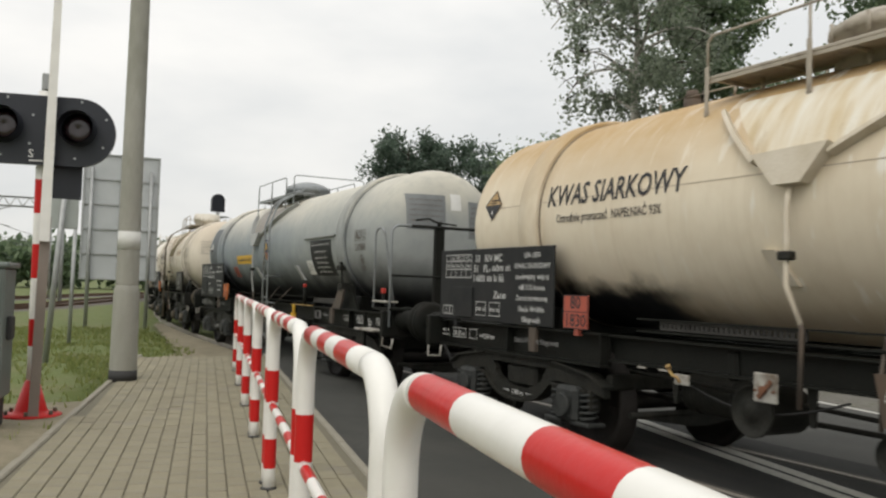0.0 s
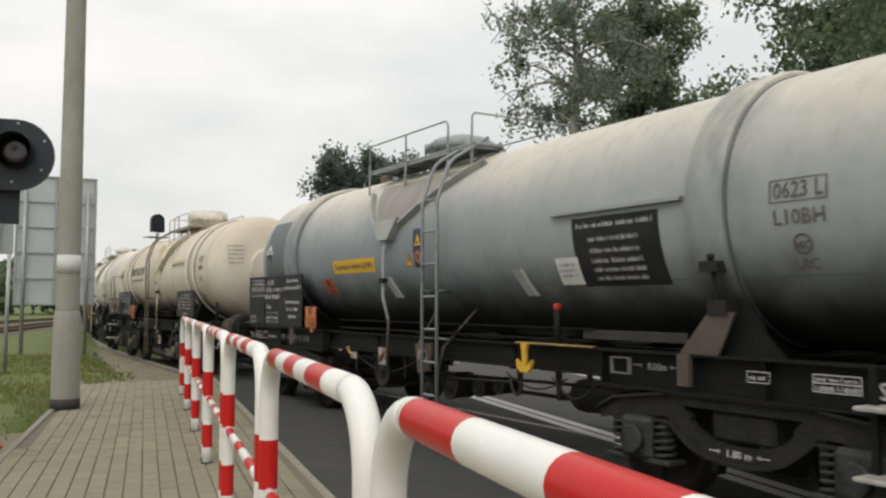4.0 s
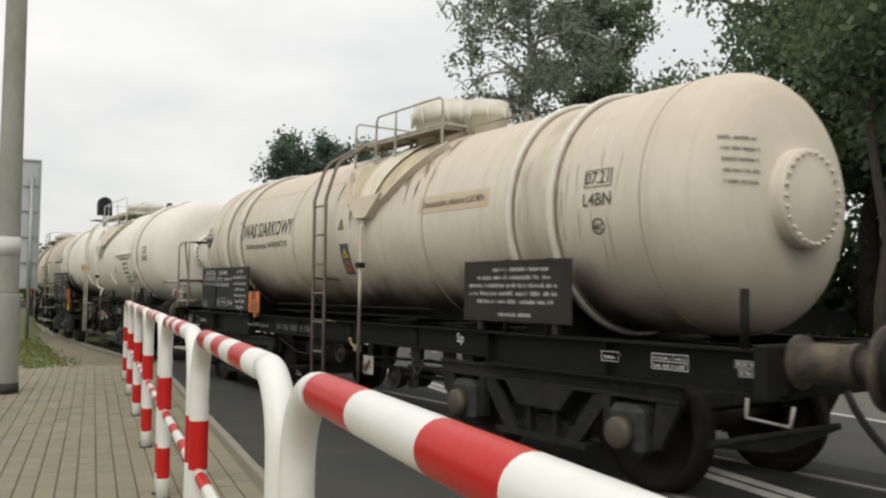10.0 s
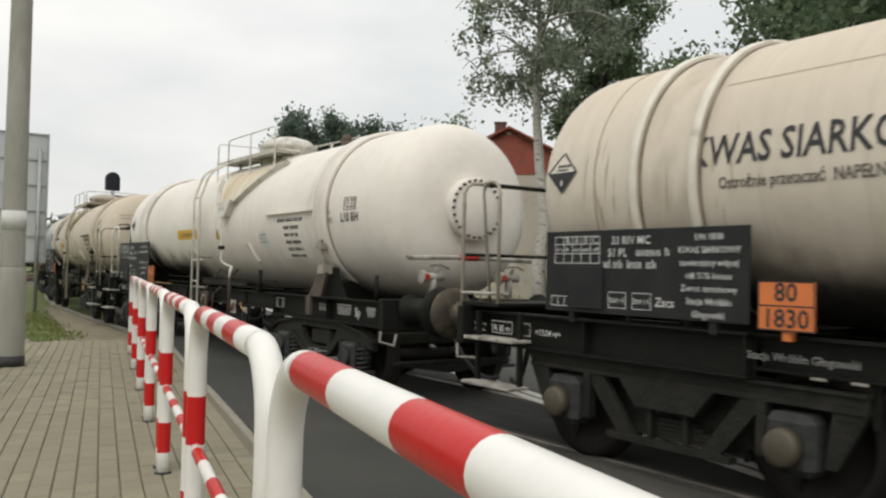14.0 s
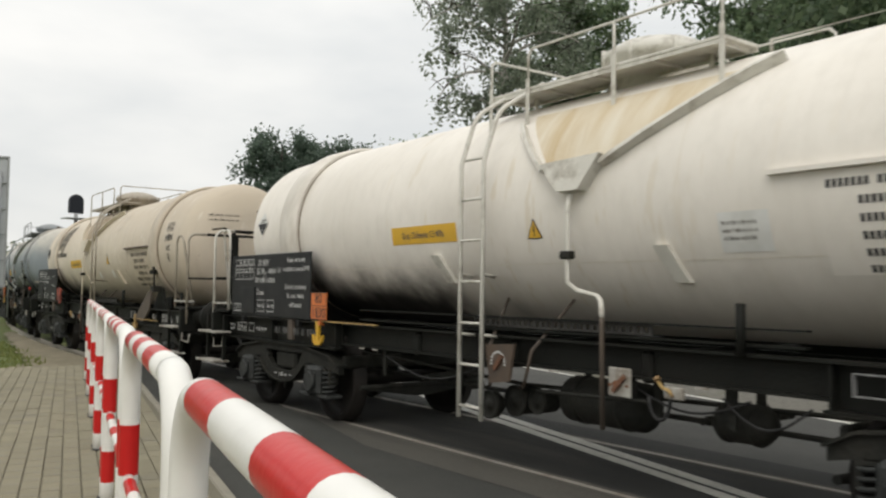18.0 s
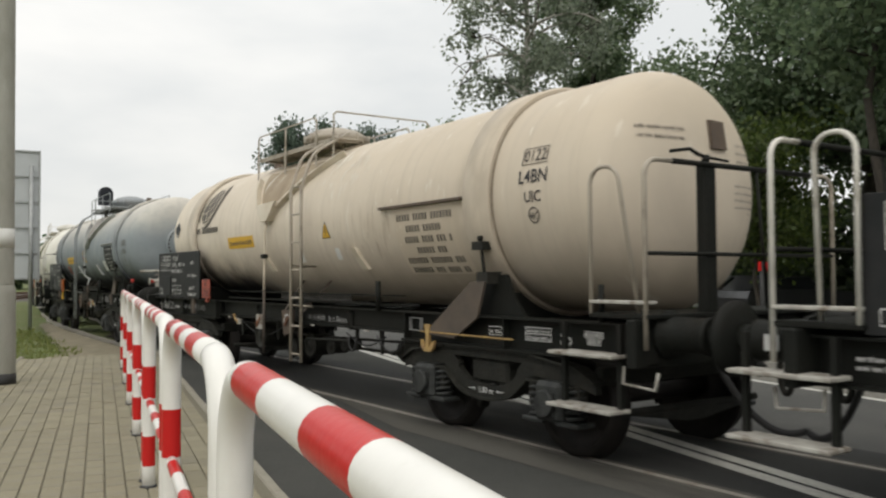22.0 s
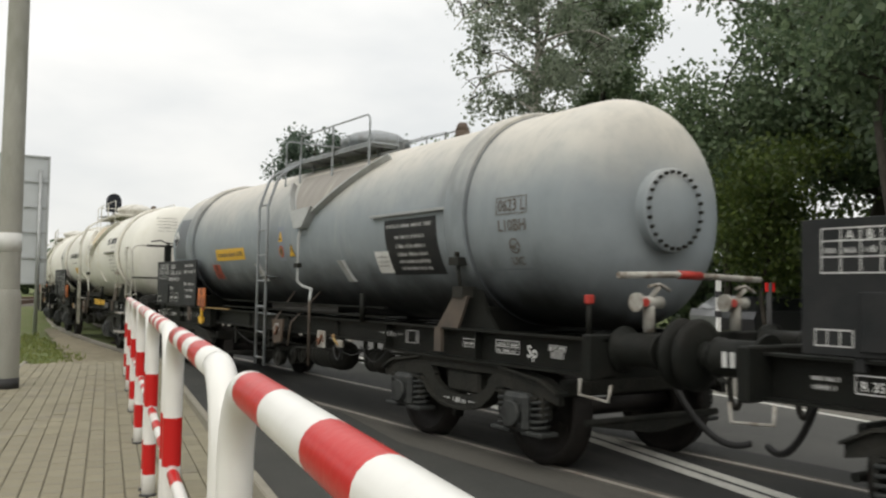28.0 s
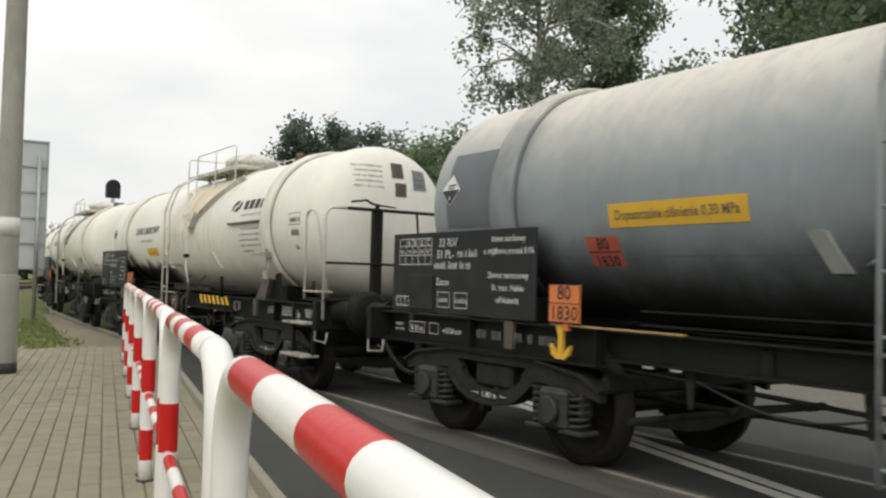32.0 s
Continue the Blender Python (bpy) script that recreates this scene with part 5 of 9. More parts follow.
def add_brake_gear(w, layout, guard):
    """Vessels, levers, valves and their plates under the middle of the frame."""
    bm = bmesh.new()
    pipe(bm, [(-0.55, -4.6, 0.80), (-0.6, -2.2, 0.74), (-0.72, 0.1, 0.70), (-0.6, 2.3, 0.76), (-0.55, 4.6, 0.82)], 0.018, 6)
    part("brake_pipe", bm, M_BOGIE, w)
    bm = bmesh.new()
    pipe(bm, [(-0.3, -3.4, 0.55), (-0.3, 3.4, 0.55)], 0.022, 6)
    part("pull_rod", bm, M_BOGIE, w)
    for yy, x in ((-2.05, -0.9), (-1.45, -0.88), (0.75, -0.9), (2.0, -0.92)):
        bm = bmesh.new()
        prism(bm, [(yy - 0.03, 0.885), (yy + 0.05, 0.885), (yy + 0.02, 0.62), (yy - 0.02, 0.62)], x, x + 0.02, "x")
        part("hanger", bm, M_BOGIE, w)
    for yy in (-1.75, 1.75):
        bm = bmesh.new()
        prism(bm, [(yy - 0.34, 0.66), (yy - 0.30, 0.70), (yy + 0.30, 0.60), (yy + 0.34, 0.55), (yy + 0.28, 0.53)], -0.36, -0.33, "x")
        rod(bm, (-0.42, yy - 0.3, 0.675), (-0.24, yy - 0.3, 0.675), 0.028, n=8)
        rod(bm, (-0.42, yy + 0.29, 0.565), (-0.24, yy + 0.29, 0.565), 0.028, n=8)
        part("brake_lever", bm, M_BOGIE, w)
    change, release, plate = {"front": (0.99, 1.79, 0.0), "rear": (-1.27, -1.73, 0.0), "old": (-0.69, -0.42, -1.05)}[layout]
    low = 0.10 if layout == "old" else 0.0
    # drums: place along the wagon, height, radius, length, outer face
    drums = {"front": ((1.20, 0.67, 0.185, 0.46, -0.97), (0.12, 0.55, 0.125, 0.16, -0.98), (-0.16, 0.60, 0.15, 0.30, -0.86), (-0.62, 0.62, 0.11, 0.25, -0.80), (-0.98, 0.66, 0.09, 0.22, -0.80)),
             "rear": ((0.27, 0.53, 0.12, 0.12, -0.98), (0.10, 0.57, 0.13, 0.28, -0.84), (-0.13, 0.58, 0.10, 0.22, -0.80)),
             "old": ((0.16, 0.73, 0.105, 0.36, -0.98), (-0.94, 0.54, 0.125, 0.14, -0.90), (-1.15, 0.55, 0.115, 0.22, -0.80))}[layout]
    for y, z, r, long, x in drums:
        part("valve_drum", stored(("valve_drum", r, long), drum(r, long), M_BOGIE), None, w, "round dusty valve drum", at=pose(x, y, z))
    vessels = {"front": ((-2.1, 0.62, 0.15, 0.40, -0.40), (1.95, 0.66, 0.17, 0.42, -0.42)), "rear": ((-0.80, 0.64, 0.18, 0.45, -0.66), (-1.98, 0.64, 0.13, 0.23, -0.66)), "old": ((0.98, 0.715, 0.165, 0.49, -0.66),)}[layout]
    for y, z, r, half, x in vessels:
        part("air_reservoir", stored(("air_reservoir", r, half), vessel(r, half), M_BOGIE), None, w, "black air vessel with straps", at=pose(x, y, z))
    # load changeover plate with its lever, release plate with its handle
    z = 0.86 - 2 * low
    bm = bmesh.new()
    soft_box(bm, -1.08, -1.055, change - 0.10, change + 0.10, z - 0.10, z + 0.10, 0.008)
    lv = part("changeover_plate", bm, M_STEPW, w, "whitish rust-stained load changeover plate")
    bm = bmesh.new()
    prism(bm, [(change + 0.055, z - 0.055), (change + 0.03, z - 0.075), (change - 0.07, z + 0.035), (change - 0.05, z + 0.06)], -1.10, -1.084, "x")
    rod(bm, (-1.115, change + 0.0, z - 0.01), (-1.082, change + 0.0, z - 0.01), 0.026, n=10)
    part("lever", bm, M_RUSTY, lv, "rusty brown lever")
    for dy in (-0.075, 0.075):
        bm = bmesh.new()
        rod(bm, (-1.09, change + dy, z - 0.02), (-1.078, change + dy, z - 0.02), 0.012, n=6)
        part("bolt", bm, M_RUSTY, lv)
    bm = bmesh.new()
    quad_box(bm, -1.054, -1.02, change - 0.03, change + 0.03, z, 0.9)
    part("plate_bracket", bm, M_FRAME, lv)
    bm = bmesh.new()
    soft_box(bm, -1.07, -1.045, release - 0.075, release + 0.075, 0.79, 0.87, 0.006)
    rl = part("release_plate", bm, M_STEPW, w, "small whitish release plate")
    bm = bmesh.new()
    pipe(bm, [(-1.08, release + 0.12, 0.90), (-1.08, release + 0.085, 0.86), (-1.08, release + 0.03, 0.845), (-1.08, release - 0.0, 0.81)], 0.012, 6)
    rod(bm, (-1.08, release + 0.12, 0.905), (-1.08, release + 0.135, 0.925), 0.022, n=8)
    part("release_handle", bm, M_YELLOWR, rl)
    # slanted lever plate between two bars that come down from the tank
    if layout != "old":
        bm = bmesh.new()
        prism(bm, [(plate + 0.17, 1.04), (plate - 0.19, 1.06), (plate - 0.13, 0.76), (plate + 0.11, 0.73)], -1.10, -1.075, "x")
        lp = part("lever_plate", bm, M_LEATHER, w, "slanted brown lever plate")
        bars([(0.085 * math.cos(q) - 0.012, 0.085 * math.cos(q) + 0.012, 0.1 * math.sin(q) - 0.008, 0.1 * math.sin(q) + 0.008) for q in (math.pi * k / 12 for k in range(13))], M_CHALK, lp, lambda u, v: (-1.104, plate - u, 0.89 + v), "arc_mark")
        bm = bmesh.new()
        prism(bm, [(plate + 0.02, 0.84), (plate + 0.05, 0.86), (plate - 0.05, 0.97), (plate - 0.08, 0.95)], -1.125, -1.106, "x")
        part("lever", bm, M_RUSTY, lp)
    if layout == "old":
        for x, y0, z0, y1, z1, r in ((-0.93, -1.25, 0.66, -2.7, 0.72, 0.02), (-0.82, -1.0, 0.58, -2.9, 0.60, 0.024), (-0.70, -1.3, 0.74, -2.5, 0.70, 0.018), (-0.55, 0.4, 0.60, -1.2, 0.56, 0.024)):
            bm = bmesh.new()
            rod(bm, (x, y0, z0), (x, y1, z1), r, n=6)
            part("brake_rod", bm, M_BOGIE, w)
        for y, x in ((-1.45, -0.95), (-1.95, -0.90), (-2.35, -0.95)):
            bm = bmesh.new()
            prism(bm, [(y - 0.09, 0.885), (y + 0.09, 0.885), (y + 0.04, 0.50), (y - 0.05, 0.50)], x, x + 0.02, "x")
            rod(bm, (x - 0.03, y, 0.60), (x + 0.05, y, 0.60), 0.03, n=8)
            part("brake_hanger", bm, M_BOGIE, w)
    if layout != "old":
        for name, pts in (("lever_bar", ((-0.70, 0.34, 1.42), (-1.06, 0.15, 1.04), (-1.06, 0.15, 0.70))), ("lever_bar", ((-0.70, -0.46, 1.42), (-1.06, -0.36, 1.02), (-1.06, -0.26, 0.72)))):
            bm = bmesh.new()
            pipe(bm, pts, 0.014, 8)
            part(name, bm, M_SADDLE, w, "grimy slanting lever bar")
        # perforated guard strip between tank and sole bar
        bm = bmesh.new()
        g0, g1 = guard
        for z0, z1 in ((1.185, 1.202), (1.243, 1.262)):
            quad_box(bm, -0.958, -0.95, g0, g1, z0, z1)
        for k in range(29):
            yy = g0 + (g1 - g0 - 0.035) * k / 28
            quad_box(bm, -0.958, -0.95, yy, yy + 0.035, 1.2025, 1.2425)
        part("perforated_guard", bm, M_GUARD, w, "perforated steel guard strip")
    bm = bmesh.new()
    rod(bm, (-0.98, plate - 0.33, 0.70), (-0.98, plate - 1.46, 0.74), 0.016, n=6)
    part("link_rod", bm, M_BOGIE, w)
    bm = bmesh.new()
    pipe(bm, [(-0.99, -1.46 - 0.09 * (1 - math.cos(q)), 0.78 - 0.15 * math.sin(q)) for q in (math.pi * k / 8 for k in range(9))], 0.014, 6)
    part("cable_loop", bm, M_HOSE, w)
    for y0, y1, sag in ((1.95, 0.45, 0.16), (-2.6, -2.0, 0.16), (-1.3, -2.2, 0.12)):
        bm = bmesh.new()
        pipe(bm, [(-0.93, y0 + (y1 - y0) * k / 10, 0.82 - sag * math.sin(math.pi * k / 10)) for k in range(11)], 0.009, 5)
        part("earth_cable", bm, M_HOSE, w)
    # small stencil plates and bright bolt heads along the lower flange
    for k, yy in enumerate((2.3, 2.05, -0.55, -1.9)):
        bm = bmesh.new()
        quad_box(bm, -1.012, -1.004, yy - 0.05, yy + 0.05, 0.868, 0.884)
        part("flange_plate", bm, M_STEPW, w)


def add_tank(w, paint, cyl, dish, r=TANK_R, front=None):
    bm = bmesh.new()
    front = front or cyl
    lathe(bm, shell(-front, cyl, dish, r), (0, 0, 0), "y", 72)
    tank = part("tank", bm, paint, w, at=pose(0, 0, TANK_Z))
    for y in (-front + 0.05, -1.6, 1.6, cyl - 0.05):
        bm = bmesh.new()
        lathe(bm, [(y - 0.012, r + 0.0005), (y - 0.006, r + 0.002), (y + 0.006, r + 0.002), (y + 0.012, r + 0.0005)], (0, 0, 0), "y", 72, close=False)
        part("weld_seam", bm, paint, tank)
    return tank


def add_ring(tank, y, wide, paint, r=TANK_R, proud=0.055, name="support_ring"):
    bm = bmesh.new()
    h = wide / 2
    c = min(0.02, wide * 0.15)
    for rows in ([(y - h, r - 0.01), (y - h, r + proud - c)], [(y - h, r + proud - c), (y - h + c, r + proud), (y + h - c, r + proud), (y + h, r + proud - c)], [(y + h, r + proud - c), (y + h, r - 0.01)]):
        lathe(bm, rows, (0, 0, 0), "y", 72, close=False)
    part(name, bm, paint, tank)


def add_saddle(w, y, i, lugs, flared=False):
    """The seat of a ring: leaning brown foot plate, dark web, and two open box lugs joined by a bolt."""
    def q(d):
        return y + i * d
    for s in (-1, 1):
        def slab(poly, a, b, name, mat, label=""):
            bm = bmesh.new()
            prism(bm, [(q(d), z) for d, z in poly], min(s * a, s * b), max(s * a, s * b), "x")
            bmesh.ops.recalc_face_normals(bm, faces=bm.faces[:])
            part(name, bm, mat, w, label)
        if flared:
            slab([(0.78, 0.915), (0.28, 0.90), (-0.07, 1.10), (-0.19, 1.42), (0.02, 1.42)], 1.105, 1.082, "foot_plate", M_SADDLE, "broad brown leaning foot plate")
        else:
            slab([(0.24, 1.12), (-0.11, 1.12), (-0.26, 1.42), (-0.03, 1.42), (0.05, 1.33)], 1.065, 1.04, "foot_plate", M_SADDLE, "brown leaning foot plate")
            slab([(0.235, 0.89), (0.125, 0.89), (0.125, 1.118), (0.235, 1.118)], 1.098, 1.06, "sole_stiffener", M_SADDLE)
        slab([(-0.06, 1.10), (-0.58, 1.10), (-0.42, 1.26), (-0.30, 1.48), (-0.14, 1.48)], 0.96, 0.92, "saddle_web", M_FRAME)
        slab([(0.30, 1.10), (-0.10, 1.10), (-0.22, 1.45), (-0.02, 1.45)], 0.93, 0.90, "saddle_web", M_FRAME)
        for d0, d1, z0, z1 in ((-0.04, -0.20, 1.40, 1.505), (0.03, -0.13, 1.70, 1.775)):
            bm = bmesh.new()
            ya, yb = sorted((q(d0), q(d1)))
            xa, xb = sorted((s * 1.085, s * 0.92))
            xo = (xa, xa + 0.018) if s < 0 else (xb - 0.018, xb)
            quad_box(bm, xa, xb, ya, yb, z0, z0 + 0.018)
            quad_box(bm, xa, xb, ya, yb, z1 - 0.018, z1)
            quad_box(bm, xo[0], xo[1], ya, yb, z0 + 0.0185, z1 - 0.0185)
            yc = (yb - 0.02, yb) if i < 0 else (ya, ya + 0.02)
            quad_box(bm, xa + 0.019, xb - 0.019, yc[0], yc[1], z0 + 0.0185, z1 - 0.0185)
            part("box_lug", bm, lugs, w)
        bm = bmesh.new()
        rod(bm, (s * 1.03, q(-0.10), 1.42), (s * 1.03, q(-0.03), 1.80), 0.016, n=8)
        rod(bm, (s * 1.03, q(-0.035), 1.792), (s * 1.03, q(-0.03), 1.825), 0.03, n=6)
        part("ring_bolt", bm, lugs, w)
    bm = bmesh.new()
    soft_box(bm, -0.75, 0.75, y - 0.16, y + 0.16, 1.05, 1.32, 0.02)
    part("saddle_beam", bm, M_FRAME, w)


def add_platform(w, c, e, colour, ends=(-1.0, 1.46), posts=(-1.0, -0.03, 0.95), end_post=1.44, domes=((0.14, 0.46, 0.40),), rail=0.35, z=3.205, flat=False, edge=0.70, lid_paint=None):
    """Two narrow walkways beside the filling dome, on legs, with side rails and a bar across one end; e turns the whole lengthwise."""
    y0, y1 = sorted((c + e * ends[0], c + e * ends[1]))
    foot = TANK_Z + math.sqrt(TANK_R ** 2 - edge ** 2) - 0.02
    y_end = c + e * end_post
    for s in (-1, 1):
        xa, xb = sorted((s * edge, s * 0.30))
        bm = bmesh.new()
        soft_box(bm, xa, xb, y0, y1, z, z + 0.028, 0.006)
        plat = part("walkway", bm, colour, w, "narrow steel filling walkway")
        for xe in (s * (edge - 0.008), s * 0.308):
            bm = bmesh.new()
            quad_box(bm, xe - 0.006, xe + 0.006, y0, y1, z - 0.028, z - 0.001)
            part("edge_plate", bm, colour, plat)
        for k in range(5):
            bm = bmesh.new()
            yy = y0 + 0.05 + (y1 - y0 - 0.14) * k / 4
            quad_box(bm, min(s * (edge - 0.02), s * 0.32), max(s * (edge - 0.02), s * 0.32), yy, yy + 0.03, z - 0.026, z - 0.001)
            part("cross_bearer", bm, colour, plat)
        for k in range(3):
            bm = bmesh.new()
            yy = y0 + 0.3 + (y1 - y0 - 0.6) * k / 2
            rod(bm, (s * 0.42, yy, TANK_Z + 0.92), (s * 0.42, yy, z - 0.001), 0.022, n=6)
            part("inner_leg", bm, colour, plat)
        x = s * (edge + 0.014)
        ys = [c + e * p for p in posts]
        p, q = ys[0], ys[-1]
        d = 0.05 if q > p else -0.05
        bm = bmesh.new()
        pipe(bm, [(x, p, z), (x, p, z + rail - 0.05), (x, p + d, z + rail), (x, q - d, z + rail), (x, q, z + rail - 0.05), (x, q, z)], 0.012, 6)
        part("handrail", bm, colour, plat)
        for y in ys + [y_end]:
            bm = bmesh.new()
            if y not in (p, q, y_end):
                rod(bm, (x, y, z), (x, y, z + rail), 0.012, n=6)
            soft_box(bm, min(x, x + s * 0.012), max(x, x + s * 0.012), y - 0.022, y + 0.022, foot, z + 0.10, 0.004)
            part("rail_post", bm, colour, plat)
    bm = bmesh.new()
    xe = edge + 0.014
    pipe(bm, [(-xe, y_end, z), (-xe, y_end, z + rail - 0.04), (-xe + 0.04, y_end, z + rail), (xe - 0.04, y_end, z + rail), (xe, y_end, z + rail - 0.04), (xe, y_end, z)], 0.012, 6)
    part("end_rail", bm, colour, w)
    for dy, r, h in domes:
        top = TANK_Z + TANK_R
        bm = bmesh.new()
        lathe(bm, [(top - 0.12, r * 0.9), (top + h * 0.45, r * 0.9), (top + h * 0.47, r), (top + h * 0.62, r), (top + h * (0.90 if flat else 0.84), r * (0.95 if flat else 0.7)), (top + h * (0.91 if flat else 0.95), r * 0.35), (top + h * (0.92 if flat else 1), 0.002)], (0, c + e * dy, 0), "z", 28)
        lid = part("manhole_cover", bm, lid_paint or colour, w, "rounded filling manhole cover")
        for k in range(8):
            a = k * math.pi / 4 + 0.2
            bm = bmesh.new()
            rod(bm, (r * 0.99 * math.cos(a), c + e * dy + r * 0.99 * math.sin(a), top + h * 0.36), (r * 0.99 * math.cos(a), c + e * dy + r * 0.99 * math.sin(a), top + h * 0.7), 0.018, n=6)
            part("swing_bolt", bm, lid_paint or colour, lid)
    # low hand bar along the crest, beyond the walkway
    q = c + e * (ends[0] - 0.1)
    bm = bmesh.new()
    pipe(bm, [(-0.3, q, TANK_Z + 0.97), (-0.3, q, TANK_Z + 1.07), (-0.3, q - e * 0.9, TANK_Z + 1.07), (-0.3, q - e * 0.9, TANK_Z + 0.97)], 0.013, 6)
    part("crest_bar", bm, colour, w)
    if not flat:
        bm = bmesh.new()
        v = c - e * 1.9
        rod(bm, (0.0, v, TANK_Z + TANK_R - 0.05), (0.0, v, TANK_Z + TANK_R + 0.10), 0.075, 0.085, 12)
        rod(bm, (0.0, v, TANK_Z + TANK_R + 0.1005), (0.0, v, TANK_Z + TANK_R + 0.19), 0.085, 0.05, 12)
        part("vent_cap", bm, M_LEATHER, w)


def add_trough(w, paint, apex, left, right, pan=0.30, pan_z=2.40, stain=None, drop="slight"):
    """The spill trough: two sloping gutters that meet in a pan, and its downpipe."""
    for y_top, y_low, z_top in ((left, apex + pan + 0.03, 2.85), (right, apex - pan + 0.03, 2.97)):
        bm = bmesh.new()
        ring = None
        pts = []
        for k in range(9):
            f = k / 8
            z = z_top + (pan_z - z_top) * f
            pts.append(on_tank(y_top + (y_low - y_top) * f, z, 0.02))
        for (p, q) in zip(pts, pts[1:]):
            d = (q - p).normalized()
            nrm = Vector((p.x, 0, p.z - TANK_Z)).normalized()
            out = nrm * 0.055
            across = d.cross(nrm).normalized() * 0.018
            if ring is None:
                ring = [bm.verts.new(p + a * across + b * out) for a, b in ((-1, -0.3), (1, -0.3), (1, 1), (-1, 1))]
                bm.faces.new(ring)
            nxt = [bm.verts.new(q + a * across + b * out) for a, b in ((-1, -0.3), (1, -0.3), (1, 1), (-1, 1))]
            for i in range(4):
                bm.faces.new((ring[i], nxt[i], nxt[(i + 1) % 4], ring[(i + 1) % 4]))
            ring = nxt
        bm.faces.new(ring[::-1])
        bmesh.ops.recalc_face_normals(bm, faces=bm.faces[:])
        part("spill_gutter", bm, paint, w)
    bm = bmesh.new()
    rows = []
    for y, z in ((apex + pan + 0.02, pan_z + 0.03), (apex - pan + 0.0, pan_z + 0.05), (apex - 0.12, pan_z - 0.18), (apex + 0.10, pan_z - 0.18)):
        rows.append((bm.verts.new(on_tank(y, z, 0.0)), bm.verts.new(on_tank(y, z, 0.11))))
    for (a, b), (c, d) in zip(rows, rows[1:] + rows[:1]):
        bm.faces.new((a, c, d, b))
    bm.faces.new([r[1] for r in rows])
    bmesh.ops.recalc_face_normals(bm, faces=bm.faces[:])
    part("spill_pan", bm, paint, w)
    if stain:  # the wetted field between the gutters
        bm = bmesh.new()
        grid = []
        for k in range(11):
            f = k / 10
            z = pan_z + (2.97 - pan_z) * f
            a, b = apex + pan + (left - apex - pan) * f ** 1.1, apex - pan + (right - apex + pan) * f ** 1.1
            grid.append([bm.verts.new(on_tank(a + (b - a) * j / 6, z, 0.004)) for j in range(7)])
        for lo, hi in zip(grid, grid[1:]):
            for j in range(6):
                bm.faces.new((lo[j], lo[j + 1], hi[j + 1], hi[j])).smooth = True
        part("spill_field", bm, stain, w, "stained tank wall between the gutters")
    bm = bmesh.new()
    p0 = on_tank(apex, pan_z - 0.2, 0.05)
    pts = [p0, Vector((-1.11, apex, pan_z - 0.3)), Vector((-1.11, apex, 1.55))]
    if drop == "slight":
        pts += [Vector((-1.10, apex - 0.12, 1.28)), Vector((-1.12, apex - 0.125, 0.76))]
    elif drop == "short":
        pts += [Vector((-1.06, apex - 0.05, 1.49)), Vector((-1.0, apex - 0.2, 1.45)), Vector((-1.05, apex - 0.28, 1.42)), Vector((-1.08, apex - 0.32, 1.34)), Vector((-1.09, apex - 0.33, 1.26)), Vector((-1.09, apex - 0.34, 0.52))]
    else:
        pts += [Vector((-1.12, apex, 0.45))]
    split = 1.30
    upper = [p for p in pts if p.z > split]
    lower = [p for p in pts if p.z <= split]
    f = (upper[-1].z - split) / (upper[-1].z - lower[0].z)
    joint = upper[-1].lerp(lower[0], f)
    pipe(bm, upper + [joint], 0.02, 8)
    dp = part("downpipe", bm, paint, w)
    bm = bmesh.new()
    pipe(bm, [joint] + lower, 0.019, 8)
    part("bare_pipe_end", bm, M_SADDLE, dp, "grimy bare pipe end")
    bm = bmesh.new()
    soft_box(bm, -1.15, -1.07, apex - 0.05, apex + 0.05, 1.72, 1.78, 0.01)
    part("pipe_clamp", bm, M_BOGIE, w)


def add_ladder(w, paint, y, top=True, low=0.42, wide=0.30):
    h = wide / 2
    for s in (-h, h):
        bm = bmesh.new()
        pts = [Vector((-1.16, y + s, low)), Vector((-1.16, y + s, 2.55))]
        if top:
            pts += bend((-1.16, y + s, 2.5), (-1.02, y + s, 2.98), (-0.55, y + s - 0.0, 3.30), 0.35, 5) + [Vector((-0.5, y + s, 3.30))]
        pipe(bm, pts, 0.02, 6)
        part("ladder_rail", bm, paint, w)
    z = low + 0.1
    while z < 2.75:
        bm = bmesh.new()
        x = -1.16 if z < 2.5 else -1.13
        rod(bm, (x, y - h, z), (x, y + h, z), 0.013, n=6)
        part("rung", bm, paint, w)
        z += 0.345
    for z, x in ((1.62, -0.86), (1.12, -1.0)):
        for s in (-h, h):
            bm = bmesh.new()
            rod(bm, (-1.16, y + s, z), (x, y + s + (0.22 if z > 1.5 else 0), z - 0.02), 0.014, n=6)
            part("ladder_stay", bm, paint, w)


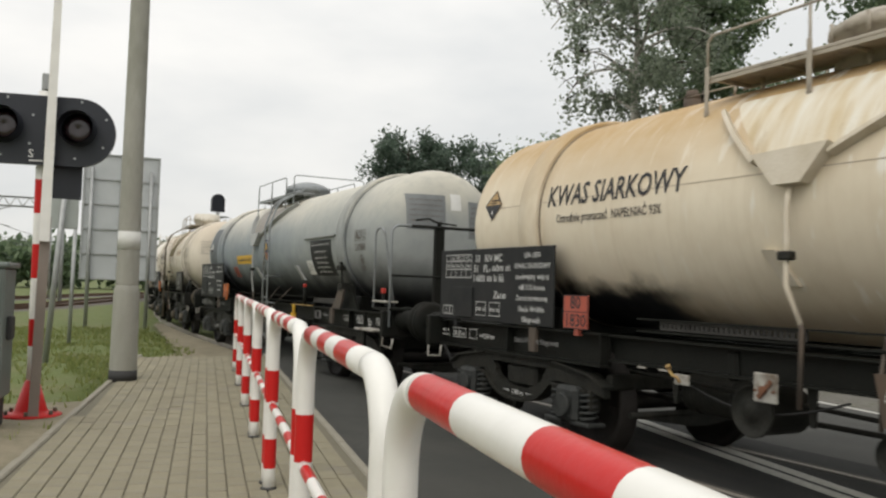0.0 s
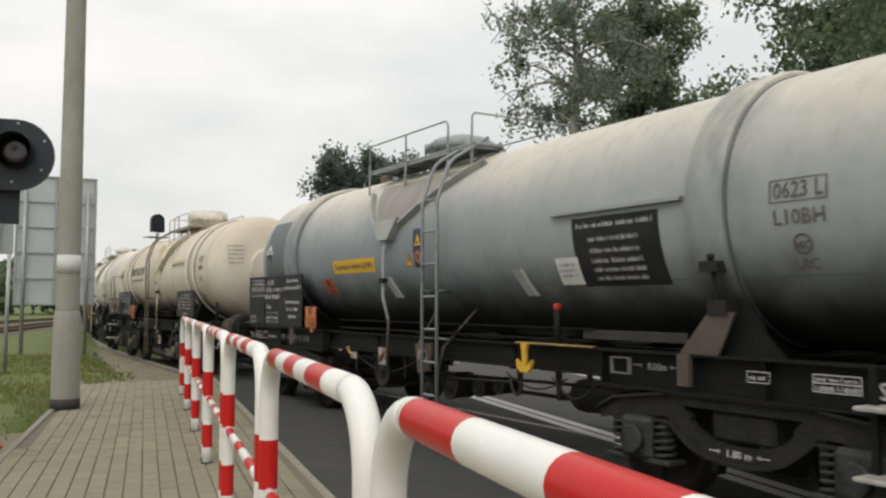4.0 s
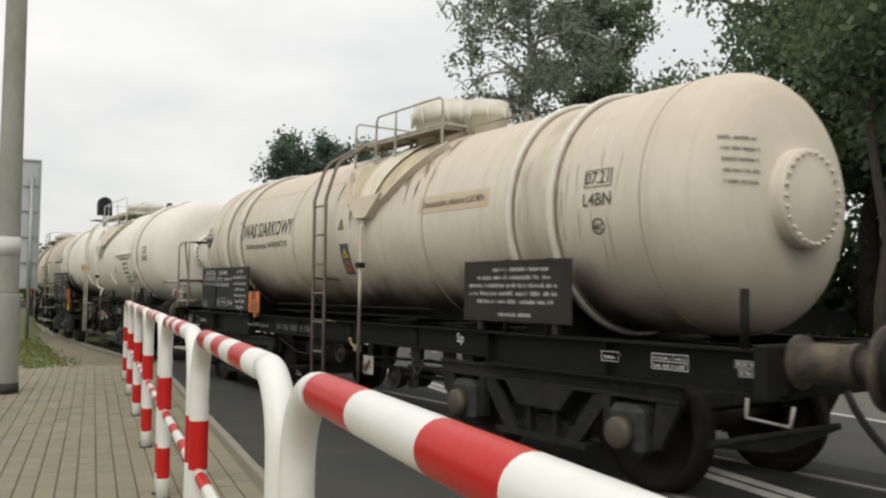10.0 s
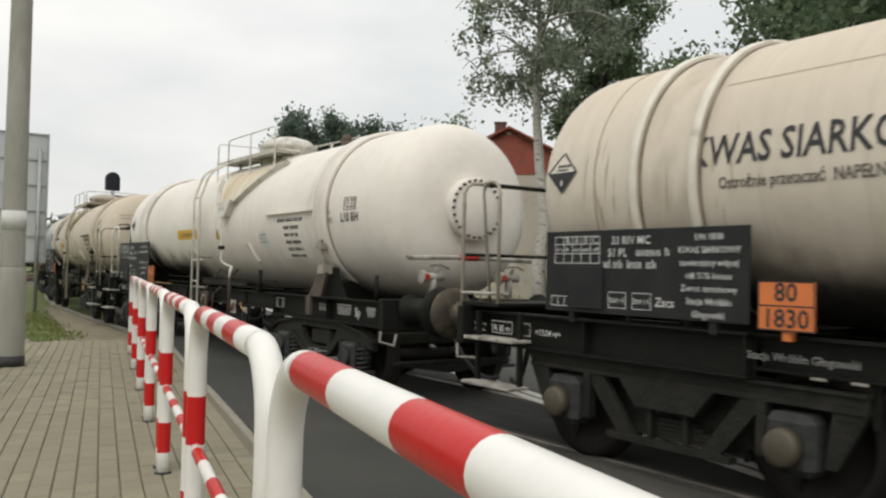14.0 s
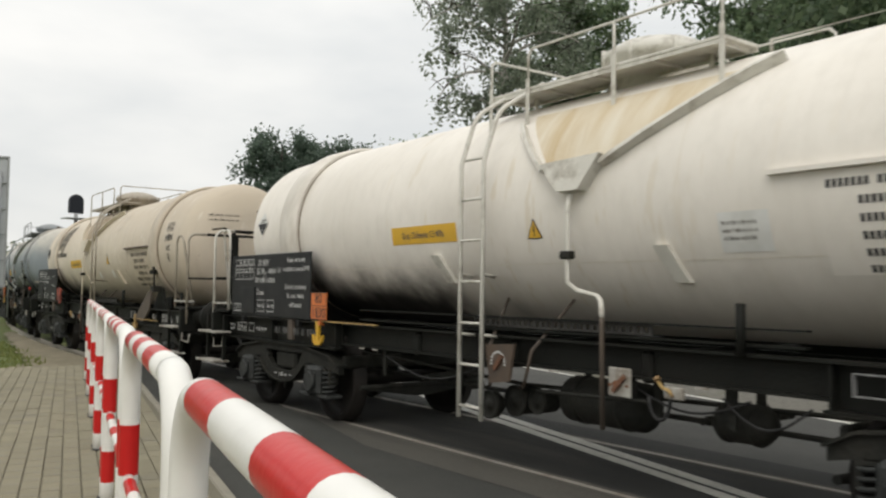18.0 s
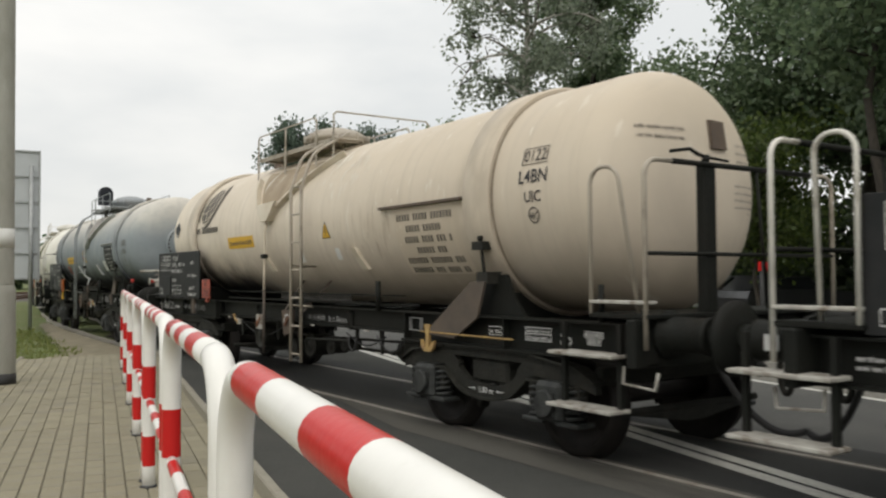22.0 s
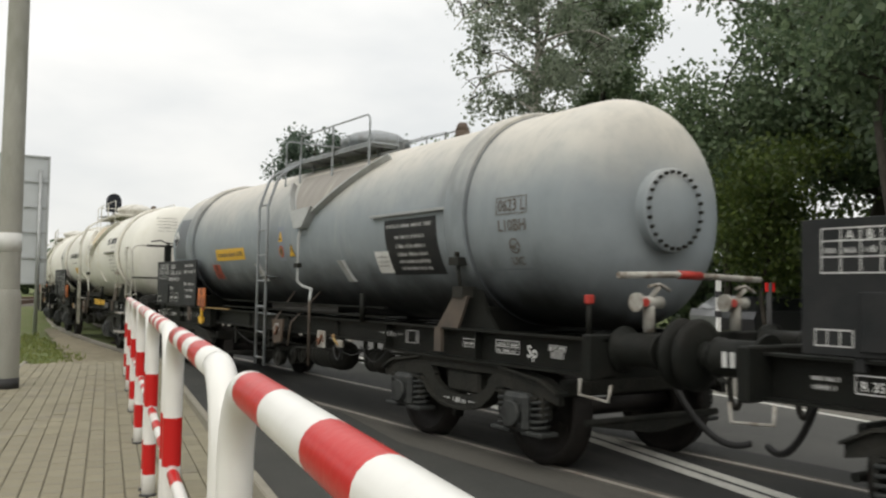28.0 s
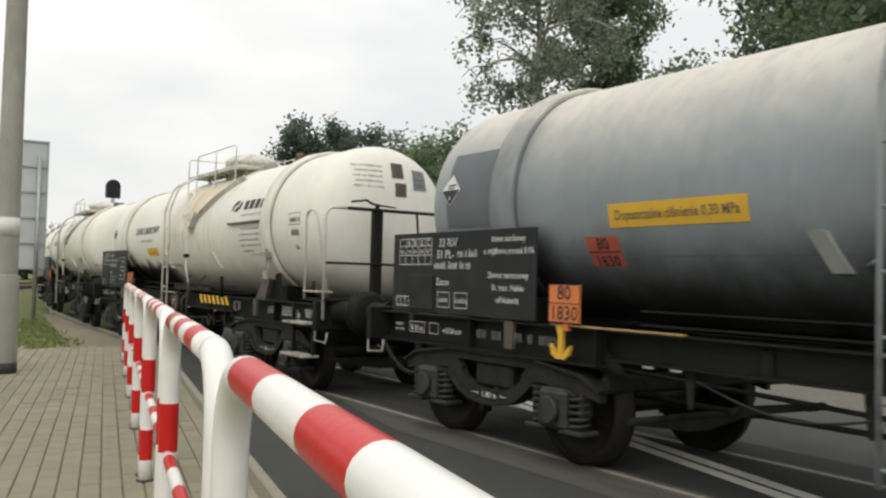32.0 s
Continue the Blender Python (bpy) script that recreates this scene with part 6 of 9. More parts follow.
def add_board(w, y_mid, wide, seed, z0=1.135, z1=1.905, lines=(), grid=True, right=None, notice=False):
    """The black lettering board over the sole bar."""
    x = -1.10
    bm = bmesh.new()
    soft_box(bm, x, x + 0.018, y_mid - wide / 2, y_mid + wide / 2, z0, z1, 0.004)
    for yy in (y_mid - wide * 0.35, y_mid + wide * 0.35):
        quad_box(bm, x + 0.018, x + 0.07, yy - 0.03, yy + 0.03, z0 - 0.08, z1 - 0.05)
    b = part("lettering_board", bm, M_BROWNBOARD if notice else M_BOARD, w, "black lettering board with white writing")
    if not notice:
        bm = bmesh.new()
        soft_box(bm, x - 0.02, x, y_mid + wide * 0.16, y_mid + wide * 0.34, z0 + 0.03, z0 + 0.36, 0.006)
        part("document_box", bm, M_BOARD, b)
    at = flat_place(y_mid, z0, x - 0.003)
    k = wide / 2.25
    for text, size, u, v in lines:
        letters(text, size, M_CHALK, b, lambda uu, vv, u=u, v=v: at(u * k + uu, v + vv))
    rows = []
    if notice:
        for j, (p, q) in enumerate(((0.28, 0.5), (0.5, 0.52), (0.62, 0.6), (0.62, 0.6), (0.5, 0.55), (0.2, 0.3))):
            rows += scribble(-p, q - 0.05, 0.63 - 0.1 * j - (0.06 if j == 5 else 0), 0.055, seed + j)
        bars(rows, M_CHALK, b, lambda u, v: at(u, v * (z1 - z0) / 0.77))
        return b
    if grid:
        u0, u1 = -1.0 * k, -0.42 * k
        for v in (0.46, 0.55, 0.64, 0.71):
            rows.append((u0, u1, v, v + 0.008))
        for j in range(6):
            u = u0 + (u1 - u0) * j / 5
            rows.append((u, u + 0.008, 0.46, 0.71))
        for j in range(5):
            u = u0 + (u1 - u0) * (j + 0.2) / 5
            rows += scribble(u, u + 0.075, 0.575, 0.04, seed + j)
        for j, head in enumerate(("A", "B", "B", "C")):
            letters(head, 0.075, M_CHALK, b, lambda uu, vv, j=j: at(u0 + (u1 - u0) * (j + 1.5) / 5 + uu, 0.65 * (z1 - z0) / 0.77 + vv))
        rows += [(-1.04 * k, -0.82 * k, 0.05, 0.058), (-1.04 * k, -0.82 * k, 0.14, 0.148)] + [(-1.04 * k + 0.075 * j, -1.04 * k + 0.075 * j + 0.008, 0.05, 0.148) for j in range(4)]
    rows += scribble(-0.36 * k, 0.25 * k, 0.42, 0.08, seed)
    rows += scribble(0.02 * k, 0.36 * k, 0.53, 0.075, seed + 50)
    hi = z1 - z0
    for j, text in enumerate(right or ()):
        if not text:
            continue
        letters(text, 0.075 * hi / 0.77, M_CHALK, b, lambda uu, vv, j=j: at(0.76 * k + uu, (0.66 - 0.105 * j) * hi / 0.77 + vv))
    for v in () if right else (0.60, 0.51, 0.40, 0.32, 0.22, 0.14):
        rows += scribble((0.50 + 0.1 * ((v * 37) % 1)) * k, 1.0 * k, v, 0.045, seed + int(100 * v))
    for u in (-0.3, -0.02):
        rows += [(u * k, (u + 0.2) * k, 0.06, 0.067), (u * k, (u + 0.2) * k, 0.2, 0.207), (u * k, u * k + 0.007, 0.06, 0.207), ((u + 0.2) * k, (u + 0.2) * k + 0.007, 0.06, 0.207)]
        rows += scribble((u + 0.02) * k, (u + 0.19) * k, 0.11, 0.05, seed + 7)
    hi = z1 - z0
    bars(rows, M_CHALK, b, lambda u, v: at(u, v * hi / 0.77))
    return b


def add_plate(w, y, z0=1.145, z1=1.445, wide=0.355, x=-1.12, paint=None):
    bm = bmesh.new()
    soft_box(bm, x, x + 0.012, y - wide / 2, y + wide / 2, z0, z1, 0.003)
    quad_box(bm, x + 0.012, x + 0.06, y - 0.03, y + 0.03, z0 - 0.06, z1)
    p = part("hazard_plate", bm, paint or M_ORANGE, w, "orange hazard number plate")
    at = flat_place(y, (z0 + z1) / 2, x - 0.003)
    h, t = (z1 - z0) / 2, 0.008
    bars([(-wide / 2, wide / 2, -t / 2, t / 2), (-wide / 2, wide / 2, h - t, h), (-wide / 2, wide / 2, -h, -h + t), (-wide / 2, -wide / 2 + t, -h, h), (wide / 2 - t, wide / 2, -h, h)], M_INK, p, at, "border")
    letters("80", h * 1.05, M_INK, p, lambda u, v: at(u, v + 0.2 * h))
    letters("1830", h * 1.05, M_INK, p, lambda u, v: at(u, v - 0.85 * h))


def curved_poly(bm, pts, place, n=6):
    """A convex polygon laid on the tank in level strips, so that it follows the curve."""
    lo, hi = min(v for _, v in pts), max(v for _, v in pts)
    rows = []
    for k in range(n + 1):
        v = lo + (hi - lo) * k / n
        us = []
        for (u0, v0), (u1, v1) in zip(pts, pts[1:] + pts[:1]):
            if abs(v1 - v0) < 1e-9:
                if abs(v - v0) < 1e-6:
                    us += [u0, u1]
            elif min(v0, v1) - 1e-6 <= v <= max(v0, v1) + 1e-6:
                us.append(u0 + (u1 - u0) * (v - v0) / (v1 - v0))
        rows.append((min(us), max(us), v))
    verts = [(bm.verts.new(place(a - 0.0005, v)), bm.verts.new(place(b + 0.0005, v))) for a, b, v in rows]
    for (a, b), (c, d) in zip(verts, verts[1:]):
        bm.faces.new((a, b, d, c))


def diamond(tank, y, z, half, r=TANK_R, solid=False, ground=None):
    place = tank_place(y, z, 0.012, r)
    bm = bmesh.new()
    curved_poly(bm, [(-half, 0), (0, -half), (half, 0), (0, half)], tank_place(y, z, 0.008, r), 8)
    d = part("hazard_diamond", bm, ground or M_LABELW, tank, "black corrosive diamond stencilled on the paint" if ground else "white and black corrosive diamond", at=pose(0, 0, -TANK_Z))
    bm = bmesh.new()
    e = 0.93 * half
    if ground:
        e = half
        for s in (-1, 1):
            curved_poly(bm, [(s * e, 0), (0, e), (0, e * 0.88), (s * e * 0.88, 0)], place, 6)
    curved_poly(bm, [(-e, 0), (0, -e), (e, 0)], place, 5)
    if solid:
        curved_poly(bm, [(-e, 0), (e, 0), (0.1 * half, e * 0.9), (-0.1 * half, e * 0.9)], place, 5)
    else:
        for k in range(3):
            u = -half * 0.34 + k * half * 0.3
            curved_poly(bm, [(u, half * 0.24), (u + half * 0.22, half * 0.24), (u + half * 0.3, half * 0.36), (u + half * 0.05, half * 0.36)], place, 1)
        curved_poly(bm, [(-half * 0.36, half * 0.08), (half * 0.36, half * 0.08), (half * 0.36, half * 0.15), (-half * 0.36, half * 0.15)], place, 1)
    part("corrosive_mark", bm, M_INK, d)
    bm = bmesh.new()
    curved_poly(bm, [(-half * 0.06, -half * 0.62), (half * 0.06, -half * 0.62), (half * 0.06, -half * 0.38), (-half * 0.06, -half * 0.38)], tank_place(y, z, 0.015, r), 1)
    part("class_mark", bm, M_LABELW, d)


def label_on_tank(tank, name, y, z, wide, high, mat, label="", r=TANK_R, n=6, lift=0.003):
    place = tank_place(y, z, lift, r)
    n = max(n, int(high / 0.04))
    bm = bmesh.new()
    rows = [(bm.verts.new(place(-wide / 2, -high / 2 + high * k / n)), bm.verts.new(place(wide / 2, -high / 2 + high * k / n))) for k in range(n + 1)]
    for (a, b), (c, d) in zip(rows, rows[1:]):
        bm.faces.new((a, b, d, c))
    return part(name, bm, mat, tank, label, at=pose(0, 0, -TANK_Z))


def words(tank, text, y, z, size, mat, r=TANK_R, lift=0.006, stretch=1.0, fit=None):
    place = tank_place(y, z, lift, r)
    ob = letters(text, size, mat, tank, place, stretch, fit)
    ob.matrix_basis = pose(0, 0, -TANK_Z)
    return ob


def strokes(tank, rects, y, z, mat, r=TANK_R, lift=0.006):
    ob = bars(rects, mat, tank, tank_place(y, z, lift, r))
    ob.matrix_basis = pose(0, 0, -TANK_Z)
    return ob


def pressure_label(tank, y, z, wide=1.2, high=0.19, mat=None, text="Dopuszczalne ciśnienie 0,30 MPa"):
    lab = label_on_tank(tank, "pressure_label", y, z, wide, high, mat or M_YELLOW, "yellow pressure label")
    ob = letters(text, 0.10 * wide / 1.2, M_DIMINK, lab, tank_place(y, z - 0.03, 0.006), 0.8)
    return lab


def warning_triangle(tank, y, z, s=0.13, paint=None):
    base, top = tank_place(y, z, 0.004), tank_place(y, z, 0.008)
    bm = bmesh.new()
    curved_poly(bm, [(-s, -s * 0.8), (s, -s * 0.8), (0.06 * s, s * 0.95), (-0.06 * s, s * 0.95)], base, 8)
    t = part("warning_triangle", bm, M_INK, tank, "yellow warning triangle with black border", at=pose(0, 0, -TANK_Z))
    bm = bmesh.new()
    curved_poly(bm, [(-s * 0.84, -s * 0.71), (s * 0.84, -s * 0.71), (0, s * 0.77)], tank_place(y, z, 0.006), 8)
    part("yellow_field", bm, paint or M_YELLOW, t)
    bm = bmesh.new()
    for q in (((-0.1 * s, -0.15 * s), (0.12 * s, 0.0), (0.08 * s, 0.4 * s), (-0.06 * s, 0.35 * s)), ((-0.06 * s, -0.55 * s), (0.04 * s, -0.55 * s), (0.14 * s, 0.0), (0.0, 0.0))):
        bm.faces.new([bm.verts.new(top(*p)) for p in q])
    part("bolt_mark", bm, M_INK, t)
    return t


def small_sticker(tank, y, z, w, h):
    return label_on_tank(tank, "white_sticker", y, z, w, h, M_LABELW, "small white sticker", n=2, lift=0.004)


def streak_marks(tank, count, y0, y1, z0, z1, long, wide, mat, seed, name="flaked_paint"):
    """Short upright flakes or runs on the tank's near side, thicker at one end."""
    rng = random.Random(seed)
    bm = bmesh.new()
    for _ in range(count):
        y, z = rng.uniform(y0, y1), z0 + (z1 - z0) * rng.random()
        h, q = long * rng.uniform(0.35, 1.2), wide * rng.uniform(0.5, 1.2)
        at = tank_place(y, z, 0.003)
        slant = rng.uniform(-0.12, 0.12)
        rows = [(bm.verts.new(at(-q * f + slant * h * k / 3, -h * k / 3)), bm.verts.new(at(q * f + slant * h * k / 3, -h * k / 3))) for k, f in enumerate((0.5, 1.0, 0.7, 0.2))]
        for (a, b), (c, d) in zip(rows, rows[1:]):
            bm.faces.new((a, b, d, c))
    ob = part(name, bm, mat, tank, at=pose(0, 0, -TANK_Z))
    return tagged(ob, kind="stuff")


def warning_square(tank, y, z, w=0.30, h=0.58, ground=None):
    lab = label_on_tank(tank, "safety_label", y, z, w, h, ground or M_BLUE, "blue safety label with warning signs")
    top = tank_place(y, z, 0.007)
    bm = bmesh.new()
    bm.faces.new([bm.verts.new(top(*p)) for p in ((-0.34 * w, 0.07 * h), (0.34 * w, 0.07 * h), (0, 0.38 * h))])
    part("warning_mark", bm, M_YELLOW, lab)
    bm = bmesh.new()
    bm.faces.new([bm.verts.new(top(0.37 * w * math.cos(a), -0.22 * h + 0.37 * w * math.sin(a))) for a in (2 * math.pi * k / 20 for k in range(20))])
    part("ban_mark", bm, M_ORANGEF, lab)
    top2 = tank_place(y, z, 0.010)
    bm = bmesh.new()
    bm.faces.new([bm.verts.new(top2(0.25 * w * math.cos(a), -0.22 * h + 0.25 * w * math.sin(a))) for a in (2 * math.pi * k / 20 for k in range(20))])
    part("ban_field", bm, M_YELLOWR, lab)
    bars([(-0.1 * w, 0.1 * w, -0.29 * h, -0.15 * h), (-0.13 * w, 0.13 * w, 0.12 * h, 0.17 * h)], M_INK, lab, tank_place(y, z, 0.012), "symbol")


def circled(tank, text, y, z, r0=0.085):
    place = tank_place(y, z, 0.006)
    bm = bmesh.new()
    n = 24
    rings = [[bm.verts.new(place(rr * math.cos(2 * math.pi * k / n), rr * math.sin(2 * math.pi * k / n))) for k in range(n)] for rr in (r0, r0 - 0.014)]
    for k in range(n):
        bm.faces.new((rings[0][k], rings[0][(k + 1) % n], rings[1][(k + 1) % n], rings[1][k]))
    part("inspection_ring", bm, M_DIMINK, tank, at=pose(0, 0, -TANK_Z))
    words(tank, text, y, z - 0.035, 0.085, M_DIMINK)


def boxed(tank, text, y, z, size=0.17, mat=None, wide=None):
    mat = mat or M_DIMINK
    wide = wide or 0.36 * size / 0.17 * max(1, len(text) / 4.5)
    words(tank, text, y, z, size, mat, fit=wide * 0.86)
    h = size
    strokes(tank, [(-wide / 2, wide / 2, -0.05 * h, 0.0), (-wide / 2, wide / 2, 0.9 * h, 0.95 * h), (-wide / 2, -wide / 2 + 0.012, 0, 0.9 * h), (wide / 2 - 0.012, wide / 2, 0, 0.9 * h)], y, z - 0.02, mat)


def add_end_flange(tank, y, paint, r=0.36, bolts=None):
    """The bolted manway on the tank's end."""
    bm = bmesh.new()
    s = 1 if y > 0 else -1
    rows = [(y - s * 0.12, r * 1.2), (y - s * 0.03, r * 1.1), (y - s * 0.01, r * 1.0), (y + s * 0.045, r * 1.0)]
    lathe(bm, rows if s > 0 else rows, (0, 0, 0), "y", 40, close=False)
    rows = [(y + s * 0.045, r), (y + s * 0.085, r), (y + s * 0.095, r * 0.97), (y + s * 0.095, 0.002)]
    lathe(bm, rows, (0, 0, 0), "y", 40, close=False)
    bmesh.ops.recalc_face_normals(bm, faces=bm.faces[:])
    fl = part("manway_flange", bm, paint, tank, "round bolted manway cover")

    def bolt(b):
        rod(b, (0, 0, 0), (0, 0.03, 0), 0.016, n=6)
    me = stored(("flange_bolt", (bolts or paint).name), bolt, bolts or paint)
    for k in range(26):
        a = 2 * math.pi * k / 26
        part("bolt", me, None, fl, at=pose(r * 0.9 * math.cos(a), y + s * 0.095, r * 0.9 * math.sin(a), 0, 0, 0 if s > 0 else 180))


def add_end_valves(w, e, head):
    """The drain line across the end with two hand valves."""
    y = e * (head + 0.02)
    bm = bmesh.new()
    pipe(bm, [(-0.95, y, 1.60), (-0.3, y, 1.62), (0.75, y, 1.60)], 0.026, 8)
    vr = part("valve_rail", bm, M_STEPW, w)
    bm = bmesh.new()
    rod(bm, (-0.28, y, 1.62), (-0.02, y, 1.615), 0.034, n=8)
    part("red_grip", bm, M_CAP, vr)
    for x in (-0.62, 0.42):
        bm = bmesh.new()
        rod(bm, (x, y, 1.17), (x, y, 1.44), 0.045, n=10)
        rod(bm, (x - 0.13, y, 1.40), (x + 0.13, y, 1.40), 0.05, n=10)
        rod(bm, (x - 0.15, y, 1.40), (x - 0.12, y, 1.40), 0.075, n=10)
        rod(bm, (x, y, 1.42), (x + 0.06, y + e * 0.05, 1.52), 0.022, n=8)
        pipe(bm, [(x - 0.06, y + e * 0.05, 1.52), (x + 0.06, y + e * 0.05, 1.54), (x + 0.17, y + e * 0.06, 1.49)], 0.014, 6)
        dv = part("drain_valve", bm, M_STEPW, w, "worn whitish hand valve")
        bm = bmesh.new()
        rod(bm, (x - 0.11, y + e * 0.052, 1.40), (x - 0.11, y + e * 0.075, 1.40), 0.035, n=10)
        part("red_cap", bm, M_CAP, dv)


def add_end_platform(w, e, head, colour, steps=True, hoop=True, shift=0.0):
    """The shunter's platform: railing across the end, side hoop, steps and screw brake column."""
    y = e * (head + 0.03)
    z = 2.28
    for sx in (-1, 1):
        bm = bmesh.new()
        pts = [Vector((sx * 1.14, y, 0.95))] + bend((sx * 1.14, y, 0.95), (sx * 1.14, y, z), (0, y, z), 0.12, 6) + [Vector((sx * 0.86, y, z))]
        pipe(bm, pts, 0.018, 8)
        part("corner_post", bm, colour, w)
    bm = bmesh.new()
    rod(bm, (-0.86, y, z), (0.86, y, z), 0.021, n=8)
    rail = part("end_railing", bm, M_FRAME, w, "dark steel end railing")
    bm = bmesh.new()
    rod(bm, (-1.14, y, 1.62), (1.14, y, 1.62), 0.017, n=6)
    part("middle_bar", bm, M_FRAME, rail)
    bm = bmesh.new()
    rod(bm, (0.12, y, z - 0.02), (0.24, y, 1.2), 0.015, n=6)
    part("railing_stay", bm, M_FRAME, rail)
    # screw brake: square column, spindle and crank
    cx = e * 0.42
    yc = y - e * 0.05
    bm = bmesh.new()
    soft_box(bm, cx - 0.065, cx + 0.065, yc - 0.045, yc + 0.045, 1.19, 2.30, 0.01)
    col = part("screw_brake_column", bm, M_FRAME, w, "dark screw brake column with crank")
    bm = bmesh.new()
    rod(bm, (cx, yc, 2.30), (cx, yc, 2.36), 0.03, n=10)
    pipe(bm, [(cx, yc, 2.345), (cx - 0.07, yc - e * 0.01, 2.36), (cx - 0.14, yc - e * 0.03, 2.40), (cx - 0.33, yc - e * 0.05, 2.37)], 0.015, 6)
    pipe(bm, [(cx, yc, 2.345), (cx + 0.1, yc, 2.34), (cx + 0.26, yc, 2.33)], 0.012, 6)
    part("crank", bm, M_FRAME, col)
    bm = bmesh.new()
    soft_box(bm, -1.15, 1.15, min(e * (head - 0.52), e * (head + 0.06)), max(e * (head - 0.52), e * (head + 0.06)), 1.16, 1.195, 0.006)
    part("end_deck", bm, M_FRAME, w)
    if hoop:
        y0, y1 = e * (head - 0.50), e * (head - 0.24)
        bm = bmesh.new()
        pts = [Vector((-1.14, y0, 1.19))] + bend((-1.14, y0, 1.19), (-1.14, y0, 2.26), (-1.13, y1, 2.26), 0.12, 5) + bend((-1.14, y0, 2.26), (-1.13, y1, 2.26), (-0.98, y1 + e * 0.06, 1.19), 0.12, 5) + [Vector((-0.98, y1 + e * 0.06, 1.19))]
        pipe(bm, pts, 0.016, 8)
        part("grab_hoop", bm, colour, w)
        bm = bmesh.new()
        soft_box(bm, -1.165, -1.02, min(y0, y), max(y0, y), 1.262, 1.287, 0.006)
        part("foot_plate", bm, M_STEPW, w, "worn whitish foot plate")
    if steps:
        for z, out in ((0.89, 0.03), (0.50, 0.05)):
            bm = bmesh.new()
            soft_box(bm, -1.24 - out, -1.02 - out, min(e * (head + shift - 0.85), e * (head + shift - 0.18)), max(e * (head + shift - 0.85), e * (head + shift - 0.18)), z - 0.015, z + 0.013, 0.006)
            part("step_board", bm, M_STEPW, w, "worn whitish step board")
        for yy in (head + shift - 0.80, head + shift - 0.22):
            bm = bmesh.new()
            quad_box(bm, -1.15, -1.11, e * yy - 0.02, e * yy + 0.02, 0.48, 1.12)
            part("step_hanger", bm, M_FRAME, w)


def anchor_mark(w, y, strip=1.2, paint=None, drop=0.0):
    """A yellow rope hook under the sole bar and the yellow edge beside it."""
    bm = bmesh.new()
    x = -1.115 if drop else -1.10
    paint = paint or M_YELLOW
    prism(bm, [(y - 0.05, 1.12), (y + 0.05, 1.12), (y + 0.026, 1.05), (y + 0.024, 0.90), (y - 0.024, 0.90), (y - 0.026, 1.05)], x, x + 0.03, "x")
    prism(bm, [(y - 0.115, 0.975), (y - 0.10, 0.90), (y - 0.05, 0.862), (y + 0.05, 0.862), (y + 0.10, 0.90), (y + 0.115, 0.975), (y + 0.075, 0.945), (y + 0.045, 0.905), (y - 0.045, 0.905), (y - 0.075, 0.945)], x - 0.002, x + 0.03, "x")
    for v in bm.verts:
        v.co.z -= drop * 0.6
    part("towing_hook", bm, paint, w, "yellow rope hook")
    if strip:
        bm = bmesh.new()
        quad_box(bm, x + 0.0, x + (0.01 if drop else 0.05), y - strip, y + 0.12, 1.121 - drop, 1.133 - drop)
        part("yellow_strip", bm, M_YELLOWR, w, "rusty yellow painted edge")


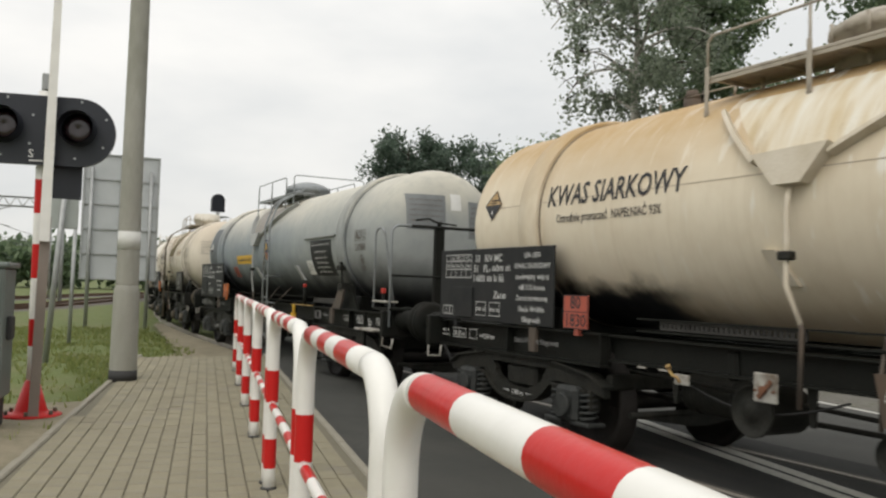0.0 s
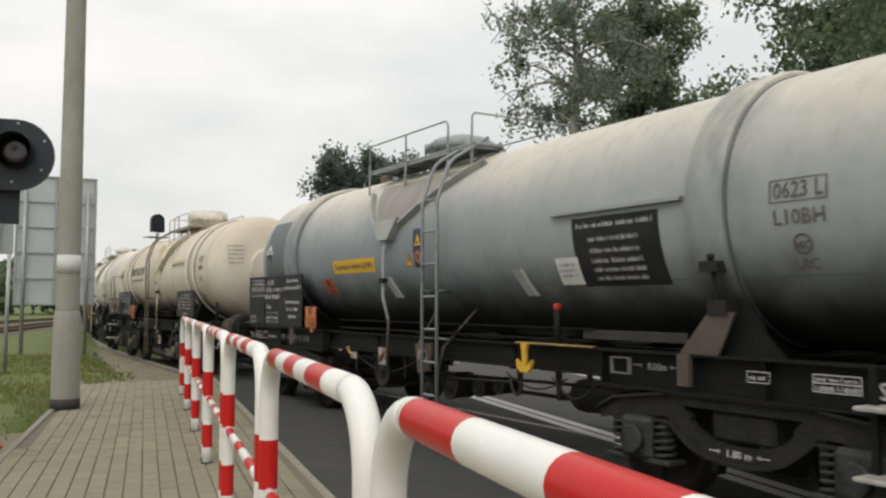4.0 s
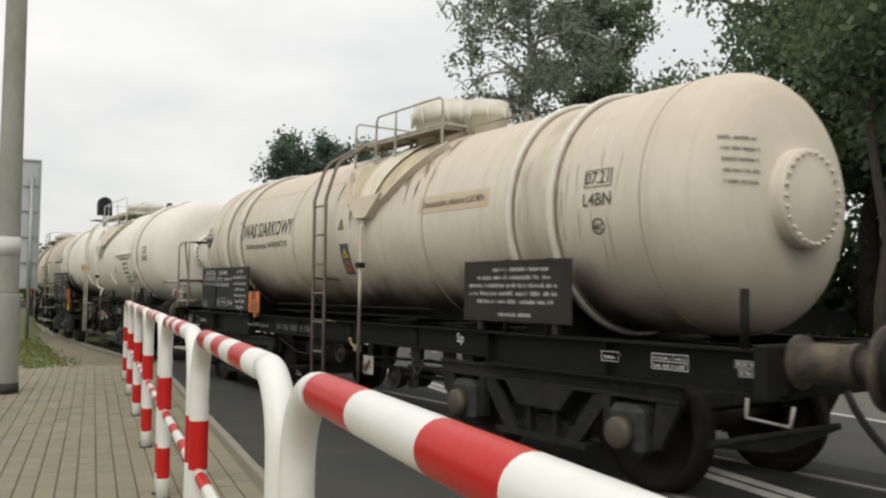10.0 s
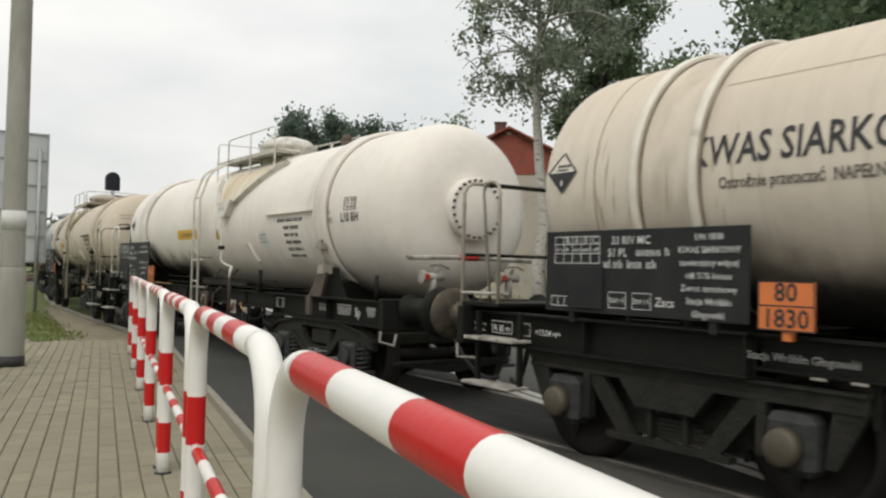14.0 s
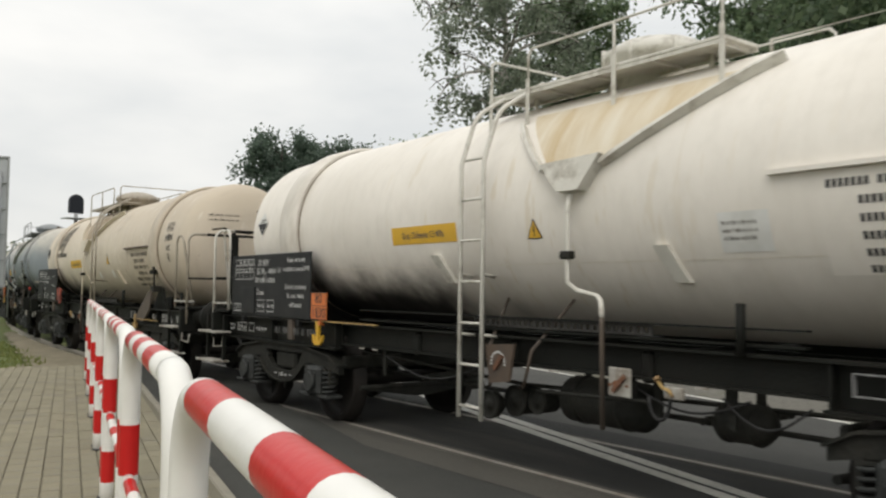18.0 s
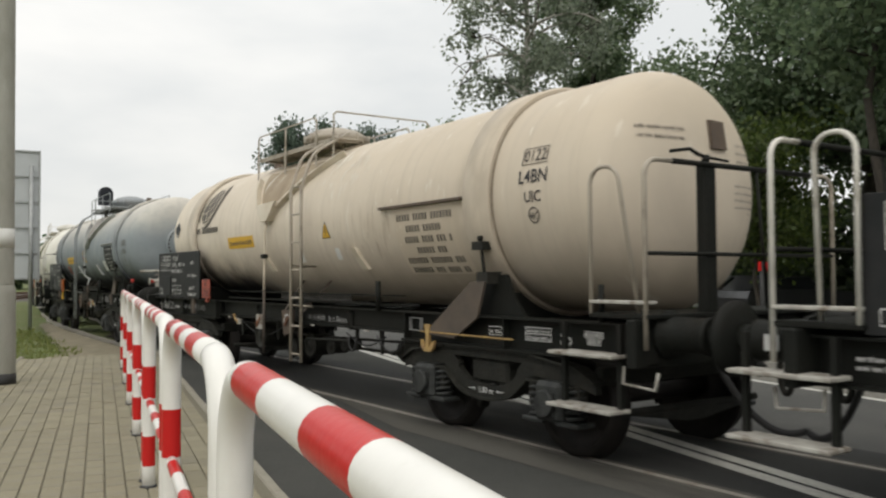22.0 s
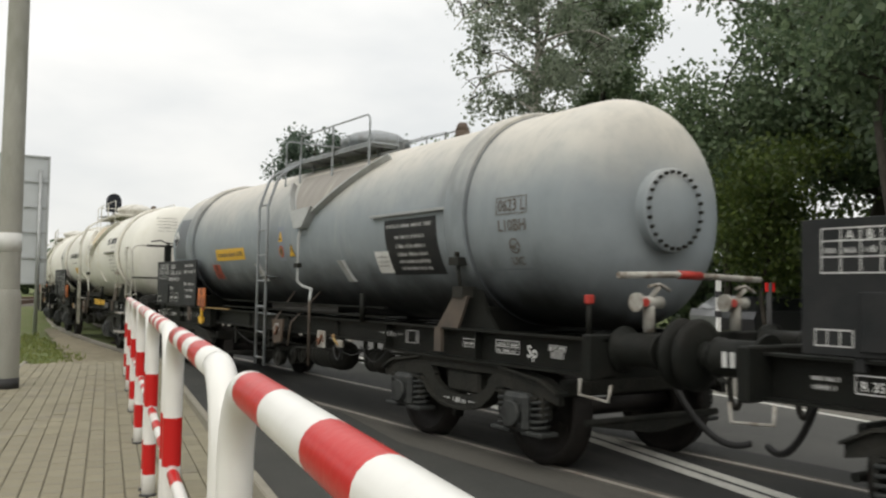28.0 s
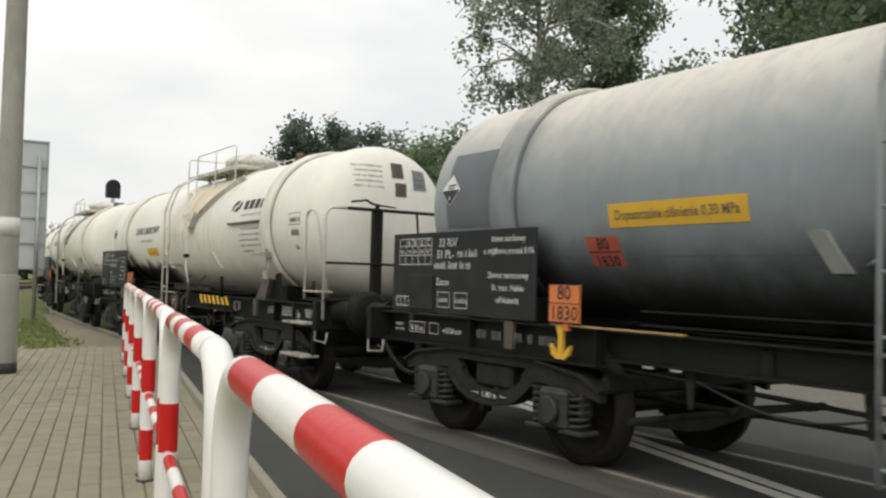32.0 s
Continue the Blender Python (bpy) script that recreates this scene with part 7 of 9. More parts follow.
def sole_marks(w, seed, number=4.30, extra=(), station=0, holder=-3.02):
    rng = random.Random(seed)
    x = -1.084
    rows = []
    letters("R 35 m", 0.075, M_CHALK, w, flat_place(5.22, 0.955, x - 0.002))
    letters("+13.04 m+", 0.07, M_CHALK, w, flat_place(4.62, 0.955, x - 0.002))
    if station:
        letters("Stacja Wróblin Głogowski", 0.07, M_DIMCHALK, w, flat_place(station, 0.965, x - 0.002))
    rows += scribble(-5.62, -5.45, 0.99, 0.03, seed + 1) + scribble(-5.62, -5.45, 0.94, 0.03, seed + 2)
    for u0, u1 in ((-5.36, -5.08), (-5.00, -4.84)):
        rows += [(u0, u1, 0.935, 0.941), (u0, u1, 1.035, 1.041), (u0, u0 + 0.006, 0.935, 1.04), (u1 - 0.006, u1, 0.935, 1.04)]
        # inspection date frame, small type frame and the label holder
    a, b = 4.71, 5.03
    rows += [(a, b, 0.94, 0.946), (a, b, 0.994, 1.0), (a, b, 1.044, 1.05), (a, a + 0.006, 0.94, 1.05), (b - 0.006, b, 0.94, 1.05), (a + 0.19, a + 0.196, 0.994, 1.05)]
    rows += scribble(a + 0.02, a + 0.17, 1.008, 0.026, seed) + scribble(a + 0.21, b - 0.02, 1.008, 0.026, seed + 3)
    if seed == 14:
        letters("30.04.2019", 0.05, M_CHALK, w, flat_place(-4.87, 0.952, x - 0.002), fit=0.26)
    else:
        rows += scribble(a + 0.02, b - 0.02, 0.952, 0.034, seed + 5)
    for k in range(7):
        c = 5.40 + 0.052 * (k % 4) + (0.026 if k > 3 else 0)
        zz = 1.0 if k < 4 else 0.945
        rows += [(c, c + 0.046, zz, zz + 0.004), (c, c + 0.046, zz + 0.042, zz + 0.046), (c, c + 0.004, zz, zz + 0.046), (c + 0.042, c + 0.046, zz, zz + 0.046), (c + 0.015, c + 0.03, zz + 0.012, zz + 0.034)]
    rows += [(4.22, 4.40, 0.96, 0.965), (4.22, 4.40, 1.03, 1.035), (4.22, 4.225, 0.96, 1.035), (4.395, 4.40, 0.96, 1.035)] + scribble(4.24, 4.38, 0.98, 0.03, seed + 6)
    bm = bmesh.new()
    h = holder
    for y0, y1, z0, z1 in ((h - 0.10, h + 0.10, 0.935, 0.942), (h - 0.10, h + 0.10, 1.055, 1.062), (h - 0.10, h - 0.093, 0.9425, 1.0545), (h + 0.093, h + 0.10, 0.9425, 1.0545)):
        quad_box(bm, x - 0.005, x + 0.03, y0, y1, z0, z1)
    if seed != 13:
        part("label_holder", bm, M_DIMCHALK, w, "thin pale label frame")
    else:
        letters("Sp", 0.12, M_CHALK, w, flat_place(-2.42, 1.0, x - 0.002))
    bars(rows, M_CHALK, w, lambda u, v: (x, -u, v))
    if number:
        digits = [(0.07 * k + d, 0.07 * k + d + 0.011, 0.95, 1.025) for k in range(15) if k not in (2, 5, 9, 11) for d in (0.0, 0.033)]
        bars(digits, M_DIMCHALK, w, lambda u, v: (x, number - u, v), "wagon_number")
    for text, size, y, z in extra:
        letters(text, size, M_CHALK, w, flat_place(y, z, x - 0.002))


def pivot_distance(w, y):
    """The distance between the pivots, between two arrows."""
    letters("8.00m", 0.075, M_DIMCHALK, w, flat_place(y, 0.985, -1.088), fit=0.19)
    bars([(-0.25, -0.15, 1.01, 1.017), (0.13, 0.23, 1.01, 1.017), (-0.17, -0.16, 0.998, 1.029), (0.14, 0.15, 0.998, 1.029)], M_DIMCHALK, w, lambda u, v: (-1.088, y - u, v), "arrow_mark")


ACID_NOTE = ("UN 1830", "KWAS SIARKOWY", "zawierający więcej", "niż 51% kwasu", "Zwrot terminowy", "Stacja Wróblin", "Głogowski")
RETURN_NOTE = ("Kwas siarkowy", "o stężeniu ponad 51%", "", "Zwrot terminowy", "St. mac. Nakło", "n/Notecią")
RETURN_OTHER = ("", "L4BN", "", "St. m. Bierawa", "", "ZWROT", "TERMINOWY")
BOARD_A = [("33 RIV", 0.11, -0.14, 0.63), ("51 PL-", 0.11, -0.18, 0.52), ("Zaces", 0.09, -0.22, 0.27)]


beige_lug = material("lug_worn_white", (0.42, 0.395, 0.34), 0.6, second=(0.24, 0.22, 0.18), scale=9, amount=0.9, grime=(0.12, 0.1, 0.08), grime_scale=5)


def wagon_ring(name, label, paint, plain, half, seed, ladder_y, trough_y, dome_y, front_platform, rear_platform, rail_colour, board_lines=BOARD_A, anchor=False, tail=0.0, rings=((-3.95, 0.30), (3.95, 0.30)), nose=5.22, board=(4.55, 2.25), right=None, stain=None, drop="slight", trim=None, mark=(4.77, 2.30, 0.15)):
    """A ring-borne acid tank wagon, 13 m over buffers."""
    w = thing(name, label, "tank wagon", "tank wagons of the train")
    add_frame(w, half, 4.1, flip=not front_platform, guard={11: (0.75, 2.15), 12: (-3.60, -2.45)}.get(seed, (-1.46, 0.50)))
    for y in (-4.1, 4.1):
        add_bogie(w, y)
    tank = add_tank(w, paint, 4.86 + 0.55 * tail, 0.54, front=nose - 0.12)
    head = half - 0.615
    greys = (M_GREY, M_GREYB, M_GREYD)
    seam = M_PATCH if paint in greys else M_SEAMDIRT
    for y, wide in rings:
        add_ring(tank, y, wide, plain)
        # thin dark line along each edge of the ring
        for dy in (-wide / 2 - 0.012, wide / 2 + 0.012):
            add_ring(tank, y + dy, 0.022, seam, proud=0.008, name="ring_weld")
        add_saddle(w, y, 1 if y < 0 else -1, beige_lug if paint in (M_OFFWHITE, M_CLEANWHITE) else M_BOGIE, flared=paint is M_CREAMC and y < 0)
    turn = -1 if trough_y > 0 else 1
    add_platform(w, dome_y, turn, rail_colour)
    trim = trim or rail_colour
    add_trough(w, trim, trough_y, trough_y + 0.84, trough_y - 1.5, stain=stain, drop=drop)
    add_ladder(w, rail_colour, ladder_y)
    add_board(w, *board, seed, lines=board_lines, right=right)
    add_plate(w, 3.06, paint=M_ORANGEF if paint in (M_CREAMO, M_CREAMC) else M_ORANGE)
    if not front_platform:
        add_end_flange(tank, -nose - 0.42, plain, bolts=M_BOGIE if paint in greys else M_SADDLE)
        add_end_valves(w, -1, head)
    else:
        add_end_platform(w, -1, head, rail_colour)
    if rear_platform:
        add_end_platform(w, 1, head + tail, rail_colour, hoop=True, shift=tail and 0.45)
    bm = bmesh.new()
    quad_box(bm, -0.985, -0.93, -2.6, 2.4, 1.16, 1.175)
    part("pipe_guard", bm, M_FRAME, w)
    bm = bmesh.new()
    quad_box(bm, -0.985, -0.93, -2.6, 2.4, 1.26, 1.272)
    part("pipe_guard", bm, M_FRAME, w)
    bm = bmesh.new()
    rod(bm, (-1.03, -2.2, 1.1), (-1.03, -2.2, 1.42), 0.03, n=8)
    part("lamp_iron", bm, M_FRAME, w)
    bm = bmesh.new()
    iron_y = -5.82 if seed == 16 else -5.55
    rod(bm, (-1.05, iron_y, 1.1), (-1.05, iron_y, 1.40), 0.022, n=8)
    iron = part("lamp_iron", bm, M_FRAME, w)
    if seed in (12, 16):
        bm = bmesh.new()
        soft_box(bm, -1.08, -1.02, iron_y - 0.03, iron_y + 0.03, 1.38, 1.45, 0.008)
        part("marker_cap", bm, M_CAP, iron, "red cap")
    for y in (1.05, -1.55):
        bm = bmesh.new()
        a, b, c, d = on_tank(y - 0.04, 1.55, 0.0), on_tank(y - 0.16, 1.55, 0.0), on_tank(y - 0.07, 1.80, 0.0), on_tank(y + 0.05, 1.80, 0.0)
        lo = [bm.verts.new(p) for p in (a, b, c, d)]
        hi = [bm.verts.new(p + Vector((-0.05, 0, 0))) for p in (a, b, c, d)]
        bm.faces.new(hi)
        for k in range(4):
            bm.faces.new((lo[k], lo[(k + 1) % 4], hi[(k + 1) % 4], hi[k]))
        bmesh.ops.recalc_face_normals(bm, faces=bm.faces[:])
        part("waybill_holder", bm, trim, w)
    sole_marks(w, seed, number=0 if right is ACID_NOTE else 4.22, extra=[("Sp", 0.14, -5.2, 0.93)], station=3.72 if right is ACID_NOTE else 0, holder=-3.33 if seed == 16 else -3.02)
    if anchor:
        anchor_mark(w, 3.12)
    diamond(tank, *mark, solid=paint is M_CREAMC, ground=paint if paint is M_CREAMO else None)
    return w, tank, head


def company_panel(tank, y, z, plain_board, wide=1.05, high=0.62):
    """A dark notice on the tank: its writing cannot be made out."""
    lab = label_on_tank(tank, "owner_notice", y, z, wide, high, M_BOARD if plain_board else M_LABELW, "dark owner's notice")
    rows = []
    for k, v in enumerate((0.22, 0.10, 0.0, -0.09, -0.17, -0.25)):
        rows += scribble(-wide * (0.44 if k in (0,) else 0.3), wide * (0.44 if k in (0,) else 0.3), v * high / 0.62, 0.045 * high / 0.62, k + 3)
    bars(rows, M_CHALK, lab, tank_place(y, z, 0.006))
    rain_strip(tank, y + wide * 0.75, wide * 1.5, z + high * 0.56, M_GALV)
    return lab


def end_place(x0, z0, front, dish, lift=0.008):
    """Lays writing on the dished front end of a tank."""
    def place(u, v):
        x, dz = x0 + u, z0 + v - TANK_Z
        sa = min(0.999, (math.hypot(x, dz) / TANK_R) ** (1 / DISH_POWER))
        return (x, -front - dish * (1 - sa * sa) ** (DISH_POWER / 2) - lift, z0 + v)
    return place


def end_notice(tank, x0, z0, rows, front=5.10, dish=0.54, mat=None):
    ob = bars(rows, mat or M_DIMINK, tank, end_place(x0, z0, front, dish), "end_lettering")
    ob.matrix_basis = pose(0, 0, -TANK_Z)
    return ob


def end_panel(tank, x0, z0, w, h, mat, rows=(), front=5.10, dish=0.54, name="end_panel"):
    """A thin painted or fixed panel that follows the dished end."""
    at = end_place(x0, z0, front, dish, 0.006)
    bm = bmesh.new()
    grid = [[bm.verts.new(at(-w / 2 + w * i / 6, -h / 2 + h * j / 6)) for i in range(7)] for j in range(7)]
    for lo, hi in zip(grid, grid[1:]):
        for i in range(6):
            bm.faces.new((lo[i], lo[i + 1], hi[i + 1], hi[i]))
    p = part(name, bm, mat, tank, "grey notice panel on the tank end", at=pose(0, 0, -TANK_Z))
    if rows:
        bars(rows, M_DIMINK, p, end_place(x0, z0, front, dish, 0.010))
    return p


def seam_line(tank, z, y0, y1, mat):
    bm = bmesh.new()
    p, q = on_tank(0, z - 0.004, 0.0015), on_tank(0, z + 0.004, 0.0015)
    bm.faces.new([bm.verts.new((v.x, y, v.z)) for v, y in ((p, y0), (p, y1), (q, y1), (q, y0))])
    part("seam_line", bm, mat, tank, at=pose(0, 0, -TANK_Z))


def end_box(tank, x0, z0, w, h, mat, name="end_plate", front=5.10, dish=0.54):
    at = end_place(x0, z0, front, dish, 0.0)
    top = end_place(x0, z0, front, dish, 0.03)
    bm = bmesh.new()
    c = ((-w / 2, -h / 2), (w / 2, -h / 2), (w / 2, h / 2), (-w / 2, h / 2))
    lo, hi = [bm.verts.new(at(*p)) for p in c], [bm.verts.new(top(*p)) for p in c]
    bm.faces.new(hi)
    for k in range(4):
        bm.faces.new((lo[k], lo[(k + 1) % 4], hi[(k + 1) % 4], hi[k]))
    bmesh.ops.recalc_face_normals(bm, faces=bm.faces[:])
    return part(name, bm, mat, tank, at=pose(0, 0, -TANK_Z))


FLEET = []  # wagon, where its middle lies along the train, half its pivot distance


def build_fleet():
    white_rail, cream_rail = M_OFFWHITE, M_CREAM
    grey_rail = material("grey_rail_paint", (0.27, 0.29, 0.30), 0.5, grime=(0.14, 0.13, 0.12), grime_scale=5)
    beige_trim = material("beige_trim_paint", (0.62, 0.56, 0.46), 0.5, second=(0.52, 0.45, 0.34), scale=5, amount=0.8, grime=(0.34, 0.26, 0.16), grime_scale=3, grime_low=0.56, grime_high=0.8)
    grey_trim = material("grey_trim_paint", (0.37, 0.38, 0.37), 0.5, second=(0.30, 0.31, 0.30), scale=5, amount=0.8, grime=(0.22, 0.21, 0.19), grime_scale=3)
    beige_rail = material("beige_rail_paint", (0.40, 0.355, 0.29), 0.5, grime=(0.18, 0.15, 0.12), grime_scale=5)
    wht_rail = material("white_rail_paint", (0.66, 0.64, 0.58), 0.5, grime=(0.3, 0.27, 0.22), grime_scale=5)

    run = (0.6, 1.6, 0.16)
    pale_stain = material("pale_acid_stain", (0.74, 0.71, 0.63), 0.6, second=(0.58, 0.46, 0.28), scale=5, amount=0.9, grime=(0.42, 0.30, 0.14), grime_scale=3, grime_low=0.55, grime_high=0.75, stretch=run)
    grey_stain = material("grey_acid_stain", (0.31, 0.29, 0.26), 0.65, second=(0.24, 0.22, 0.20), scale=4, amount=0.9, grime=(0.50, 0.46, 0.39), grime_scale=4, grime_low=0.6, grime_high=0.8, stretch=run)
    ochre_stain = material("ochre_acid_stain", (0.68, 0.62, 0.51), 0.6, second=(0.56, 0.45, 0.29), scale=4, amount=0.9, grime=(0.50, 0.37, 0.20), grime_scale=2.2, grime_low=0.5, grime_high=0.75, stretch=run)
    brown_stain = material("brown_acid_stain", (0.36, 0.29, 0.20), 0.65, second=(0.24, 0.18, 0.12), scale=5, amount=0.9, grime=(0.66, 0.62, 0.54), grime_scale=4, grime_low=0.54, grime_high=0.66, stretch=run)

    # leading wagon, ochre-stained
    w, tank, head = wagon_ring("tank_wagon", "ochre-stained cream acid tank wagon with black frame on rails", M_CREAMO, M_CREAMO, 6.4, 11, -0.75, 0.80, 0.92, True, False, beige_rail, mark=(4.67, 2.37, 0.165), right=ACID_NOTE, stain=pale_stain, trim=beige_trim,
                               board_lines=[("33   RIV MC", 0.11, -0.06, 0.63), ("51   PL-", 0.11, -0.19, 0.52), ("Zaces", 0.10, 0.18, 0.25)])
    words(tank, "KWAS SIARKOWY", 2.755, 2.28, 0.285, M_INK, fit=1.82)
    words(tank, "Ostrożnie przetaczać  NAPEŁNIAĆ 93%", 2.79, 2.12, 0.11, M_DIMINK, fit=1.42)
    seam_line(tank, 2.33, -5.0, 4.8, M_RUNDIRT)
    streak_marks(tank, 24, 0.2, -1.6, 2.3, 3.0, 0.4, 0.02, M_STRAP, 61)
    FLEET.append((w, -29.4, 4.1))

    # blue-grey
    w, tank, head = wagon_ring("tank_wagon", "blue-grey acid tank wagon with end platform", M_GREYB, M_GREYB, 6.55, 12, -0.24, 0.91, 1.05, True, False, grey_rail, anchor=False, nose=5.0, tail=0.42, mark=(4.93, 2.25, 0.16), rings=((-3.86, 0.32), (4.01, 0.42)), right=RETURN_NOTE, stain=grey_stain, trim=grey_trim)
    grey_markings(tank, 1.93, -2.9, -4.6, (4.66, 2.30, 0.86, 0.96))
    pivot_distance(w, -3.42)
    bm = bmesh.new()
    soft_box(bm, -1.06, -1.0, -2.23, -2.17, 1.42, 1.48, 0.012)
    part("marker_cap", bm, M_CAP, w, "red cap on the lamp iron")
    warning_square(tank, 0.24, 2.10, 0.21, 0.44, M_DARKBLUE)
    warning_triangle(tank, 0.46, 1.97, 0.085)
    anchor_mark(w, -1.80, 0.9, M_YELLOW)
    lines = [r for k in range(6) for r in scribble(-0.24, 0.24, 0.16 - 0.075 * k, 0.03, 7 + k)]
    end_panel(tank, -0.36, 2.54, 0.58, 0.50, M_ENDPANEL, lines, 4.88)
    end_panel(tank, 0.10, 2.70, 0.17, 0.24, M_LABELW, (), 4.88)
    end_panel(tank, 0.50, 2.46, 0.38, 0.54, M_ENDPANEL, [r for k in range(6) for r in scribble(-0.15, 0.15, 0.17 - 0.075 * k, 0.03, 17 + k)], 4.88)
    seam_line(tank, 1.66, -5.0, 4.8, M_PATCH)
    FLEET.append((w, -16.45, 4.1))

    # cream with double straps and two covers
    build_strap_wagon(beige_rail)

    # off-white
    w, tank, head = wagon_ring("tank_wagon", "off-white acid tank wagon with dark belly on black frame", M_OFFWHITE, M_OFFWHITE, 6.6, 14, 0.29, -0.79, -0.85, False, True, wht_rail, anchor=True, tail=0.08, nose=5.42, rings=((-4.10, 0.32), (3.98, 0.42)), stain=ochre_stain, drop="short", board=(4.43, 2.26), right=RETURN_NOTE,
                               board_lines=[("33 RIV", 0.11, -0.14, 0.63), ("51 PL-", 0.11, -0.18, 0.52), ("Zaces", 0.09, -0.22, 0.27)])
    pressure_label(tank, 1.22, 2.0, 1.05, 0.17, text="Dop. Ciśnienie 0,3 MPa")
    warning_triangle(tank, -0.32, 1.967, 0.09)
    lab = label_on_tank(tank, "owner_notice", -3.15, 1.86, 0.9, 0.6, M_OFFWHITE, "painted owner's notice", lift=0.002)
    rows = []
    for k in range(6):
        rows += word_bars(-0.4 if k == 0 else -0.22, 0.4 if k == 0 else 0.25, 0.22 - 0.1 * k, 0.065, k)
    bars(rows, M_INK, lab, tank_place(-3.15, 1.86, 0.006))
    small_sticker(tank, -2.20, 1.86, 0.36, 0.26)
    rain_strip(tank, -2.40, 1.46, 2.18, M_OFFWHITE)
    bars(scribble(-0.75, -0.5, 0.05, 0.03, 3) + scribble(-0.75, -0.5, 0.0, 0.03, 4) + scribble(-0.75, -0.5, -0.05, 0.03, 5), M_DIMINK, lab, tank_place(-2.80, 1.86, 0.006))
    boxed(tank, "12.22", -4.84, 2.18, 0.15, wide=0.30)
    words(tank, "L10 BH", -4.83, 2.02, 0.15, M_INK, fit=0.42)
    words(tank, "St", -4.30, 2.13, 0.09, M_DIMINK)
    words(tank, "UIC", -4.32, 2.02, 0.09, M_DIMINK)
    seam_line(tank, 1.70, -5.2, 4.8, M_STRAP)
    FLEET.append((w, 9.45, 4.1))

    # beige with globe mark
    w, tank, head = wagon_ring("tank_wagon", "beige acid tank wagon with globe emblem, dirty belly and platform", M_CREAMC, M_CREAMC, 6.65, 15, -0.40, 0.72, 0.89, True, False, beige_rail, rings=((-4.0, 0.38), (3.95, 0.34)), right=RETURN_OTHER, stain=brown_stain, trim=beige_trim, drop="straight")
    globe_mark(tank, 3.33, 2.63)
    streak_marks(tank, 34, -0.55, -1.6, 2.45, 3.12, 0.17, 0.016, M_STRAP, 41)
    streak_marks(tank, 26, -1.4, -4.6, 2.2, 3.05, 0.12, 0.011, M_STRAP, 42)
    streak_marks(tank, 36, -1.1, -2.5, 1.80, 2.25, 0.22, 0.005, M_RUNDIRT, 43, "run_dirt")
    streak_marks(tank, 26, -1.2, -3.4, 1.7, 2.6, 0.035, 0.008, M_STRAP, 44)
    pressure_label(tank, 1.85, 1.98, 1.0, 0.17, text="Dopuszczalne ciśnienie 0,3 MPa")
    warning_triangle(tank, -0.93, 2.02, 0.115)
    small_sticker(tank, -0.10, 1.72, 0.12, 0.14)
    small_sticker(tank, -1.12, 1.74, 0.12, 0.15)
    rows = []
    for k, (a, b) in enumerate(((-0.52, 0.5), (-0.36, 0.3), (-0.42, 0.42), (-0.25, 0.3), (-0.5, 0.52), (-0.5, 0.52))):
        rows += word_bars(a, b, 0.24 - 0.115 * k, 0.095, 20 + k)
    lab = label_on_tank(tank, "owner_notice", -3.1, 1.80, 1.15, 0.72, M_CREAMC, "painted owner's notice", lift=0.002)
    bars(rows, M_EMBLEM, lab, tank_place(-3.1, 1.80, 0.006))
    rain_strip(tank, -2.28, 1.5, 2.17, M_LEATHER)
    boxed(tank, "0122", -4.75, 2.42, 0.15)
    words(tank, "L4BN", -4.75, 2.24, 0.16, M_INK)
    words(tank, "UIC", -4.75, 2.08, 0.13, M_INK)
    circled(tank, "MC", -4.75, 1.97, 0.07)
    anchor_mark(w, -3.28, 1.3, M_YELLOWR, 0.19)
    letters("St. m. Bierawa", 0.10, M_DIMCHALK, w, flat_place(-1.21, 0.94, -1.006), fit=0.46)
    bars(scribble(-0.23, 0.22, 0.95, 0.07, 31), M_DIMCHALK, w, flat_place(-0.67, 0.0, -1.006))
    end_notice(tank, -0.42, 2.62, [r for k in range(2) for r in scribble(-0.24, 0.24, -0.075 * k, 0.035, 7 + k)])
    end_box(tank, 0.22, 2.62, 0.2, 0.24, M_LEATHER)
    end_notice(tank, 0.62, 2.55, [r for k in range(3) for r in scribble(-0.13, 0.13, -0.07 * k, 0.025, 17 + k)])
    end_notice(tank, 0.62, 2.2, [r for k in range(4) for r in scribble(-0.18, 0.18, -0.06 * k, 0.025, 19 + k)])
    end_notice(tank, -0.1, 1.98, [(-0.7, 0.8, 0, 0.006)])
    FLEET.append((w, 22.6, 4.1))

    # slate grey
    w, tank, head = wagon_ring("tank_wagon", "slate-grey acid tank wagon with flanged end, faded top and painted-in sky sheen", M_GREY, M_GREY, 6.62, 16, 0.42, -0.63, -0.72, False, False, grey_rail, anchor=True, rings=((-4.0, 0.30), (3.95, 0.30)), right=RETURN_NOTE, stain=grey_stain, trim=grey_trim, drop="short")
    grey_markings(tank, 2.1, -3.16, -4.83)
    warning_square(tank, 0.12, 2.05, 0.22, 0.46, material("label_faded_blue", (0.20, 0.235, 0.29), 0.55, second=(0.24, 0.26, 0.29), scale=9, amount=0.9, bump=0))
    warning_triangle(tank, -0.21, 1.95, 0.1)
    pivot_distance(w, -2.95)
    seam_line(tank, 1.66, -5.0, 4.8, M_PATCH)
    FLEET.append((w, 35.9, 4.1))

    # clean white pair and the rest of the rake
    w, tank, head = wagon_ring("tank_wagon", "clean white acid tank wagon with dark leaf emblem, yellow striped frame", M_CLEANWHITE, M_CLEANWHITE, 6.6, 17, 0.4, -0.65, -0.8, True, False, wht_rail, stain=ochre_stain)
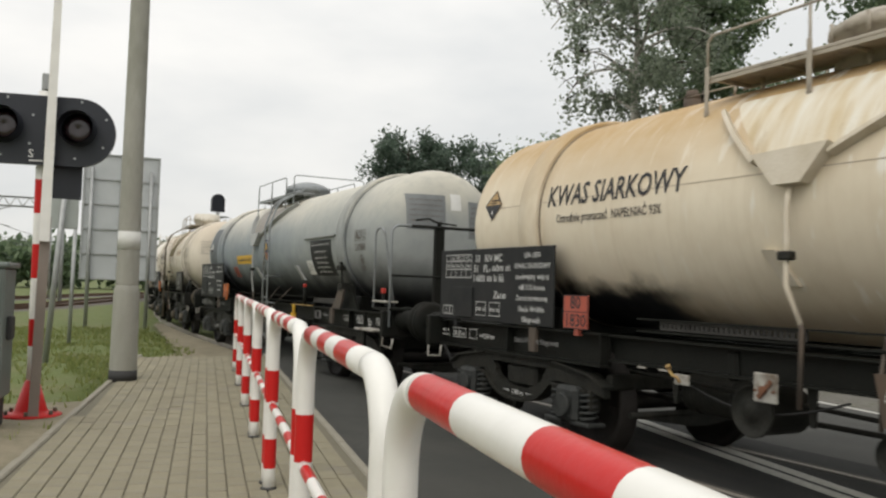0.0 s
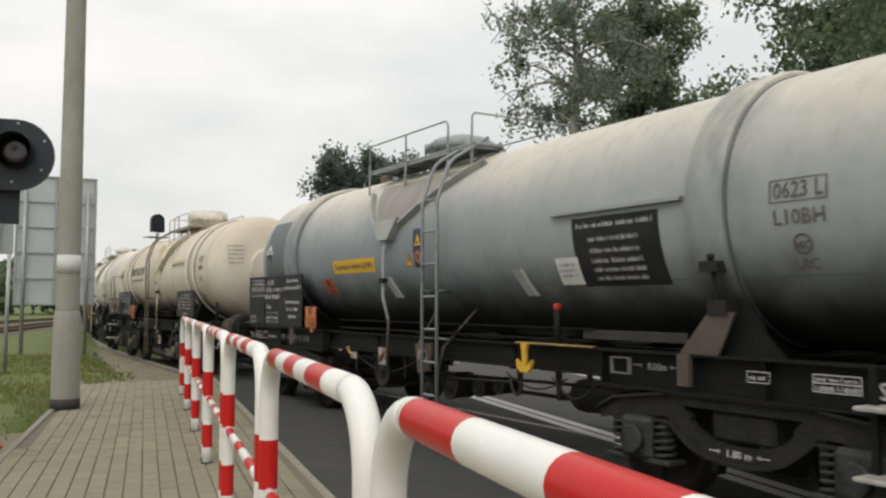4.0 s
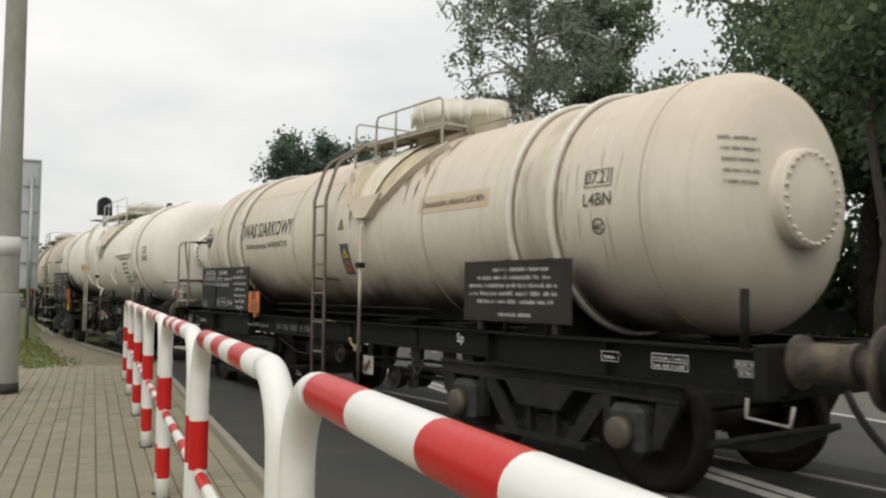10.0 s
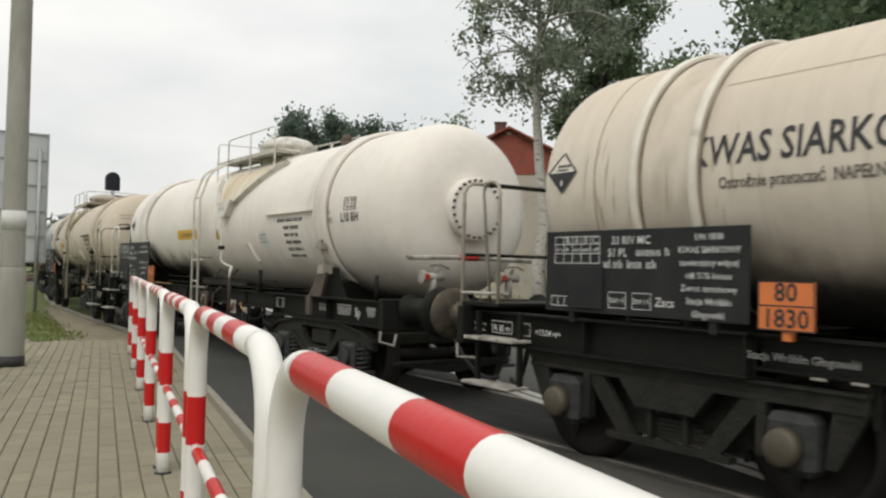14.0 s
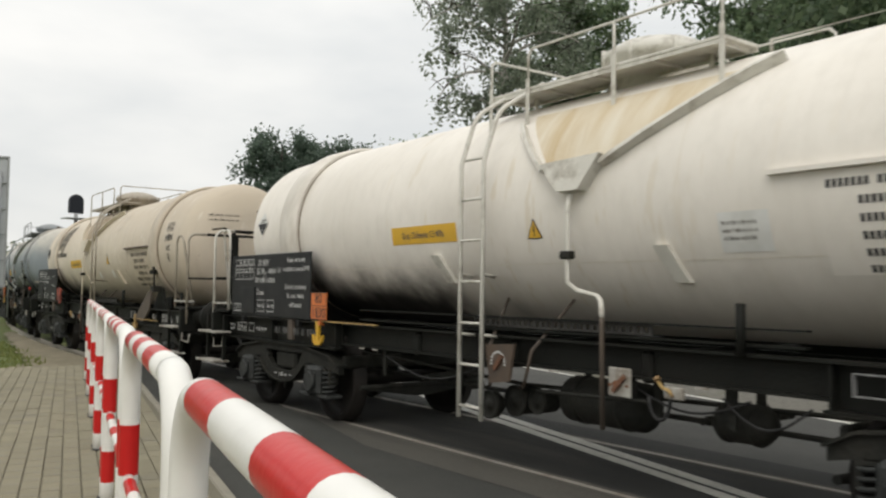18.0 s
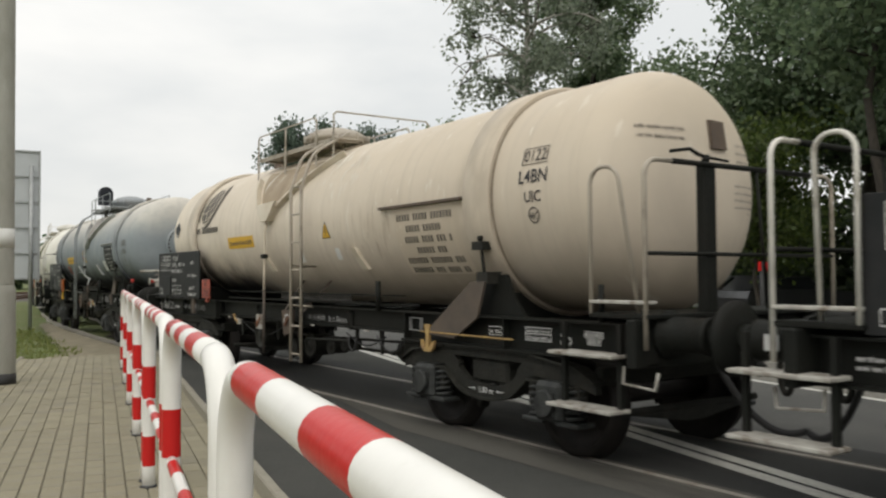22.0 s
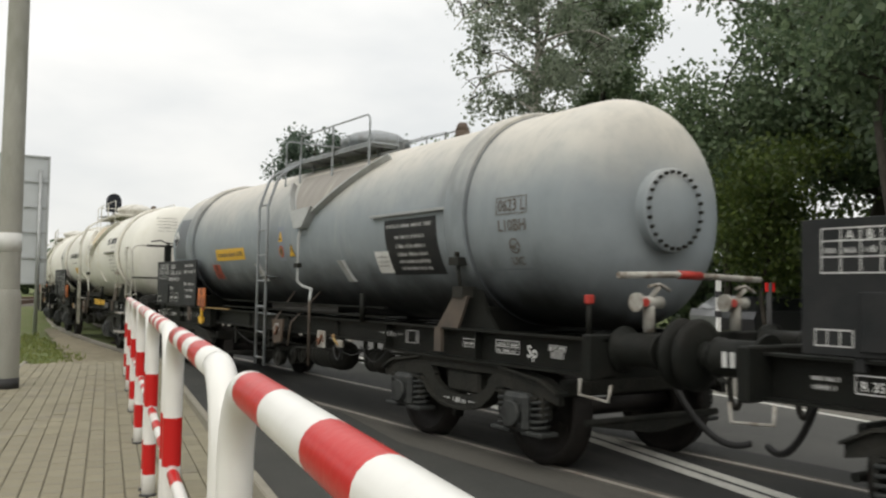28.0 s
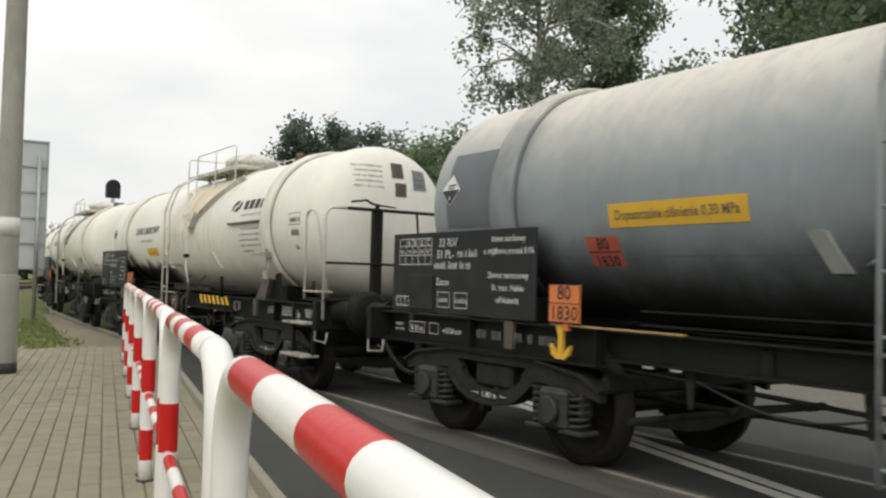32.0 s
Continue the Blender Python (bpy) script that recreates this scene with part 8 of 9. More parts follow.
    words(tank, "KWAS SIARKOWY", 2.2, 2.2, 0.2, M_INK)
    strokes(tank, scribble(-0.4, 0.4, -0.05, 0.05, 5), 2.2, 2.1, M_DIMINK)
    pressure_label(tank, 1.9, 1.85, 0.7, 0.16, text="Dop. ciśnienie")
    leaf_mark(tank, -2.93, 2.48)
    rain_strip(tank, -2.50, 1.34, 2.20, M_DIMINK)
    strokes(tank, [r for k, (a, b) in enumerate(((-0.34, 0.32), (-0.40, 0.38), (-0.40, 0.36), (-0.44, 0.40), (-0.38, 0.10))) for r in scribble(a, b, 0.10 - 0.082 * k, 0.04, 40 + k)], -3.30, 2.01, M_DIMINK)
    strokes(tank, scribble(-0.1, 0.3, 0, 0.025, 46), -3.32, 1.74, M_DIMINK)
    strokes(tank, [(-0.17, 0.17, -0.08, -0.072), (-0.17, 0.17, 0.072, 0.08), (-0.17, -0.16, -0.072, 0.072), (0.16, 0.17, -0.072, 0.072)] + scribble(-0.13, 0.13, -0.04, 0.08, 47), -4.88, 2.195, M_DIMINK)
    strokes(tank, scribble(-0.13, 0.13, 0, 0.10, 48), -4.90, 1.98, M_DIMINK)
    strokes(tank, scribble(-0.06, 0.06, 0, 0.08, 49), -4.91, 1.80, M_DIMINK)
    streak_marks(tank, 40, 0.5, -1.5, 2.0, 3.0, 0.45, 0.016, M_YELLOWRUN, 71, "yellow_run")
    streak_marks(tank, 16, -1.6, -4.0, 2.3, 3.0, 0.3, 0.008, M_YELLOWRUN, 72, "yellow_run")
    end_notice(tank, -0.35, 2.88, [r for k in range(5) for r in scribble(-0.2 + 0.03 * (k % 2), 0.2, -0.068 * k, 0.03, 60 + k)])
    end_panel(tank, 0.075, 2.85, 0.18, 0.20, M_SADDLE, name="end_plate")
    end_panel(tank, 0.11, 2.60, 0.17, 0.18, M_SADDLE, name="end_plate")
    end_panel(tank, 0.42, 2.75, 0.22, 0.27, M_ENDPANEL, [r for k in range(3) for r in scribble(-0.08, 0.08, 0.07 - 0.075 * k, 0.03, 66 + k)])
    bm = bmesh.new()
    for k in range(7):
        y = -2.5 + 0.2 * k
        prism(bm, [(y, 0.98), (y + 0.1, 0.98), (y + 0.2, 1.11), (y + 0.1, 1.11)], -1.012, -1.004, "x")
    part("warning_stripes", bm, M_YELLOW, w, "yellow slanting warning stripes")
    FLEET.append((w, 49.1, 4.1))
    specs = [("white acid tank wagon with stained ladder", M_CLEANWHITE, wht_rail, False), ("off-white acid tank wagon", M_OFFWHITE, wht_rail, True),
             ("cream acid tank wagon", M_CREAM, beige_rail, False), ("blue-grey acid tank wagon", M_GREYD, grey_rail, True)]
    for k, (label, paint, rails, front) in enumerate(specs):
        w, tank, head = wagon_ring("tank_wagon", label + " on black frame", paint, paint, 6.6, 18 + k, 0.4, -0.65, -0.8, front, not front, rails)
        pressure_label(tank, 1.9, 1.9, 0.9, 0.17, text="Dop. ciśnienie")
        words(tank, "KWAS SIARKOWY", 2.2, 2.25, 0.2, M_DIMINK)
        streak_marks(tank, 50, 3.0, -3.0, 1.7, 3.0, 0.5, 0.02, M_YELLOWRUN if k < 3 else M_PATCH, 80 + k, "yellow_run" if k < 3 else "dark_run")
        FLEET.append((w, 62.3 + 13.2 * k, 4.1))


def grey_markings(tank, y_label, y_panel, y_code, patch=(4.50, 2.30, 0.66, 0.72)):
    """The lettering that both grey wagons share."""
    pressure_label(tank, y_label, 1.96, 1.22, 0.18)
    label_on_tank(tank, "dark_patch", *patch, M_PATCH, "repainted darker patch", lift=0.004)
    pl = label_on_tank(tank, "hazard_plate", 2.83, 1.70, 0.34, 0.25, M_ORANGEF, "orange hazard plate on the tank")
    letters("80", 0.13, M_INK, pl, tank_place(2.83, 1.72, 0.006))
    letters("1830", 0.13, M_INK, pl, tank_place(2.83, 1.595, 0.006))
    bars([(-0.17, 0.17, -0.005, 0.005)], M_INK, pl, tank_place(2.83, 1.70, 0.006))
    company_panel(tank, y_panel, 1.90, True, 1.0, 0.60)
    note = label_on_tank(tank, "paper_notice", y_panel + 0.62, 1.76, 0.30, 0.25, M_LABELW, "white paper notice", lift=0.011)
    bars(scribble(-0.11, 0.11, 0.05, 0.03, 2) + scribble(-0.11, 0.11, 0.0, 0.03, 3) + scribble(-0.11, 0.11, -0.05, 0.03, 4), M_DIMINK, note, tank_place(y_panel + 0.62, 1.76, 0.014))
    boxed(tank, "0623 L", y_code, 2.16, 0.15)
    words(tank, "L10BH", y_code, 1.99, 0.14, M_DIMINK)
    circled(tank, "MC", y_code, 1.86, 0.07)
    words(tank, "UIC", y_code, 1.70, 0.11, M_DIMINK)


def rain_strip(tank, y, wide, z, mat):
    """A narrow drip edge over a notice."""
    bm = bmesh.new()
    n = 6
    p0 = on_tank(0, z, 0.0)
    ring = None
    for k in range(n + 1):
        yy = y - wide * k / n
        nxt = [bm.verts.new((p0.x + dx, yy, z + dz)) for dx, dz in ((0, 0), (-0.05, 0), (-0.05, 0.028), (0, 0.028))]
        if ring:
            for i in range(4):
                bm.faces.new((ring[i], nxt[i], nxt[(i + 1) % 4], ring[(i + 1) % 4]))
        else:
            bm.faces.new(nxt)
        ring = nxt
    bm.faces.new(ring[::-1])
    bmesh.ops.recalc_face_normals(bm, faces=bm.faces[:])
    part("rain_strip", bm, mat, tank, at=pose(0, 0, -TANK_Z))


def globe_mark(tank, y, z):
    """A round lattice emblem with a swoosh, as plain shapes."""
    place = tank_place(y, z, 0.006)
    bm = bmesh.new()
    n = 28

    def strip(pts, half):
        pts = [Vector((u, v)) for u, v in pts]
        prev = None
        for k, p in enumerate(pts):
            d = (pts[min(k + 1, len(pts) - 1)] - pts[max(k - 1, 0)]).normalized()
            nrm = Vector((-d.y, d.x)) * half
            cur = (bm.verts.new(place(*(p + nrm))), bm.verts.new(place(*(p - nrm))))
            if prev:
                bm.faces.new((prev[0], prev[1], cur[1], cur[0]))
            prev = cur
    r, shear = 0.31, 0.33

    def lean(pts):
        return [(u, v + shear * u) for u, v in pts]

    def wedge(pts, halves):
        prev = None
        for k, (u, v) in enumerate(pts):
            d = (Vector(pts[min(k + 1, len(pts) - 1)]) - Vector(pts[max(k - 1, 0)])).normalized()
            n2 = Vector((-d.y, d.x)) * halves[k]
            q = Vector((u, v))
            cur = [bm.verts.new(place(*lean([tuple(e)])[0])) for e in (q + n2, q - n2)]
            if prev:
                bm.faces.new((prev[0], prev[1], cur[1], cur[0]))
            prev = cur
    rim = lean([(r * math.cos(2 * math.pi * k / n), r * math.sin(2 * math.pi * k / n)) for k in range(n)])
    discs = [[bm.verts.new(place(u * f, v * f)) for u, v in rim] for f in (1.0, 0.75, 0.5, 0.25)]
    for outer, inner in zip(discs, discs[1:]):
        for k in range(n):
            bm.faces.new((outer[k], outer[(k + 1) % n], inner[(k + 1) % n], inner[k]))
    bm.faces.new(discs[-1])
    g = part("globe_emblem", bm, M_EMBLEM, tank, "dark globe emblem", at=pose(0, 0, -TANK_Z))
    place = tank_place(y, z, 0.010)
    bm = bmesh.new()
    for f in (-0.62, -0.15, 0.34, 0.78):
        h = math.sqrt(1 - f * f) * r
        strip(lean([(f * r + 0.10 * math.cos(math.pi * k / 8 - math.pi / 2) * f, -h + 2 * h * k / 8) for k in range(9)]), 0.008)
        strip(lean([(-h + 2 * h * k / 8, f * r - 0.05 * math.sin(math.pi * k / 8)) for k in range(9)]), 0.008)
    strip(lean([(r * 0.985 * math.cos(2 * math.pi * k / 32), r * 0.985 * math.sin(2 * math.pi * k / 32)) for k in range(33)]), 0.011)
    part("lattice", bm, M_CREAMC, g)
    place = tank_place(y, z, 0.007)
    bm = bmesh.new()
    arc = [radians(-125 + 15 * k) for k in range(12)]
    wedge([((0.36 + 0.03 * k / 11) * math.cos(q), (0.36 + 0.04 * k / 11) * math.sin(q)) for k, q in enumerate(arc)], [0.006 + 0.050 * math.sin(math.pi * min(1.0, k / 15)) for k in range(12)])
    arc = [radians(140 + 9 * k) for k in range(9)]
    wedge([(0.375 * math.cos(q), 0.375 * math.sin(q)) for q in arc], [0.006 + 0.024 * math.sin(math.pi * k / 8) for k in range(9)])
    part("swoosh", bm, M_EMBLEM, g)
    bars([(u, u + 0.068, 2.16 - z, 2.245 - z) for u in (-0.53 + 0.082 * k for k in range(13)) if abs(u + 0.284) > 0.01], M_EMBLEM, g, tank_place(y - 0.04, z, 0.007))


def leaf_mark(tank, y, z):
    """A split leaf emblem with a bar for each slanting letter beside it."""
    place = tank_place(y, z, 0.006)
    bm = bmesh.new()
    for s in (1, -1):
        pts = [(-0.20, -0.07), (-0.16, 0.03), (-0.06, 0.085), (0.09, 0.085), (0.02, 0.03), (-0.09, 0.0), (-0.15, -0.06)]
        bm.faces.new([bm.verts.new(place(s * u - 0.26, s * v)) for u, v in pts])
    part("leaf_emblem", bm, M_INK, tank, "dark leaf emblem", at=pose(0, 0, -TANK_Z))
    bm = bmesh.new()
    for k in range(4):
        u = 0.03 + 0.215 * k
        bm.faces.new([bm.verts.new(place(u + du, v)) for du, v in ((0.0, -0.07), (0.16, -0.07), (0.185, 0.07), (0.025, 0.07))])
    part("lettering", bm, M_INK, tank, at=pose(0, 0, -TANK_Z))
    strokes(tank, scribble(0.02, 0.86, -0.17, 0.035, 12), y, z, M_DIMINK)


def build_strap_wagon(rails):
    """An older cream tank wagon: the tank is tied down by paired straps."""
    half = 6.33
    brown = material("strap_acid_stain", (0.42, 0.34, 0.22), 0.65, second=(0.55, 0.48, 0.30), scale=5, amount=0.9, grime=(0.62, 0.55, 0.40), grime_scale=4, grime_low=0.5, grime_high=0.66, stretch=(0.6, 1.6, 0.16))
    w = thing("tank_wagon", "cream acid tank wagon tied down by paired straps, older bogies", "tank wagon", "tank wagons of the train")
    add_frame(w, half, 3.45, dust=material("buffer_tan_dust", (0.085, 0.068, 0.045), 0.75, second=(0.03, 0.026, 0.02), scale=9, amount=1.0, grime=(0.16, 0.13, 0.085), grime_scale=4, bump=0.4))
    for y in (-3.45, 3.45):
        add_bogie(w, y, 2.0, True)
    tank = add_tank(w, M_CREAM, 4.5, 0.58, front=4.60)
    for y in (-3.60, -3.06, 3.22, 3.76):
        add_ring(tank, y, 0.075, M_STRAP, proud=0.045, name="strap")
        for dy in (-0.052, 0.048):
            add_ring(tank, y + dy, 0.024, M_SEAMDIRT, proud=0.012, name="strap_edge")
        for s in (-1, 1):
            bm = bmesh.new()
            rod(bm, (s * 1.07, y, 1.12), (s * 1.05, y, 1.75), 0.022, n=8)
            part("strap_bolt", bm, M_BOGIE, w)
    for y in (-4.55, -1.66, 1.40, 4.18):
        add_ring(tank, y, 0.012, M_RUNDIRT, proud=0.006, name="weld_line")
    for y in (-3.3, 3.3):
        bm = bmesh.new()
        prism(bm, [(-0.95, 1.08), (0.95, 1.08), (0.8, 1.5), (0.45, 1.24), (0, 1.16), (-0.45, 1.24), (-0.8, 1.5)], y - 0.12, y + 0.12, "y")
        part("cradle", bm, M_FRAME, w)
    add_platform(w, -0.45, 1, rails, lid_paint=M_STRAP, ends=(-0.99, 0.92), posts=(-0.99, -0.04, 0.40), end_post=0.90, domes=((-0.17, 0.42, 0.52), (-0.91, 0.27, 0.40)), rail=0.30, z=3.24, flat=True, edge=0.62)
    add_trough(w, M_CREAM, -0.55, 0.22, -1.62, pan=0.36, pan_z=2.44, stain=brown, drop="straight")
    # the broad pale overflow apron beside the gutter
    bm = bmesh.new()
    rows = []
    for k in range(9):
        z = 2.28 + 0.86 * k / 8
        f = k / 8
        rows.append((bm.verts.new(on_tank(-0.30 - 0.04 * f, z, 0.03)), bm.verts.new(on_tank(-0.58 - 0.32 * f ** 1.4, z, 0.03))))
    for (a, b), (c, d) in zip(rows, rows[1:]):
        bm.faces.new((a, b, d, c)).smooth = True
    part("overflow_apron", bm, material("apron_lime_stain", (0.72, 0.67, 0.56), 0.55, second=(0.60, 0.54, 0.40), scale=6, amount=0.9, grime=(0.45, 0.38, 0.20), grime_scale=3, grime_low=0.6, grime_high=0.8, stretch=(1, 1.5, 0.3), bump=0.3), w)
    add_ladder(w, material("ladder_brown_paint", (0.20, 0.165, 0.13), 0.6, bump=0.1), 0.36, low=0.30)
    add_board(w, 3.68, 1.92, 13, z0=1.17, z1=1.80, lines=[("33 RIV MC", 0.085, -0.05, 0.52), ("51 PL", 0.085, -0.2, 0.43), ("Zacs", 0.09, 0.33, 0.08)], right=ACID_NOTE)
    add_plate(w, 2.45, 1.15, 1.45, 0.38)
    add_board(w, -3.2, 1.42, 33, z0=1.21, z1=1.74, notice=True)
    words(tank, "KWAS SIARKOWY", 2.34, 2.21, 0.285, M_INK, fit=1.82)
    words(tank, "Ostrożnie przetaczać  NAPEŁNIAĆ 93%", 2.30, 2.05, 0.11, M_DIMINK, fit=1.43)
    diamond(tank, 4.54, 2.28, 0.17, ground=M_STRAP)
    pressure_label(tank, -2.17, 2.33, 1.15, 0.17, M_TANLABEL)
    warning_triangle(tank, 0.07, 2.24, 0.075, M_YELLOWR)
    warning_square(tank, 0.02, 1.83, 0.21, 0.38, M_FADEDBLUE)
    boxed(tank, "07.21", -4.12, 2.31, 0.14, wide=0.29)
    words(tank, "L4BN", -4.12, 2.14, 0.14, M_DIMINK, fit=0.30)
    circled(tank, "MC", -4.12, 1.98, 0.065)
    head = half - 0.615
    add_end_flange(tank, -5.18, M_CREAM, 0.37)
    add_end_platform(w, 1, head, rails)
    bm = bmesh.new()
    quad_box(bm, -1.02, -0.94, -1.8, 1.9, 1.20, 1.212)
    part("pipe_guard", bm, M_FRAME, w)
    bm = bmesh.new()
    quad_box(bm, -1.02, -0.94, -1.8, 1.9, 1.285, 1.297)
    part("pipe_guard", bm, M_FRAME, w)
    bm = bmesh.new()
    rod(bm, (-1.05, -5.45, 1.1), (-1.05, -5.45, 1.5), 0.03, n=8)
    part("lamp_iron", bm, M_FRAME, w)
    sole_marks(w, 13, number=1.72, station=2.37)
    end_notice(tank, -0.60, 2.56, [r for k in range(5) for r in scribble(-0.16, 0.15, -0.08 * k, 0.036, 7 + k)], 4.60, 0.58)
    seam_line(tank, 2.78, -1.6, 3.1, M_RUNDIRT)
    streak_marks(tank, 26, 0.7, 1.9, 2.15, 2.95, 0.30, 0.018, M_STRAP, 51)
    streak_marks(tank, 22, -1.7, -4.3, 2.3, 3.0, 0.20, 0.012, M_STRAP, 52)
    streak_marks(tank, 46, -0.85, -1.75, 2.60, 3.12, 0.22, 0.014, M_SEAMDIRT, 55, "rust_run")
    streak_marks(tank, 24, 0.3, -0.3, 2.45, 3.05, 0.3, 0.012, M_SEAMDIRT, 56, "rust_run")
    streak_marks(tank, 40, -3.0, -4.4, 1.7, 2.6, 0.35, 0.006, M_RUNDIRT, 53, "run_dirt")
    streak_marks(tank, 30, 4.3, 2.9, 1.7, 2.5, 0.30, 0.006, M_RUNDIRT, 54, "run_dirt")
    FLEET.append((w, -3.58, 3.45))


build_fleet()

# ---- trees, house and the far side ----
def branch_path(start, direction, length, n, wander, rng, droop=0.0):
    pts, d = [Vector(start)], Vector(direction).normalized()
    for k in range(n):
        d = (d + Vector((rng.uniform(-1, 1), rng.uniform(-1, 1), rng.uniform(-0.6, 0.8))) * wander + Vector((0, 0, -droop * k / n))).normalized()
        pts.append(pts[-1] + d * (length / n))
    return pts


def leaf_cloud(centres, spread, count, size, rng_seed, name, mat, parent, hang=0.0, clumps=1.0):
    """Many small folded leaves scattered round the twig ends."""
    rs = np.random.RandomState(rng_seed)
    keep = rs.choice(len(centres), max(1, int(len(centres) * clumps)), replace=False)
    idx = keep[rs.randint(0, len(keep), count)]
    base = np.array([tuple(c) for c in centres])[idx]
    off = rs.normal(0, 1, (count, 3)) * spread
    if hang:
        off[:, 2] -= np.abs(rs.normal(0, hang, count))
    c = base + off
    a = rs.normal(0, 1, (count, 3))
    a /= np.linalg.norm(a, axis=1)[:, None]
    b = np.cross(a, rs.normal(0, 1, (count, 3)))
    b /= np.linalg.norm(b, axis=1)[:, None]
    s = size * rs.uniform(0.6, 1.4, count)[:, None]
    v = np.stack([c - a * s, c + b * s * 0.62, c + a * s, c - b * s * 0.62], 1).reshape(-1, 3)
    me = bpy.data.meshes.new(name)
    me.vertices.add(len(v))
    me.vertices.foreach_set("co", v.ravel())
    me.loops.add(len(v))
    me.loops.foreach_set("vertex_index", np.arange(len(v), dtype=np.int32))
    me.polygons.add(count)
    me.polygons.foreach_set("loop_start", np.arange(0, len(v), 4, dtype=np.int32))
    me.polygons.foreach_set("loop_total", np.full(count, 4, dtype=np.int32))
    me.update()
    me.validate()
    me.materials.append(mat)
    return part(name, me, None, parent)


def tree(name, label, x, y, height, radius, low, seed, bark, leaf, leaves, size, limbs=12, droop=0.1, lean=(0, 0), trunk_r=0.22, spread=0.42, hang=0.0, ground=-0.17, twigs=7, clumps=0.6):
    rng = random.Random(seed)
    t = thing(name, label, "tree", at=pose(x, y, ground - 0.05))
    top = Vector((lean[0], lean[1], height * 0.86))
    pts = [Vector((0, 0, 0))]
    for k in range(1, 9):
        f = k / 8
        pts.append(top * f + Vector((rng.uniform(-1, 1), rng.uniform(-1, 1), 0)) * 0.035 * height * math.sin(math.pi * f) * 0.6)
    bm = bmesh.new()
    pipe(bm, pts, trunk_r, 10, radii=[trunk_r * (1.25 if k == 0 else 1 - 0.85 * k / 8) for k in range(9)])
    part("trunk", bm, bark, t)
    ends = []
    for k in range(limbs):
        f = low / height + (0.84 - low / height) * (k + rng.random()) / limbs
        i = min(7, int(f / 0.86 * 8))
        p = pts[i].lerp(pts[i + 1], (f / 0.86 * 8) % 1.0 if i < 7 else 0.5)
        a = k * 2.4 + rng.uniform(-0.5, 0.5)
        # crowns are widest below the middle and close in at the top
        g = (f * height - low) / max(0.1, height - low)
        reach = radius * (0.55 + 0.75 * math.sin(math.pi * min(1, 0.15 + 0.85 * g)) ** 0.8) * rng.uniform(0.65, 1.05)
        path = branch_path(p, (math.cos(a), math.sin(a), rng.uniform(0.25, 0.75)), reach, 6, 0.16, rng, droop)
        bm = bmesh.new()
        r0 = trunk_r * (0.42 - 0.25 * f)
        pipe(bm, path, r0, 6, radii=[r0 * (1 - 0.13 * j) for j in range(7)])
        part("limb", bm, bark, t)
        tw = bmesh.new()
        for j in range(twigs):
            q = path[rng.randint(2, 6)]
            sub = branch_path(q, (rng.uniform(-1, 1), rng.uniform(-1, 1), rng.uniform(-0.2, 0.9)), reach * rng.uniform(0.2, 0.5), 3, 0.3, rng, droop * 1.6)
            pipe(tw, sub, r0 * 0.3, 4, radii=[r0 * 0.34, r0 * 0.26, r0 * 0.18, r0 * 0.1])
            ends += sub[1:]
        ends += path[3:]
        tagged(part("twig_spray", tw, M_BARK, t), kind="stuff")
    ends += pts[6:]
    leaf_cloud(ends, spread, leaves, size, seed, "crown", leaf, t, hang, clumps)
    return t


